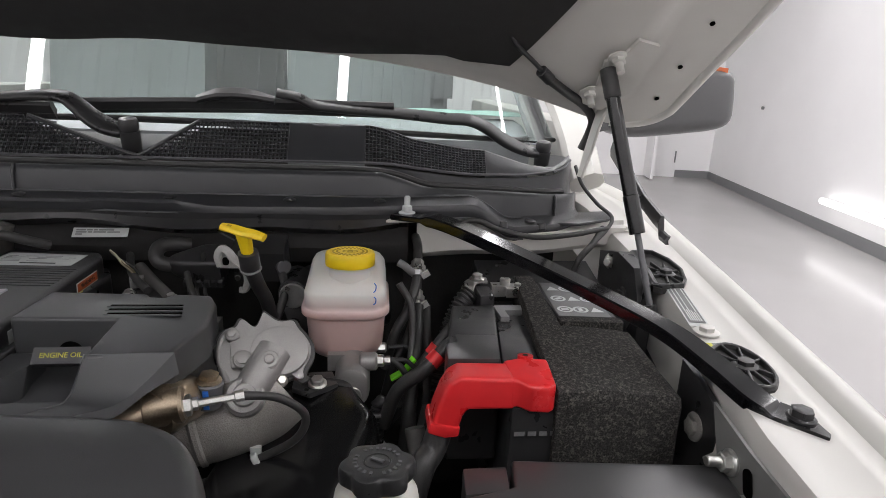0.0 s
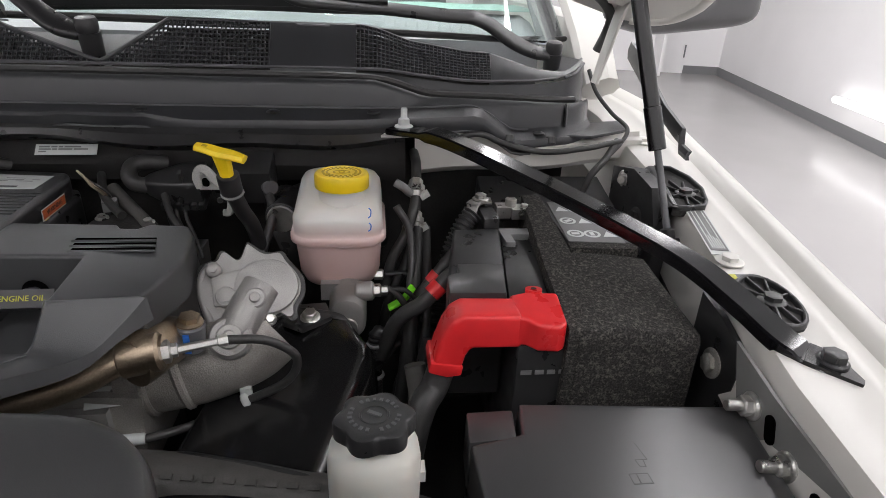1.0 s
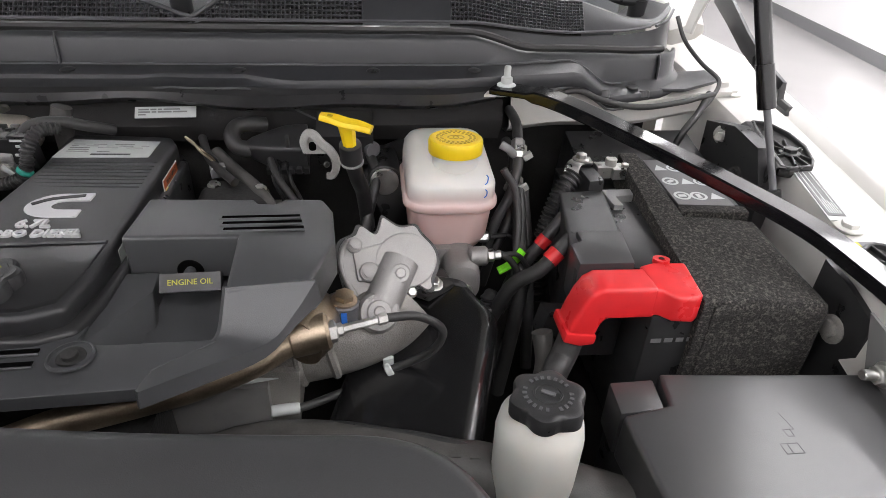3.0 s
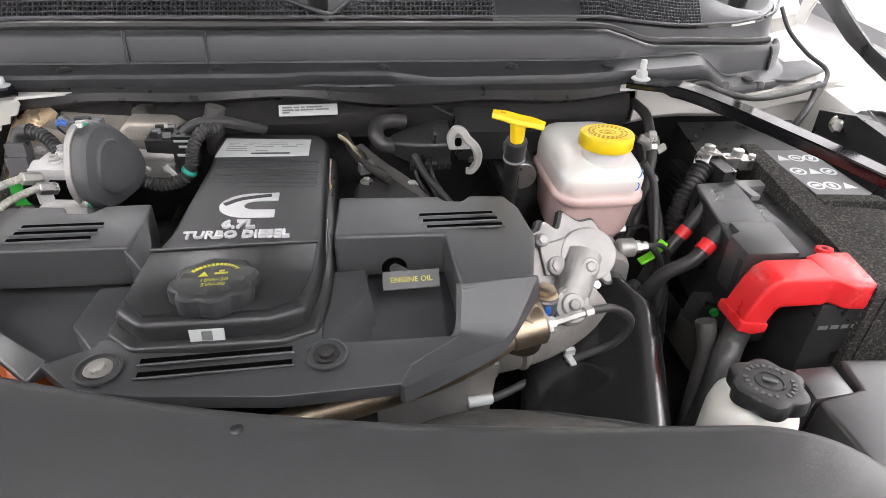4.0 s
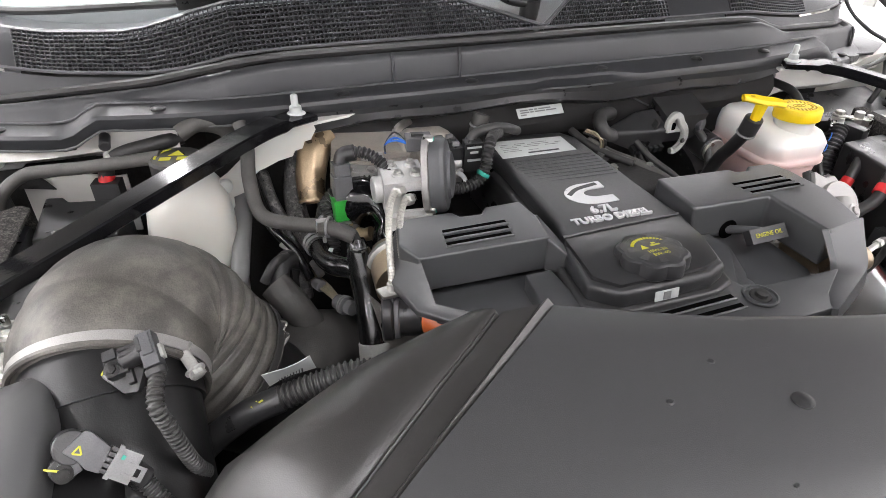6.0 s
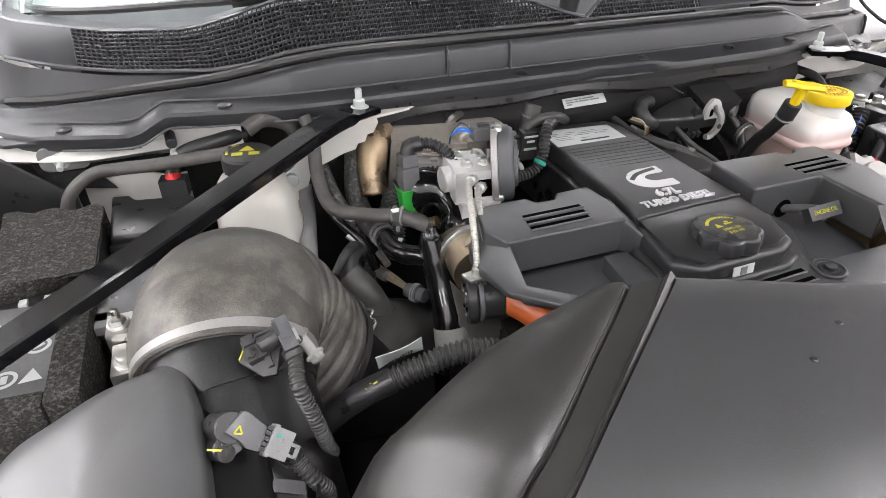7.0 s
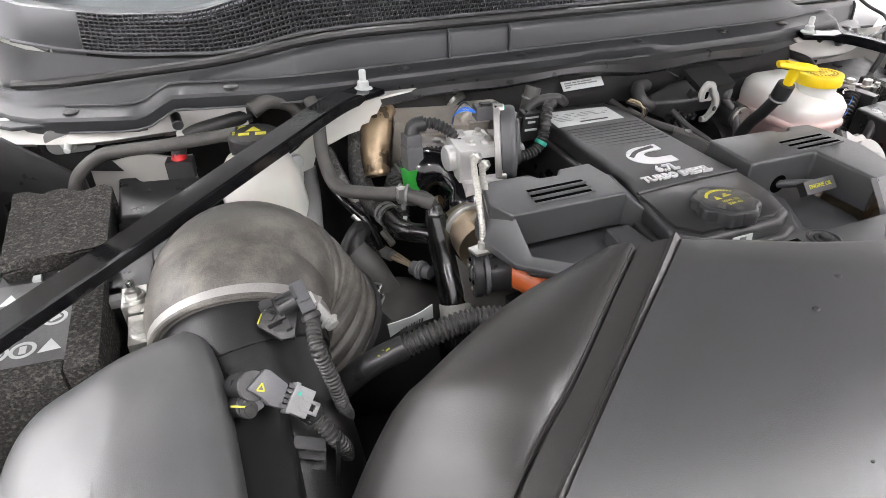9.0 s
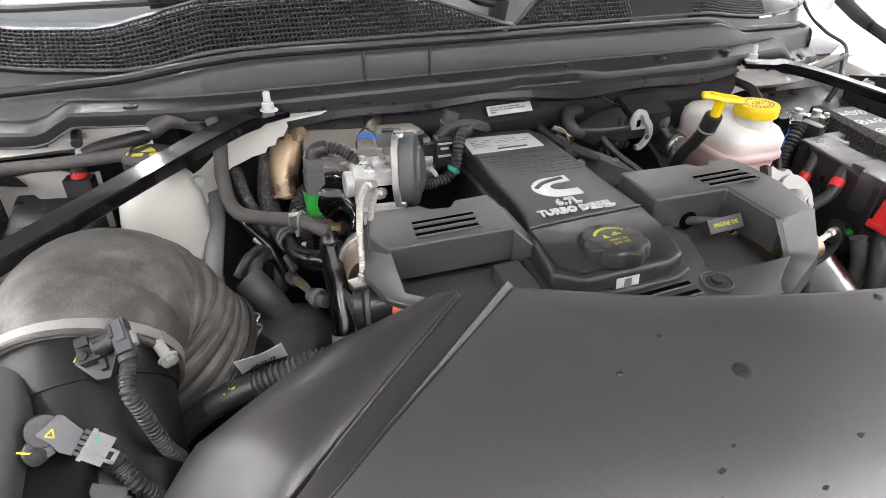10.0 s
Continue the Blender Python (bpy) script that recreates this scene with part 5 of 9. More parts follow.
def oil_dipstick():
    c = thing("oil_dipstick", (0.065, -0.345, 1.18), "grey dipstick handle marked in yellow", "dipstick")
    m = pose(0.069, -0.362, 1.212, -42, 0, 2)
    bm = B()
    rbox(bm, (0, 0, 0), (0.056, 0.011, 0.018), 0.0052, seg=4)
    bmesh.ops.transform(bm, matrix=m, verts=bm.verts)
    part("handle", bm, ROCKER, c)
    part("lettering", letters("ENGINE OIL", 0.0078, m @ pose(0, -0.0058, 0, 90, 0, 0), 0.0003), YELLOWPRINT, c)
    bm = B()
    tube(bm, [(0.066, -0.357, 1.214), (0.060, -0.338, 1.206), (0.055, -0.318, 1.196)], 0.0055, 10, 4)
    part("stem", bm, GREYMID, c)


oil_dipstick()


def engine_block():
    e = thing("engine_block", (-0.1, -0.25, 0.64), "grimy dark diesel engine block under the covers", "engine")
    bm = B()
    rbox(bm, (-0.10, -0.21, 0.87), (0.26, 0.56, 0.46), 0.02)
    part("block", bm, DEEP, e)
    for i in range(6):
        bm = B()
        y = 0.0 - i * 0.085
        cyl(bm, (-0.25, y, 1.06), (-0.33, y, 1.05), 0.022, 14)
        rbox(bm, (-0.235, y, 1.075), (0.05, 0.06, 0.05), 0.008)
        part("port", bm, DEEP, e)
    bm = B()
    rbox(bm, (0.08, -0.18, 1.02), (0.10, 0.42, 0.15), 0.02)
    part("intake_manifold", bm, ALU, e, "dull cast intake manifold")
    for i in range(6):
        bm = B()
        p = V(0.05, -0.02 - i * 0.05, 1.12)
        tube(bm, [p, p + V(0.03, -0.01, 0.02), p + V(0.05, -0.03, -0.02)], 0.004, 8, 4)
        part("fuel_pipe", bm, STEEL, e)


engine_block()


def throttle_housing():
    """Cast actuator housing beside the cover, its face turned up and forward."""
    t = thing("throttle_actuator", (0.26, -0.29, 1.08), "bare cast aluminium actuator housing with bolts", "actuator")
    n = V(0.10, -0.74, 0.66).normalized()
    m = along((0.279, -0.288, 1.180), V(0.279, -0.288, 1.180) + n)
    ax = m.to_3x3()
    # local axes of the face: right and up as they look from the front
    r = V(1, 0.135, 0).normalized()
    u = n.cross(r)
    def L(x, y, z):
        return V(0.279, -0.288, 1.180) + r * x + u * y + n * z
    def plate(outline, z0, z1, bev):
        tmp = B()
        lo, hi = [tmp.verts.new(L(x, y, z0)) for x, y in outline], [tmp.verts.new(L(x, y, z1)) for x, y in outline]
        k = len(lo)
        for i in range(k):
            tmp.faces.new((lo[i], lo[(i + 1) % k], hi[(i + 1) % k], hi[i]))
        tmp.faces.new(lo[::-1])
        tmp.faces.new(hi)
        bmesh.ops.recalc_face_normals(tmp, faces=tmp.faces)
        bevelled(tmp, 0, bev, 2)
        bmesh.ops.triangulate(tmp, faces=[f for f in tmp.faces if len(f.verts) > 4])
        return tmp
    K = 0.000228
    def C(pts):
        return [((x - 375) * K, (320 - y) * K) for x, y in pts]
    teeth = C([(66, 230), (84, 190), (128, 174), (152, 164), (166, 132), (188, 126), (235, 172), (260, 162), (285, 98), (300, 94), (368, 152), (436, 142), (458, 165), (470, 192), (518, 252), (538, 312), (524, 372), (490, 422), (496, 464), (462, 474), (430, 442), (380, 470), (300, 480), (200, 480), (112, 478), (74, 370)])
    ring = [V(x, y, 0) for x, y in teeth]
    ring = spline(ring + [ring[0]], 4)[:-1]
    for _ in range(3):
        ring = [(ring[i - 1] + ring[i] * 2 + ring[(i + 1) % len(ring)]) / 4 for i in range(len(ring))]
    teeth = [(q.x, q.y) for q in ring]
    cx, cy = -0.016, 0.002
    part("gasket", plate([(cx + (x - cx) * 1.10, cy + (y - cy) * 1.10) for x, y in teeth], -0.018, -0.006, 0.003), RUBBER, t)
    part("flange", plate(teeth, -0.010, 0.001, 0.0025), ALU, t)
    part("dome", plate(C([(375 + 152 * math.cos(2 * math.pi * k / 32), 320 - 138 * math.sin(2 * math.pi * k / 32)) for k in range(32)]), 0.0, 0.011, 0.004), ALU, t)
    part("side_plate", plate(C([(120, 250), (300, 215), (330, 300), (250, 400), (130, 400)]), 0.0, 0.009, 0.003), ALU, t)
    bm = B()
    a, b = C([(350, 320), (205, 562)])
    path = [L(*a, 0.008), L((a[0] + b[0]) / 2, (a[1] + b[1]) / 2, 0.012), L(*b, 0.008)]
    tube(bm, path, 0.0205, 26, 5)
    part("barrel", bm, ALU, t)
    bm = B()
    cyl(bm, L(*b, -0.004), L(*b, 0.027), 0.0225, 30, 0.003)
    cyl(bm, L(*b, 0.026), L(*b, 0.031), 0.0135, 24, 0.002)
    cyl(bm, L(*b, 0.030), L(*b, 0.035), 0.0065, 16, 0.002)
    part("end_boss", bm, ALU, t)
    bm = B()
    c = C([(325, 392)])[0]
    cyl(bm, L(*c, 0.008), L(*c, 0.031), 0.0115, 22, 0.002)
    cyl(bm, L(*c, 0.030), L(*c, 0.034), 0.0060, 16, 0.0015)
    part("small_boss", bm, ALU, t)
    bm = B()
    for q, rad in ((C([(133, 222)])[0], 0.0055), (C([(188, 360)])[0], 0.0075)):
        cyl(bm, L(*q, 0.0), L(*q, 0.014), rad * 1.5, 16, 0.0015)
        hexbolt(bm, L(*q, 0.013), n, rad, 0.005, 1.2)
    part("bolt_boss", bm, ALU, t)
    for p0, p1 in (((250, 360), (205, 480)), ((230, 470), (160, 500))):
        bm = B()
        q0, q1 = C([p0, p1])
        strap(bm, [L(*q0, 0.018), L(*q1, 0.020)], 0.004, 0.016, up=n, n=2, bev=0.0015)
        part("web", bm, ALU, t)
    bm = B()
    tube(bm, [L(*q, z) for q, z in zip(C([(112, 190), (78, 230), (66, 300), (76, 365), (110, 470)]), (0.0, -0.002, -0.004, -0.004, 0.0))], 0.0045, 10, 4)
    part("lip", bm, ALU, t)
    bm = B()
    hexbolt(bm, L(*C([(385, 480)])[0], 0.0), n, 0.0055, 0.012, 1.2)
    part("bolt", bm, STEEL, t)
    # cast outlet below
    bm = B()
    tube(bm, [(0.272, -0.285, 1.130), (0.252, -0.300, 1.116), (0.22, -0.315, 1.108), (0.18, -0.325, 1.102), (0.13, -0.330, 1.097)], lambda s: 0.050 - 0.006 * s, 24, 6)
    part("outlet", bm, CAST, t, "rough cast outlet elbow")
    for q0, q1, rr in (((0.190, -0.323, 1.104), (0.180, -0.326, 1.102), 0.049), ((0.160, -0.329, 1.100), (0.152, -0.330, 1.099), 0.048)):
        bm = B()
        cyl(bm, q0, q1, rr, 30, 0.003)
        part("collar", bm, CAST, t)
    bm = B()
    rbox(bm, (0.085, -0.330, 1.070), (0.15, 0.10, 0.08), 0.022, (0, 4, 0), 5)
    part("chamber", bm, CAST, t, "dull cast intake chamber")
    for x in (0.045, 0.09, 0.118):
        bm = B()
        rbox(bm, (x, -0.3805, 1.065), (0.006, 0.008, 0.05), 0.002)
        part("rib", bm, CAST, t)
    bm = B()
    rbox(bm, (0.126, -0.3735, 1.1035), (0.040, 0.001, 0.022), 0.0004, (-53, 0, 10))
    cs = part("code_sticker", bm, LABEL, t, "white code sticker")
    for dx, dz, w, h in ((0.011, 0.0, 0.014, 0.014), (-0.009, -0.001, 0.016, 0.004)):
        bm = B()
        rbox(bm, (0.126 + dx, -0.3739 + dx * 0.12, 1.1041 + dz), (w, 0.001, h), 0.0002, (-53, 0, 10))
        part("print", bm, LABELGREY, cs)
    bm = B()
    cyl(bm, (0.2095, -0.355, 1.148), (0.2125, -0.355, 1.178), 0.0155, 22, 0.002)
    part("sensor_body", bm, GREYMID, t)
    bm = B()
    hexbolt(bm, (0.2125, -0.355, 1.178), (0.003, 0, 0.03), 0.0105, 0.010, 1.3)
    part("sensor_cap", bm, BRONZE, t)
    bm = B()
    rbox(bm, (0.2125, -0.3709, 1.163), (0.006, 0.001, 0.022), 0.0003)
    part("tape", bm, BLUE, t, "blue tape mark")


throttle_housing()


def exhaust_pipe():
    p = thing("exhaust_sensor_pipe", (0.1, -0.40, 1.05), "heat-tinted steel pipe with a screwed-in sensor", "pipe")
    bm = B()
    tube(bm, [(0.172, -0.390, 1.168), (0.145, -0.399, 1.163), (0.114, -0.413, 1.152), (0.064, -0.428, 1.142), (0.0, -0.440, 1.133), (-0.06, -0.450, 1.124), (-0.15, -0.47, 1.10)], 0.0138, 20)
    part("pipe", bm, BRONZE, p)
    bm = B()
    cyl(bm, (0.148, -0.394, 1.164), (0.186, -0.389, 1.169), 0.0188, 26, 0.003)
    part("bung", bm, BRONZE, p)
    bm = B()
    tube(bm, [(0.156, -0.394, 1.160), (0.165, -0.378, 1.160), (0.168, -0.350, 1.152), (0.165, -0.315, 1.13)], 0.027, 24)
    part("bend", bm, BRONZE, p)
    bm = B()
    m = along((0.182, -0.389, 1.166), (0.24, -0.372, 1.168))
    lathe(bm, [(0.0115, 0), (0.0115, 0.009), (0.009, 0.0105), (0.007, 0.011), (0.007, 0.016), (0.0045, 0.017), (0.004, 0.052), (0.006, 0.053), (0.006, 0.062)], m, 6)
    part("sensor", bm, STEEL, p)
    bm = B()
    tube(bm, [(0.238, -0.372, 1.168), (0.275, -0.356, 1.155), (0.302, -0.348, 1.128), (0.290, -0.345, 1.095), (0.243, -0.340, 1.065), (0.187, -0.352, 1.045), (0.130, -0.375, 1.048), (0.06, -0.36, 1.05), (0.0, -0.33, 1.06)], 0.0048, 10, 8)
    part("cable", bm, RUBBER, p)
    bm = B()
    cyl(bm, (0.115, -0.378, 1.050), (0.145, -0.372, 1.0475), 0.0065, 10)
    part("sleeve", bm, LABEL, p, "white cable sleeve")
    bm = B()
    cyl(bm, (0.240, -0.341, 1.064), (0.247, -0.339, 1.067), 0.0095, 10)
    rbox(bm, (0.243, -0.335, 1.073), (0.012, 0.006, 0.014), 0.001)
    part("clip", bm, LABEL, p, "white plastic cable clip")
    p.location += V(0.014, -0.010, 0.007)


exhaust_pipe()

# gloss black air pipe below
ch = thing("air_housing", (0.30, -0.35, 0.85), "gloss black charge-air pipe low beside the engine", "air pipe")
A0, A1 = V(0.332, -0.205, 1.045), V(0.252, -0.48, 0.985)
bm = B()
rings = []
for i in range(15):
    f = i / 14
    p = A0.lerp(A1, f)
    w = 0.086 * (1 - 0.55 * max(0.0, 0.15 - f) / 0.15)
    ax = (A1 - A0).normalized()
    s = ax.cross(V(0, 0, 1)).normalized()
    u = s.cross(ax)
    rings.append([p + s * (w * math.copysign(abs(math.cos(2 * math.pi * k / 40)) ** 0.38, math.cos(2 * math.pi * k / 40))) + u * (0.062 * math.copysign(abs(math.sin(2 * math.pi * k / 40)) ** 0.38, math.sin(2 * math.pi * k / 40))) for k in range(40)])
loft(bm, rings)
part("shell", bm, AIRPIPE, ch, sharp=60)
for f in (0.02, 0.78):
    i = int(f * 14)
    bm = B()
    strap(bm, [A0.lerp(A1, f) + (q - A0.lerp(A1, i / 14)) * 1.02 for q in rings[i]] + [A0.lerp(A1, f) + (rings[i][0] - A0.lerp(A1, i / 14)) * 1.02], 0.006, 0.010, up=(0, -0.9, -0.3), n=1, bev=0.002)
    part("seam_bead", bm, BLACK, ch)
bm = B()
prism(bm, [(0.285, -0.205), (0.335, -0.200), (0.345, -0.235), (0.310, -0.262), (0.285, -0.245)], 1.100, 1.108, 0.002)
part("bracket", bm, BLACK, ch)
bm = B()
hexbolt(bm, (0.318, -0.238, 1.108), (0, -0.2, 0.9), 0.009, 0.011, 1.4)
part("bracket_bolt", bm, STEEL, ch)
for a, b, r in (((0.20, -0.42, 1.02), (0.235, -0.50, 0.98), 0.012), ((0.16, -0.44, 1.01), (0.175, -0.53, 0.97), 0.006)):
    bm = B()
    cyl(bm, a, b, r, 12)
    part("pipe_stub", bm, BLACK if r > 0.01 else STEEL, ch)


def yellow_dipstick():
    d = thing("transmission_dipstick", (0.20, -0.10, 1.05), "yellow T-handled dipstick in a black tube", "dipstick")
    c = V(0.2155, -0.168, 1.299)
    e = V(0.030, -0.011, -0.0045)
    bm = B()
    strap(bm, [c - e, c - e * 0.5 + V(0, 0, 0.001), c, c + e * 0.5 + V(0, 0, 0.001), c + e], lambda t: 0.0135 + 0.005 * math.sin(math.pi * t), 0.009, up=(0, -0.35, 1), n=4, bev=0.0035)
    part("handle", bm, YELLOW, d)
    bm = B()
    bars(bm, Matrix.Translation(c + V(0, -0.0016, 0.0052)) @ pose(0, 0, 0, 19, 8, -20), 0.046, 0.006, 1, 4, 0.6, 0.3)
    part("print", bm, OCHREPRINT, d)
    bm = B()
    strap(bm, [c + V(0, 0.001, -0.002), c + V(0.002, 0.006, -0.020), c + V(0.003, 0.010, -0.036)], lambda t: 0.020 - 0.005 * t, 0.013, up=(0, -1, 0), n=4, bev=0.004)
    part("stem", bm, YELLOW, d)
    bm = B()
    lathe(bm, [(0.0118, 0), (0.0135, 0.001), (0.0140, 0.004), (0.0140, 0.026), (0.0120, 0.028), (0.0118, 0.034)], along(c + V(0.003, 0.010, -0.030), c + V(0.0045, 0.020, -0.062)), 20)
    part("collar", bm, BLACK, d)
    bm = B()
    lathe(bm, [(0.0140, 0), (0.0148, 0.0006), (0.0148, 0.0018), (0.0140, 0.0024)], along(c + V(0.0043, 0.0185, -0.057), c + V(0.0046, 0.020, -0.062)), 20)
    part("band", bm, GREYLIGHT, d)
    bm = B()
    tube(bm, [c + V(0.004, 0.018, -0.055), c + V(0.009, 0.043, -0.092), c + V(0.0155, 0.071, -0.130), c + V(0.020, 0.098, -0.20), c + V(0.022, 0.115, -0.29)], 0.0105, 14)
    part("tube", bm, BLACK, d)


yellow_dipstick()


def brake_reservoir():
    b = thing("brake_reservoir", (0.345, -0.105, 1.078), "milky brake-fluid reservoir half full of pink fluid", "reservoir")
    cx, cy = 0.347, -0.102
    bm = B()
    rings = []
    for w, d, r, z in ((0.060, 0.07, 0.022, 1.088), (0.085, 0.100, 0.034, 1.090), (0.104, 0.126, 0.04, 1.099), (0.112, 0.142, 0.036, 1.118), (0.116, 0.152, 0.032, 1.160), (0.117, 0.153, 0.030, 1.171), (0.126, 0.162, 0.034, 1.173), (0.130, 0.166, 0.034, 1.176), (0.130, 0.166, 0.034, 1.184), (0.126, 0.162, 0.034, 1.187),
                       (0.121, 0.158, 0.030, 1.189), (0.121, 0.158, 0.028, 1.195), (0.120, 0.159, 0.026, 1.212), (0.116, 0.155, 0.026, 1.224), (0.106, 0.144, 0.026, 1.234), (0.088, 0.124, 0.026, 1.239), (0.04, 0.06, 0.015, 1.241)):
        z -= 0.004 + 0.085 * (z - 1.088)
        rings.append([V(cx - 0.006 + x, cy + 0.016 + y, z + (0.006 * (y / 0.06) if z > 1.20 else 0)) for x, y in rounded(w, d, r, 6)])
    loft(bm, rings)
    part("bottle", bm, FLUIDBOTTLE, b, sharp=50)
    c = V(0.347, -0.122, 1.232)
    bm = B()
    cyl(bm, c + V(0, 0, -0.022), c + V(0, 0, 0.004), 0.031, 32, 0.002)
    part("neck", bm, FLUIDBOTTLE, b)
    bm = B()
    lathe(bm, [(0.030, 0), (0.0355, 0.001), (0.0365, 0.003), (0.0365, 0.017), (0.035, 0.0205), (0.031, 0.0218), (0.029, 0.0208), (0.010, 0.0208)], pose(*c, -3, 0, 0), 48)
    cap = part("cap", bm, YELLOW, b, "yellow screw cap")
    bm = B()
    m = pose(*c, -3, 0, 0)
    for rad, n in ((0.025, 26), (0.0195, 20)):
        for k in range(n):
            a = 2 * math.pi * k / n
            rbox(bm, m @ V(rad * math.cos(a), rad * math.sin(a), 0.0211), (0.0028, 0.0030, 0.0008), 0, (0, 0, math.degrees(a) - 90))
    strap(bm, [m @ V(0.011 * math.cos(2 * math.pi * k / 20), 0.007 * math.sin(2 * math.pi * k / 20), 0.0211) for k in range(21)], 0.0012, 0.0008, n=1, bev=0.0002)
    strap(bm, [m @ V(0.004 * math.cos(2 * math.pi * k / 12), 0.004 * math.sin(2 * math.pi * k / 12), 0.0211) for k in range(13)], 0.0012, 0.0008, n=1, bev=0.0002)
    part("print", bm, OCHREPRINT, cap)
    b.location += V(0.009, 0.008, 0.005)
    bm = B()
    for z, h in ((1.212, 0.014), (1.192, 0.012)):
        tube(bm, [(0.3830, -0.1668, z + h / 2), (0.3855, -0.1664, z + h / 4), (0.385, -0.1664, z - h / 4), (0.382, -0.1668, z - h / 2)], 0.0008, 6, 4)
    part("pen_mark", bm, BLUE, b)
    mc = thing("brake_master_cylinder", (0.352, -0.1, 1.03), "bare metal brake master cylinder below the reservoir", "master cylinder")
    bm = B()
    loft(bm, [[V(0.362 + x * k, y, 1.082 + z * k) for x, z in rounded(0.050, 0.066, 0.024, 6)] for y, k in ((-0.206, 0.70), (-0.204, 0.88), (-0.199, 0.97), (-0.192, 1.0), (-0.10, 1.0), (0.05, 1.0))])
    rbox(bm, (0.350, -0.105, 1.100), (0.05, 0.11, 0.025), 0.006)
    cyl(bm, (0.372, -0.180, 1.112), (0.398, -0.180, 1.113), 0.0135, 20, 0.003)
    part("body", bm, ALU, mc)
    bm = B()
    m = along((0.394, -0.180, 1.113), (0.420, -0.180, 1.114))
    lathe(bm, [(0.009, 0), (0.009, 0.012), (0.0065, 0.014), (0.0065, 0.022), (0.004, 0.023)], m, 6)
    part("nut", bm, STEEL, mc)
    bm = B()
    m = along((0.398, -0.115, 1.103), (0.42, -0.115, 1.103))
    lathe(bm, [(0.008, 0), (0.008, 0.012), (0.005, 0.014)], m, 6)
    part("nut", bm, STEEL, mc)
    bm = B()
    cyl(bm, (0.362, -0.2085, 1.072), (0.362, -0.204, 1.072), 0.014, 24, 0.001)
    part("end_plug", bm, STEEL, mc)
    bm = B()
    tube(bm, [(0.414, -0.180, 1.114), (0.442, -0.178, 1.110), (0.462, -0.172, 1.072), (0.455, -0.175, 1.02), (0.43, -0.19, 0.97), (0.42, -0.2, 0.9)], 0.0035, 8, 6)
    tube(bm, [(0.415, -0.115, 1.103), (0.445, -0.112, 1.102), (0.468, -0.12, 1.08), (0.46, -0.16, 1.02)], 0.0035, 8, 6)
    part("brake_line", bm, BLACK, mc)
    bm = B()
    strap(bm, [(0.418, -0.168, 1.078), (0.438, -0.166, 1.090), (0.452, -0.162, 1.108)], 0.014, 0.005, n=4, bev=0.001)
    part("clip", bm, LIME, mc, "bright lime green clip")
    # valve block with dark hoses beside the reservoir
    hv = thing("heater_hose_pair", (0.44, -0.02, 1.0), "two black hoses with bright clamps beside the reservoir", "hose")
    for dz in (0.0, -0.053):
        f0, f1 = V(0.4625, -0.030, 1.216 + dz), V(0.4610, -0.046, 1.200 + dz)
        bm = B()
        tube(bm, [(0.463, 0.05, 1.238 + dz), (0.464, 0.0, 1.235 + dz), f0, f1, (0.457, -0.062, 1.182 + dz), (0.444, -0.082, 1.150 + dz), (0.425, -0.095, 1.118 + dz), (0.41, -0.10, 1.06 + dz)], 0.0078, 12, 6)
        hh = part("hose", bm, RUBBER, hv)
        bm = B()
        lathe(bm, [(0.0085, -0.004), (0.0105, -0.002), (0.0105, 0.006), (0.0135, 0.0065), (0.0135, 0.0165), (0.0105, 0.018), (0.0095, 0.026)], along(f0, f1), 6)
        part("fitting", bm, STEEL, hh, "bright steel hex fitting")
        bm = B()
        rbox(bm, f1 + V(0.013, -0.004, 0.002), (0.014, 0.006, 0.010), 0.002, (0, -30, 10))
        part("tag", bm, GREYPALE, hh)


brake_reservoir()

# canister with a ribbed silver end beside the dipstick
bm = B()
cyl(bm, (0.262, -0.050, 1.165), (0.262, 0.02, 1.17), 0.024, 20)
cn = single("vacuum_valve", bm, BLACK, "small black valve with a silver face on the firewall", "valve")
bm = B()
cyl(bm, (0.262, -0.056, 1.165), (0.262, -0.050, 1.165), 0.021, 20)
part("face", bm, STEEL, cn)
bm = B()
tube(bm, [(0.40, 0.06, 1.14), (0.33, 0.04, 1.13), (0.25, 0.03, 1.10)], 0.07, 18)
single("brake_booster", bm, BLACK, "black brake booster against the firewall", "booster")


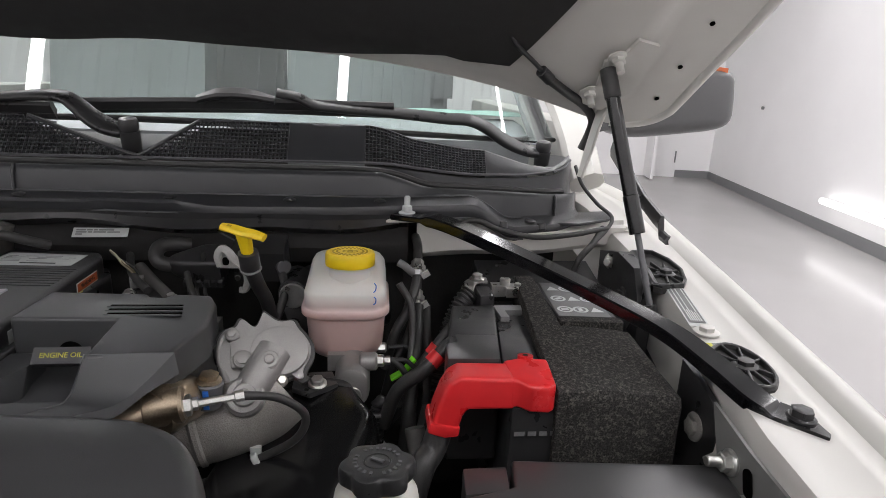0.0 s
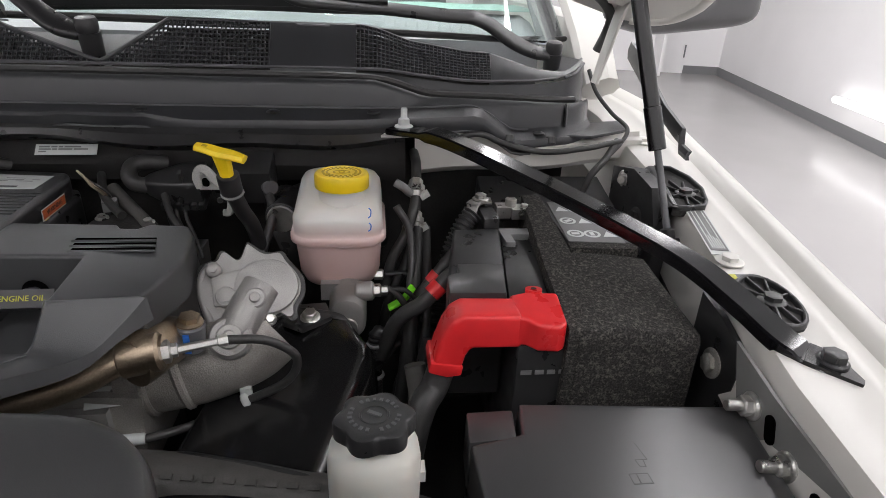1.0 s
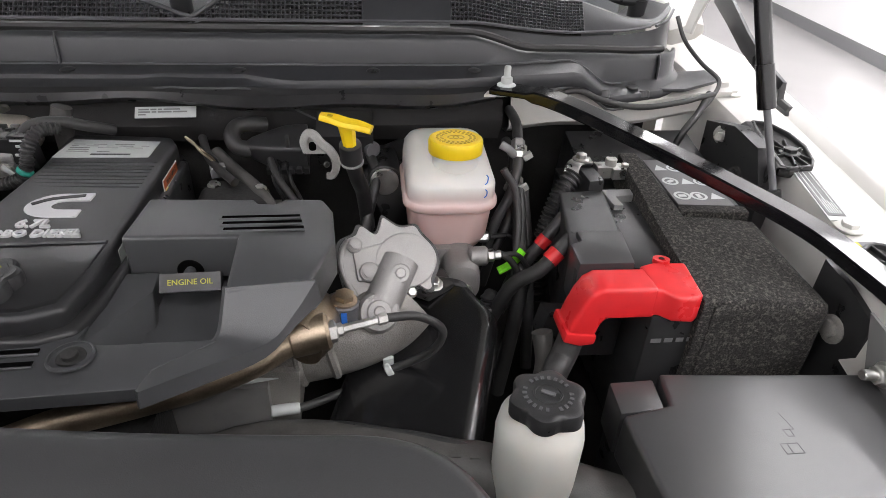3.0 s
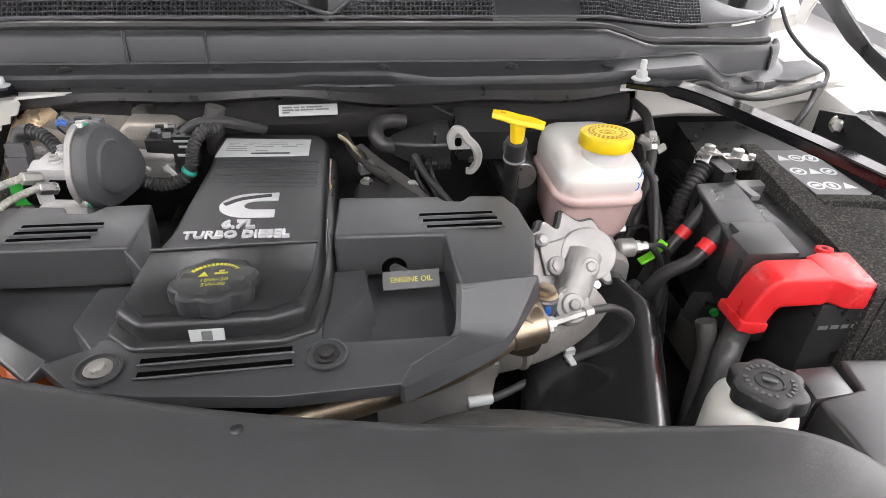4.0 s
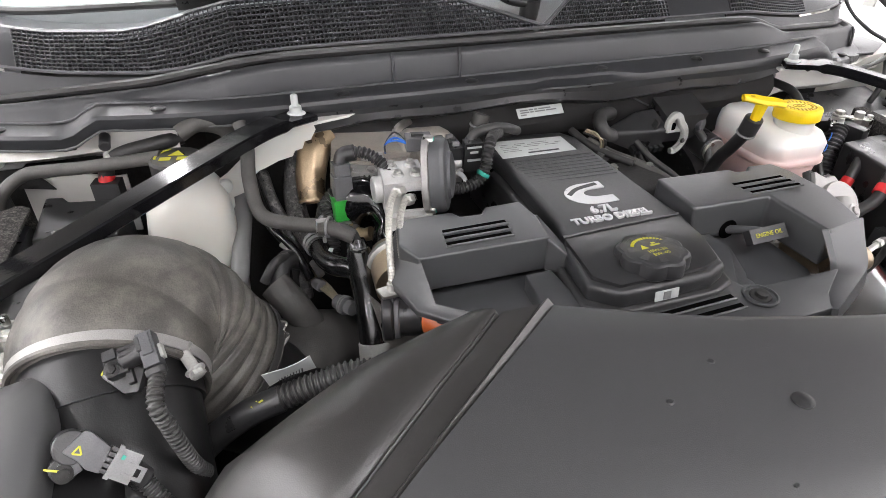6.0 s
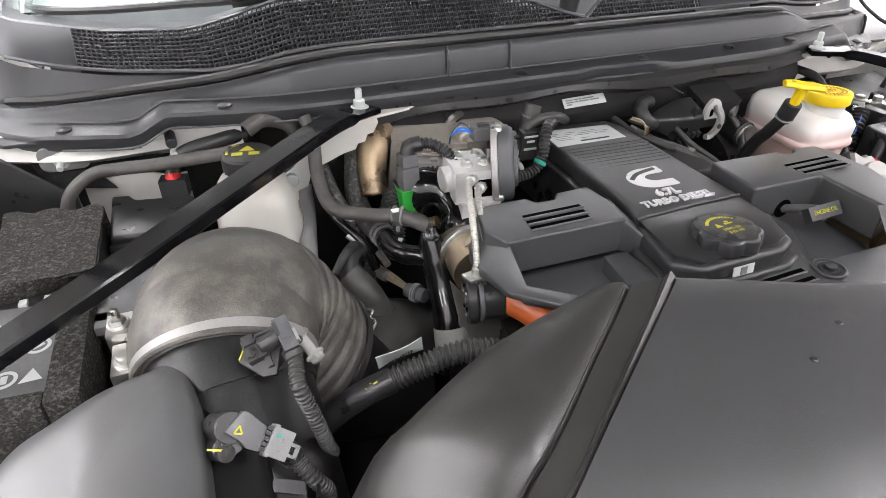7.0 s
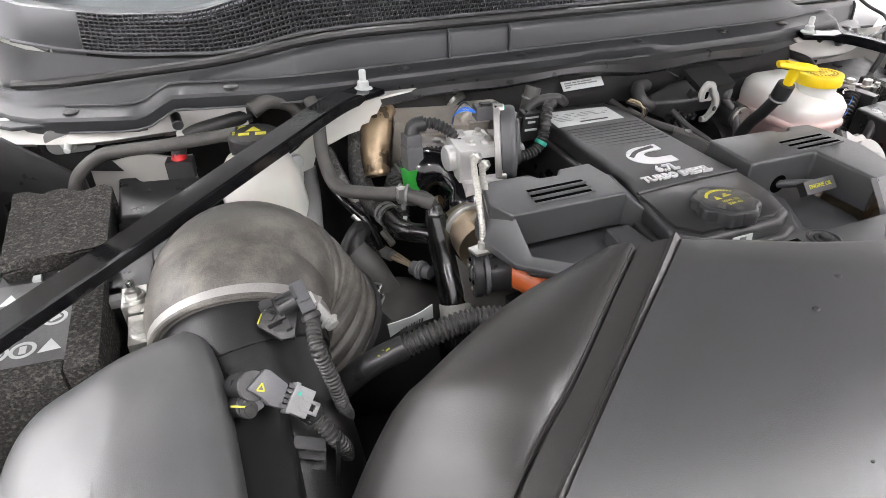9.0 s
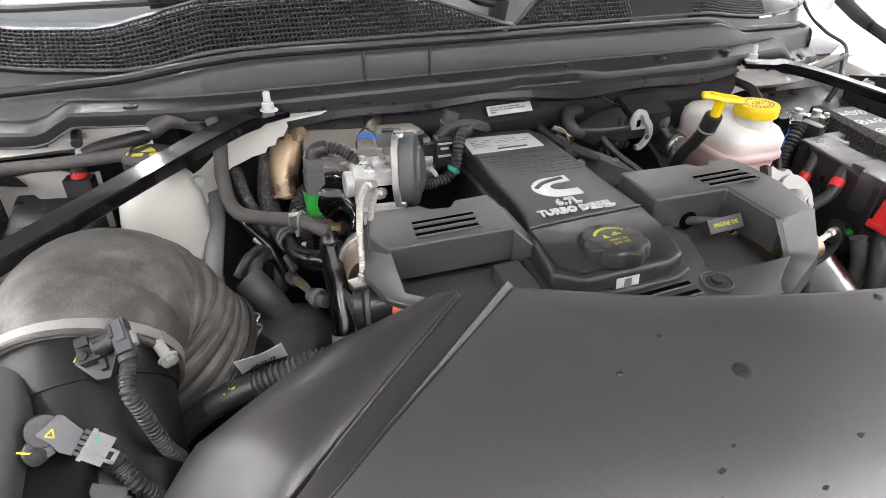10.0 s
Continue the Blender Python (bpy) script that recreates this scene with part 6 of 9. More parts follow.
def ecu_connector():
    e = thing("wiring_connector", (0.12, -0.03, 1.15), "black wiring connector with a white locking lever", "connector")
    bm = B()
    rings = []
    for x, w, h, y, z in ((0.064, 0.016, 0.018, -0.018, 1.206), (0.074, 0.026, 0.028, -0.020, 1.206), (0.100, 0.044, 0.042, -0.022, 1.205), (0.120, 0.054, 0.050, -0.022, 1.205), (0.134, 0.056, 0.052, -0.022, 1.205), (0.152, 0.056, 0.052, -0.022, 1.205)):
        rings.append([V(x, y + a * math.cos(0.35) - b * math.sin(0.35), z + a * math.sin(0.35) + b * math.cos(0.35)) for a, b in rounded(w, h, 0.007, 3)])
    loft(bm, rings)
    part("shell", bm, BLACK, e)
    bm = B()
    rbox(bm, (0.206, 0.000, 1.212), (0.082, 0.055, 0.056), 0.010, (20, 0, 0), 3)
    part("rear_shell", bm, BLACK, e)
    bm = B()
    cyl(bm, (0.247, -0.030, 1.205), (0.243, -0.022, 1.205), 0.012, 18)
    part("rear_cap", bm, GREYMID, e)
    bm = B()
    rbox(bm, (0.128, -0.047, 1.218), (0.004, 0.010, 0.040), 0.0015, (20, 0, 0))
    part("collar", bm, RUBBER, e)
    for i in range(6):
        bm = B()
        rbox(bm, (0.098 + i * 0.0105, -0.044, 1.184), (0.007, 0.014, 0.010), 0.002, (20, 0, 0))
        part("lug", bm, BLACK, e)
    bm = B()
    strap(bm, [(0.153, -0.053, 1.214), (0.1505, -0.055, 1.230), (0.157, -0.057, 1.2425), (0.166, -0.0575, 1.240), (0.174, -0.056, 1.228), (0.186, -0.053, 1.215), (0.1925, -0.050, 1.200), (0.192, -0.046, 1.184), (0.186, -0.041, 1.171), (0.178, -0.040, 1.170)], lambda t: 0.0095 + 0.003 * math.sin(math.pi * t), 0.010, up=(0, -1, 0.25), n=5, bev=0.002)
    lv = part("lever", bm, GREYPALE, e, "white locking lever")
    bm = B()
    prism(bm, [(0.152, 1.210), (0.180, 1.210), (0.183, 1.222), (0.172, 1.232), (0.158, 1.236), (0.151, 1.228)], 0.048, 0.053, 0.0015, 2, m=pose(0, 0, 0, 90, 0, 0))
    part("lever_plate", bm, GREYPALE, lv)
    # black plate painting the shade in the lever's slot
    bm = B()
    prism(bm, rounded(0.010, 0.013, 0.004, 4), -0.0005, 0.0005, 0, m=pose(0.162, -0.0537, 1.222, 90, 0, 0))
    part("lever_slot_shade", bm, VOID, lv)
    bm = B()
    cyl(bm, (0.180, -0.060, 1.198), (0.181, -0.064, 1.198), 0.0045, 14)
    part("lever_pin", bm, BLACK, lv)
    for k, x in enumerate((0.100, 0.112, 0.124)):
        bm = B()
        tube(bm, [(x, -0.040, 1.182), (x + 0.004, -0.052, 1.166), (x + 0.016, -0.070, 1.150), (x + 0.03, -0.09, 1.12)], 0.0028, 8, 5)
        part("wire", bm, BLACK, e)
    bm = B()
    tube(bm, [(0.070, -0.022, 1.205), (0.054, -0.026, 1.211), (0.046, -0.018, 1.222), (0.050, -0.004, 1.231), (0.066, 0.008, 1.232), (0.088, 0.02, 1.226)], 0.0115, 16, 6)
    part("elbow", bm, RUBBER, e, "grey fabric-wrapped elbow")
    for r, pts in ((0.010, [(0.02, -0.02, 1.20), (0.05, -0.05, 1.185), (0.09, -0.10, 1.175), (0.12, -0.15, 1.155), (0.13, -0.2, 1.13)]), (0.006, [(0.0, 0.0, 1.215), (0.02, -0.05, 1.20), (0.06, -0.10, 1.19)]),
                   (0.005, [(0.10, -0.045, 1.20), (0.115, -0.075, 1.18), (0.15, -0.12, 1.15), (0.17, -0.16, 1.10)]), (0.007, [(0.24, -0.02, 1.20), (0.25, -0.05, 1.17), (0.235, -0.09, 1.12), (0.22, -0.12, 1.05)])):
        bm = B()
        tube(bm, pts, r, 12, 6)
        part("loom", bm, HOSE if r > 0.009 else RUBBER, e)
    bm = B()
    rbox(bm, (0.030, -0.060, 1.190), (0.020, 0.012, 0.016), 0.002, (10, 0, 20))
    part("plug", bm, GREYLIGHT, e)


ecu_connector()


# ---- near side: battery, fuse box, reservoir ----
def ps_reservoir():
    p = thing("power_steering_reservoir", (0.402, -0.455, 0.95), "white power-steering bottle with a black lobed cap", "reservoir")
    bm = B()
    c = V(0.402, -0.452, 0)
    lathe(bm, [(0.030, 0.95), (0.044, 0.955), (0.048, 0.97), (0.049, 1.07), (0.046, 1.088), (0.036, 1.102), (0.026, 1.108), (0.024, 1.116)], Matrix.Translation(c), 36)
    part("bottle", bm, MILK, p)
    bm = B()
    rbox(bm, (0.446, -0.44, 1.035), (0.022, 0.018, 0.014), 0.004)
    part("lug", bm, MILK, p)
    m = pose(0.403, -0.458, 1.104, -4, 0, 8)
    bm = B()
    lathe(bm, [(0.030, 0.003, 0), (0.0365, 0.005, 0.8), (0.0385, 0.007), (0.0388, 0.021), (0.0375, 0.0248), (0.0345, 0.0265, 0.8), (0.030, 0.0268, 0.2), (0.0155, 0.0262, 0), (0.0150, 0.0275, 0), (0.0135, 0.0275, 0), (0.0130, 0.0262, 0), (0.004, 0.0262, 0)], m, 144, 6, 0.085, 1.5)
    cap = part("cap", bm, BLACK, p, "black lobed screw cap")
    bm = B()
    for k in range(22):
        a = 2 * math.pi * k / 22
        if k % 8:
            rbox(bm, m @ V(0.0245 * math.cos(a), 0.0245 * math.sin(a), 0.0272), (0.0032, 0.0045, 0.0012), 0.0002, (-4, 0, math.degrees(a) - 82))
    rbox(bm, m @ V(0, 0, 0.0280), (0.015, 0.0045, 0.002), 0.0008, (-4, 0, -30))
    part("print", bm, GREYMID, cap)
    p.scale = (0.87, 0.87, 0.87)
    p.location = (0.397, -0.4814, 1.004)


ps_reservoir()


def fuse_box():
    f = thing("fuse_box", (0.63, -0.5, 0.9), "charcoal fuse box with a moulded lid", "fuse box")
    bm = B()
    prism(bm, [(0.543, -0.398), (0.782, -0.412), (0.768, -0.56), (0.76, -0.66), (0.50, -0.66), (0.487, -0.446), (0.538, -0.440)], 1.03, [1.098, 1.094, 1.086, 1.08, 1.08, 1.09, 1.096], 0.005, 3)
    part("lid", bm, SATIN, f)
    bm = B()
    prism(bm, [(0.489, -0.400), (0.538, -0.399), (0.534, -0.440), (0.486, -0.444)], 1.03, 1.090, 0.003)
    part("side_lid", bm, SATIN, f)
    bm = B()
    prism(bm, [(0.492, -0.405), (0.778, -0.416), (0.755, -0.655), (0.505, -0.655)], 0.9, 1.05, 0.004)
    part("box", bm, BLACK, f)
    bm = B()
    def outline(pts, close=True):
        P = [V(0.630 + x, -0.468 + y, 1.0925 + 0.05 * y) for x, y in pts]
        if close:
            P.append(P[0])
        strap(bm, P, 0.0016, 0.0016, n=1, bev=0.0004)
    outline([(-0.020, 0.018), (0.014, 0.018), (0.020, -0.010), (-0.016, -0.010)])
    outline([(-0.014, -0.010), (-0.012, -0.018), (-0.006, -0.018), (-0.006, -0.010)], False)
    outline([(0.008, -0.010), (0.010, -0.018), (0.016, -0.018), (0.016, -0.010)], False)
    outline([(-0.004, -0.026), (0.014, -0.026), (0.015, -0.037), (-0.003, -0.037)])
    outline([(0.003, -0.026), (0.004, -0.037)], False)
    part("symbol", bm, BLACK, f)
    bm = B()
    for i in range(4):
        rbox(bm, (0.60 + i * 0.03, -0.405, 1.06), (0.014, 0.01, 0.03), 0.002)
    part("latch", bm, BLACK, f)
    f.location += V(0.002, -0.014, 0.010)


fuse_box()


def battery_label(parent, quad, z, seed):
    """Printed battery label with a row of plain round and three-cornered symbols."""
    bm = B()
    prism(bm, quad, z - 0.001, z, 0.0002, 1)
    lb = part("label_plate", bm, BATTLABEL, parent, "grey printed battery label")
    a, b, c, d = (Vector((*q, z + 0.0002)) for q in quad)
    bm = B()
    k = 0
    for i in range(3):
        for j in range(3):
            u, v = 0.2 + 0.3 * i, 0.18 + 0.31 * j
            p = a.lerp(b, u).lerp(d.lerp(c, u), v)
            bm = B()
            r = min((b - a).length * 0.13, (d - a).length * 0.13)
            if (i + j) % 3 == 2:
                prism(bm, [(p.x - r, p.y - r * 0.8), (p.x + r, p.y - r * 0.8), (p.x, p.y + r)], z - 0.0002, z + 0.0004, 0)
            else:
                ring = [p + V(r * math.cos(2 * math.pi * q / 20), r * math.sin(2 * math.pi * q / 20), 0) for q in range(21)]
                strap(bm, ring, r * 0.36, 0.0006, n=1, bev=0.0001)
                rbox(bm, p, (r * 1.1, r * 0.6, 0.0006), 0, (0, 0, 30 * k))
            k += 1
            part("symbol", bm, LABEL, lb)


def battery_near():
    b = thing("battery", (0.65, -0.18, 0.9), "black car battery half wrapped in dark felt", "battery", "batteries")
    bm = B()
    prism(bm, [(0.60, 0.0), (0.77, 0.0), (0.762, -0.36), (0.56, -0.36), (0.56, -0.02)], 0.92, 1.134, 0.006)
    part("case", bm, BLACK, b)
    bm = B()
    prism(bm, [(0.636, -0.015), (0.668, -0.012), (0.666, -0.19), (0.652, -0.372), (0.612, -0.370), (0.618, -0.24)], 1.0, [1.186, 1.184, 1.172, 1.160, 1.160, 1.170], 0.004)
    part("felt_strip", bm, FELT, b)
    bm = B()
    t = B()
    rows = []
    for i in range(13):
        u = i / 12
        row = []
        for j in range(11):
            v = j / 10
            y = -0.192 - 0.176 * v
            x0, x1 = 0.655 - 0.03 * v, 0.772 - 0.006 * v
            row.append(V(x0 + (x1 - x0) * u, y, 1.168 - 0.008 * v - 0.012 * u * u + 0.003 * noise.noise(V(u * 4, v * 4, 1))))
        for zz in (1.152, 1.142, 1.132, 1.115, 1.09, 1.06, 1.03):
            row.append(V(0.625 + 0.141 * u, -0.373 - 0.002 * noise.noise(V(u * 5, zz * 20, 3)), zz - 0.012 * u * u))
        rows.append(row)
    sheet(bm, rows, (0, 0.006, -0.006))
    part("felt_wrap", bm, FELT, b, "thick dark felt battery wrap")
    bm = B()
    prism(bm, [(0.765, -0.18), (0.785, -0.19), (0.778, -0.35), (0.758, -0.360)], 0.98, 1.112, 0.004)
    part("felt_side", bm, BLACK, b)
    battery_label(b, [(0.672, -0.165), (0.752, -0.172), (0.760, -0.02), (0.680, -0.014)], 1.172, 1)
    bm = B()
    prism(bm, [(0.668, -0.186), (0.764, -0.192), (0.766, -0.172), (0.668, -0.166)], 1.13, 1.172, 0.004)
    part("felt_edge", bm, FELT, b)
    bm = B()
    prism(bm, [(0.670, -0.012), (0.762, -0.012), (0.762, -0.168), (0.672, -0.166)], 1.10, 1.1705, 0.003)
    part("lid", bm, BLACK, b)
    # terminals
    bm = B()
    rbox(bm, (0.600, -0.050, 1.172), (0.022, 0.022, 0.018), 0.004)
    rbox(bm, (0.622, -0.055, 1.172), (0.020, 0.026, 0.016), 0.004)
    cyl(bm, (0.612, -0.050, 1.165), (0.612, -0.050, 1.192), 0.009, 16)
    hexbolt(bm, (0.632, -0.058, 1.178), (0, 0, 1), 0.006, 0.008)
    part("terminal", bm, STEEL, b, "bright battery terminal clamp")
    bm = B()
    strap(bm, [(0.545, -0.065, 1.168), (0.552, -0.055, 1.184), (0.566, -0.045, 1.186), (0.582, -0.045, 1.186)], 0.022, 0.004, n=4, bev=0.001)
    hexbolt(bm, (0.565, -0.045, 1.188), (0, 0, 1), 0.009, 0.010, 1.4)
    part("cable_lug", bm, STEEL, b)
    bm = B()
    prism(bm, [(0.560, -0.055), (0.584, -0.055), (0.586, -0.10), (0.562, -0.105)], 1.12, 1.180, 0.003)
    part("fuse_holder", bm, BLACK, b)
    bm = B()
    loom(bm, [(0.552, -0.065, 1.172), (0.536, -0.075, 1.155), (0.52, -0.085, 1.12), (0.505, -0.10, 1.06), (0.50, -0.12, 0.98)], 0.0165, 0.007)
    part("cable_loom", bm, RUBBER, b)
    # distribution cover: black stepped lid with a clear-worn patch
    bm = B()
    prism(bm, [(0.516, -0.108), (0.585, -0.104), (0.572, -0.20), (0.558, -0.300), (0.487, -0.298), (0.500, -0.20)], 1.02, [1.166, 1.166, 1.164, 1.158, 1.158, 1.164], 0.005, 3)
    part("cable_cover", bm, BLACK, b)
    bm = B()
    prism(bm, [(0.506, -0.224), (0.566, -0.228), (0.556, -0.302), (0.488, -0.300), (0.490, -0.255), (0.506, -0.248)], 1.10, 1.170, 0.004)
    part("cover_step", bm, SATIN, b)
    bm = B()
    prism(bm, [(0.584, -0.095), (0.632, -0.095), (0.628, -0.115), (0.600, -0.118), (0.602, -0.145), (0.588, -0.145)], 1.150, 1.162, 0.002)
    part("vent_plate", bm, GREYLIGHT, b)
    bm = B()
    prism(bm, [(0.586, -0.118), (0.632, -0.118), (0.612, -0.29), (0.562, -0.29)], 1.12, 1.154, 0.004)
    part("case_top", bm, BLACK, b)
    bm = B()
    bars(bm, pose(0.61, -0.3625, 1.10, 90, 0, 0), 0.09, 0.012, 1, 8, 0.5)
    part("print", bm, LABELGREY, b)
    for pts, q in (([(0.515, -0.150, 1.150), (0.500, -0.158, 1.135), (0.488, -0.163, 1.120), (0.470, -0.168, 1.098), (0.445, -0.170, 1.06), (0.43, -0.17, 1.0)], 0.009), ([(0.508, -0.215, 1.155), (0.496, -0.221, 1.148), (0.484, -0.228, 1.138), (0.462, -0.236, 1.118), (0.430, -0.225, 1.085), (0.41, -0.21, 1.02)], 0.010)):
        bm = B()
        tube(bm, pts, q, 14, 6)
        cb = part("cable", bm, RUBBER, b)
        bm = B()
        tube(bm, [Vector(pts[2]).lerp(Vector(pts[1]), 0.15), Vector(pts[2]).lerp(Vector(pts[3]), 0.45)], q * 1.16, 16, 4)
        part("cable_boot", bm, RED, cb, "red terminal boot")
    b.location += V(-0.003, 0.009, 0.001)
    return b


battery_near()


def red_cover():
    r = thing("terminal_cover", (0.54, -0.34, 1.06), "glossy red plastic positive-terminal cover", "terminal cover")
    bm = B()
    turn = pose(0, 0, 0, 90, 0, 0)
    prism(bm, [(0.461, 1.106), (0.466, 1.128), (0.474, 1.152), (0.482, 1.167), (0.494, 1.1745), (0.560, 1.1725), (0.562, 1.131), (0.505, 1.1315), (0.499, 1.122), (0.494, 1.101)], 0.306, 0.349, 0.006, 3, turn)
    part("spout", bm, RED, r, sharp=50)
    bm = B()
    prism(bm, [(0.553, -0.302), (0.571, -0.297), (0.611, -0.299), (0.607, -0.358), (0.599, -0.364), (0.576, -0.361), (0.564, -0.349), (0.553, -0.349)], 1.134, [1.1735, 1.1745, 1.1740, 1.170, 1.168, 1.168, 1.171, 1.172], 0.006, 3)
    part("cap", bm, RED, r)
    bm = B()
    prism(bm, [(0.457, 1.103), (0.4595, 1.116), (0.4965, 1.110), (0.495, 1.098), (0.478, 1.096)], 0.303, 0.352, 0.003, 2, turn)
    part("lip", bm, RED, r)
    bm = B()
    lathe(bm, [(0.010, -0.003), (0.010, 0.003)], pose(0.5845, -0.292, 1.172, -10, 0, 0), 16)
    part("tab", bm, RED, r)
    # dark plug painting the shade of the tab's hole
    bm = B()
    lathe(bm, [(0.0035, -0.0035), (0.0035, 0.0036)], pose(0.5845, -0.292, 1.172, -10, 0, 0), 10)
    part("tab_hole_shade", bm, DEEP, r)
    bm = B()
    tube(bm, [(0.477, -0.330, 1.105), (0.466, -0.340, 1.075), (0.452, -0.356, 1.06), (0.44, -0.37, 1.02), (0.43, -0.38, 0.95), (0.43, -0.38, 0.88)], 0.016, 12)
    part("cable", bm, RUBBER, r)


red_cover()

# control module behind the battery, and the white inner panel
bm = B()
rbox(bm, (0.69, 0.075, 1.09), (0.22, 0.10, 0.16), 0.006, (12, 0, 0))
cm = single("control_module", bm, BLACK, "black control module box behind the battery", "module")
bm = B()
bars(bm, pose(0.70, 0.018, 1.13, 100, 0, 0), 0.05, 0.02, 2, 5, 0.5)
part("print", bm, GREYMID, cm)
for i in range(6):
    bm = B()
    rbox(bm, (0.565, 0.03, 1.13 - i * 0.012), (0.02, 0.05, 0.005), 0.001)
    part("vent_fin", bm, BLACK, cm)


def inner_panel(side):
    bm = B()
    rows = []
    low = 1.195 if side > 0 else 1.228
    for i in range(24):
        u = i / 23
        x = XC + side * (0.535 + 0.42 * u)
        w = 0.012 * math.sin(u * 9)
        top = lip_z(x) - 0.006
        rows.append([V(x, 0.060 + 0.09 * u, top), V(x, 0.056 + 0.09 * u, top - 0.008), V(x, 0.046 + 0.08 * u + w, min(top - 0.012, 1.240)), V(x, 0.050 + 0.08 * u + w, low + 0.012), V(x, 0.066 + 0.08 * u + w, low), V(x, 0.09 + 0.10 * u, low - 0.006)])
    sheet(bm, rows, (0, 0.006, 0))
    single("inner_panel", bm, PAINT, "off-white painted inner body panel under the cowl", "body panel", "inner panels", "structure")
    if side < 0:
        bm = B()
        rows = [[V(-0.835 + 0.016 * i, 0.118 - 0.03 * i / 9, z) for z in (1.196 - 0.004 * math.sin(i), 1.17, 1.14, 1.10)] for i in range(10)]
        sheet(bm, rows, (0, 0.005, 0))
        single("lower_panel", bm, PAINT, "off-white painted body panel behind the fuse block", "body panel", "inner panels", "structure")
    # hinge-side bracket, black, with a bright stud
    b = thing("fender_bracket", (XC + side * 0.86, -0.02, 1.0), "black folded bracket bolted beside the fender", "bracket", "fender brackets")
    bm = B()
    x = XC + side * 0.90
    loft(bm, [[V(x + dx, y, z) for y, z in ((0.06, 1.215), (-0.02, 1.235), (-0.09, 1.228), (-0.13, 1.16), (-0.12, 1.0), (0.05, 1.0))] for dx in (0, -side * 0.022)])
    bevelled(bm, 0, 0.008, 3)
    part("plate", bm, BLACK, b)
    bm = B()
    hexbolt(bm, (x - side * 0.023, -0.06, 1.17), (-side, -0.1, 0.1), 0.010, 0.010, 1.5)
    part("bolt", bm, DEEP, b)
    bm = B()
    p = V(XC + side * 0.885, 0.012, 1.208)
    hexbolt(bm, p, (-side * 0.8, -0.6, 0.1), 0.011, 0.014, 1.5)
    cyl(bm, p, p + V(-side * 0.018, -0.014, 0.002), 0.007, 12)
    part("stud", bm, STEEL, b)


inner_panel(1)
inner_panel(-1)

# two flat black pads against the inner panel
bm = B()
prism(bm, [(-0.799, 1.273), (-0.737, 1.265), (-0.740, 1.245), (-0.799, 1.251)], -0.095, -0.075, 0.004, 3, pose(0, 0, 0, 90, 0, 0))
pad = single("dark_pad", bm, LINER, "flat black pad against the inner panel", "insulation pad", "insulation pads")
bm = B()
prism(bm, [(-0.679, 1.276), (-0.621, 1.270), (-0.625, 1.233), (-0.681, 1.238)], -0.095, -0.075, 0.004, 3, pose(0, 0, 0, 90, 0, 0))
single("dark_pad", bm, LINER, "flat black pad against the inner panel", "insulation pad", "insulation pads")
bm = B()
cyl(bm, (-0.701, 0.075, 1.262), (-0.699, 0.046, 1.258), 0.0075, 14)
pc = single("panel_clip", bm, BLACK, "black clip with a pale stud in the inner panel", "clip")
bm = B()
cyl(bm, (-0.699, 0.050, 1.246), (-0.698, 0.036, 1.244), 0.0055, 14)
part("stud", bm, GREYPALE, pc)

# wiring along the white panel
wr = thing("cowl_wiring", (0.7, 0.08, 1.1), "black wiring loom clipped along the inner panel", "wiring")
bm = B()
tube(bm, [(0.52, 0.030, 1.262), (0.555, 0.038, 1.272), (0.580, 0.045, 1.268), (0.6105, 0.050, 1.254), (0.683, 0.060, 1.2376), (0.765, 0.080, 1.2393), (0.802, 0.090, 1.244), (0.832, 0.100, 1.246)], 0.0050, 10, 8)
part("loom", bm, RUBBER, wr)
bm = B()
tube(bm, [(0.805, 0.24, 1.345), (0.814, 0.21, 1.310), (0.8345, 0.17, 1.280), (0.8516, 0.13, 1.262), (0.832, 0.10, 1.244), (0.802, 0.075, 1.226), (0.772, 0.05, 1.208), (0.755, 0.05, 1.16)], 0.0038, 10, 8)
tube(bm, [(0.826, 0.104, 1.246), (0.796, 0.072, 1.222), (0.765, 0.048, 1.200), (0.748, 0.05, 1.15)], 0.0062, 10, 8)
part("cable", bm, RUBBER, wr)
for p in ((0.62, 0.062, 1.252), (0.70, 0.088, 1.243)):
    bm = B()
    cyl(bm, p, (p[0], p[1] + 0.005, p[2] + 0.012), 0.010, 12)
    part("clip", bm, BLACK, wr)

# washer hose up to the hood
bm = B()
tube(bm, [(0.80, 0.20, 1.385), (0.809, 0.19, 1.418), (0.805, 0.17, 1.445), (0.777, 0.14, 1.471), (0.725, 0.10, 1.496), (0.678, 0.07, 1.520)], 0.0085, 12, 8)
wh = single("washer_hose", bm, RUBBER, "black washer hose rising to the hood", "hose")
bm = B()
tube(bm, [(0.684, 0.074, 1.517), (0.655, 0.055, 1.54), (0.611, 0.03, 1.572), (0.60, 0.02, 1.60)], 0.004, 10, 6)
part("thin_tube", bm, BLACK, wh)
bm = B()
cyl(bm, (0.690, 0.078, 1.514), (0.668, 0.064, 1.529), 0.0105, 12)
part("joint", bm, BLACK, wh)


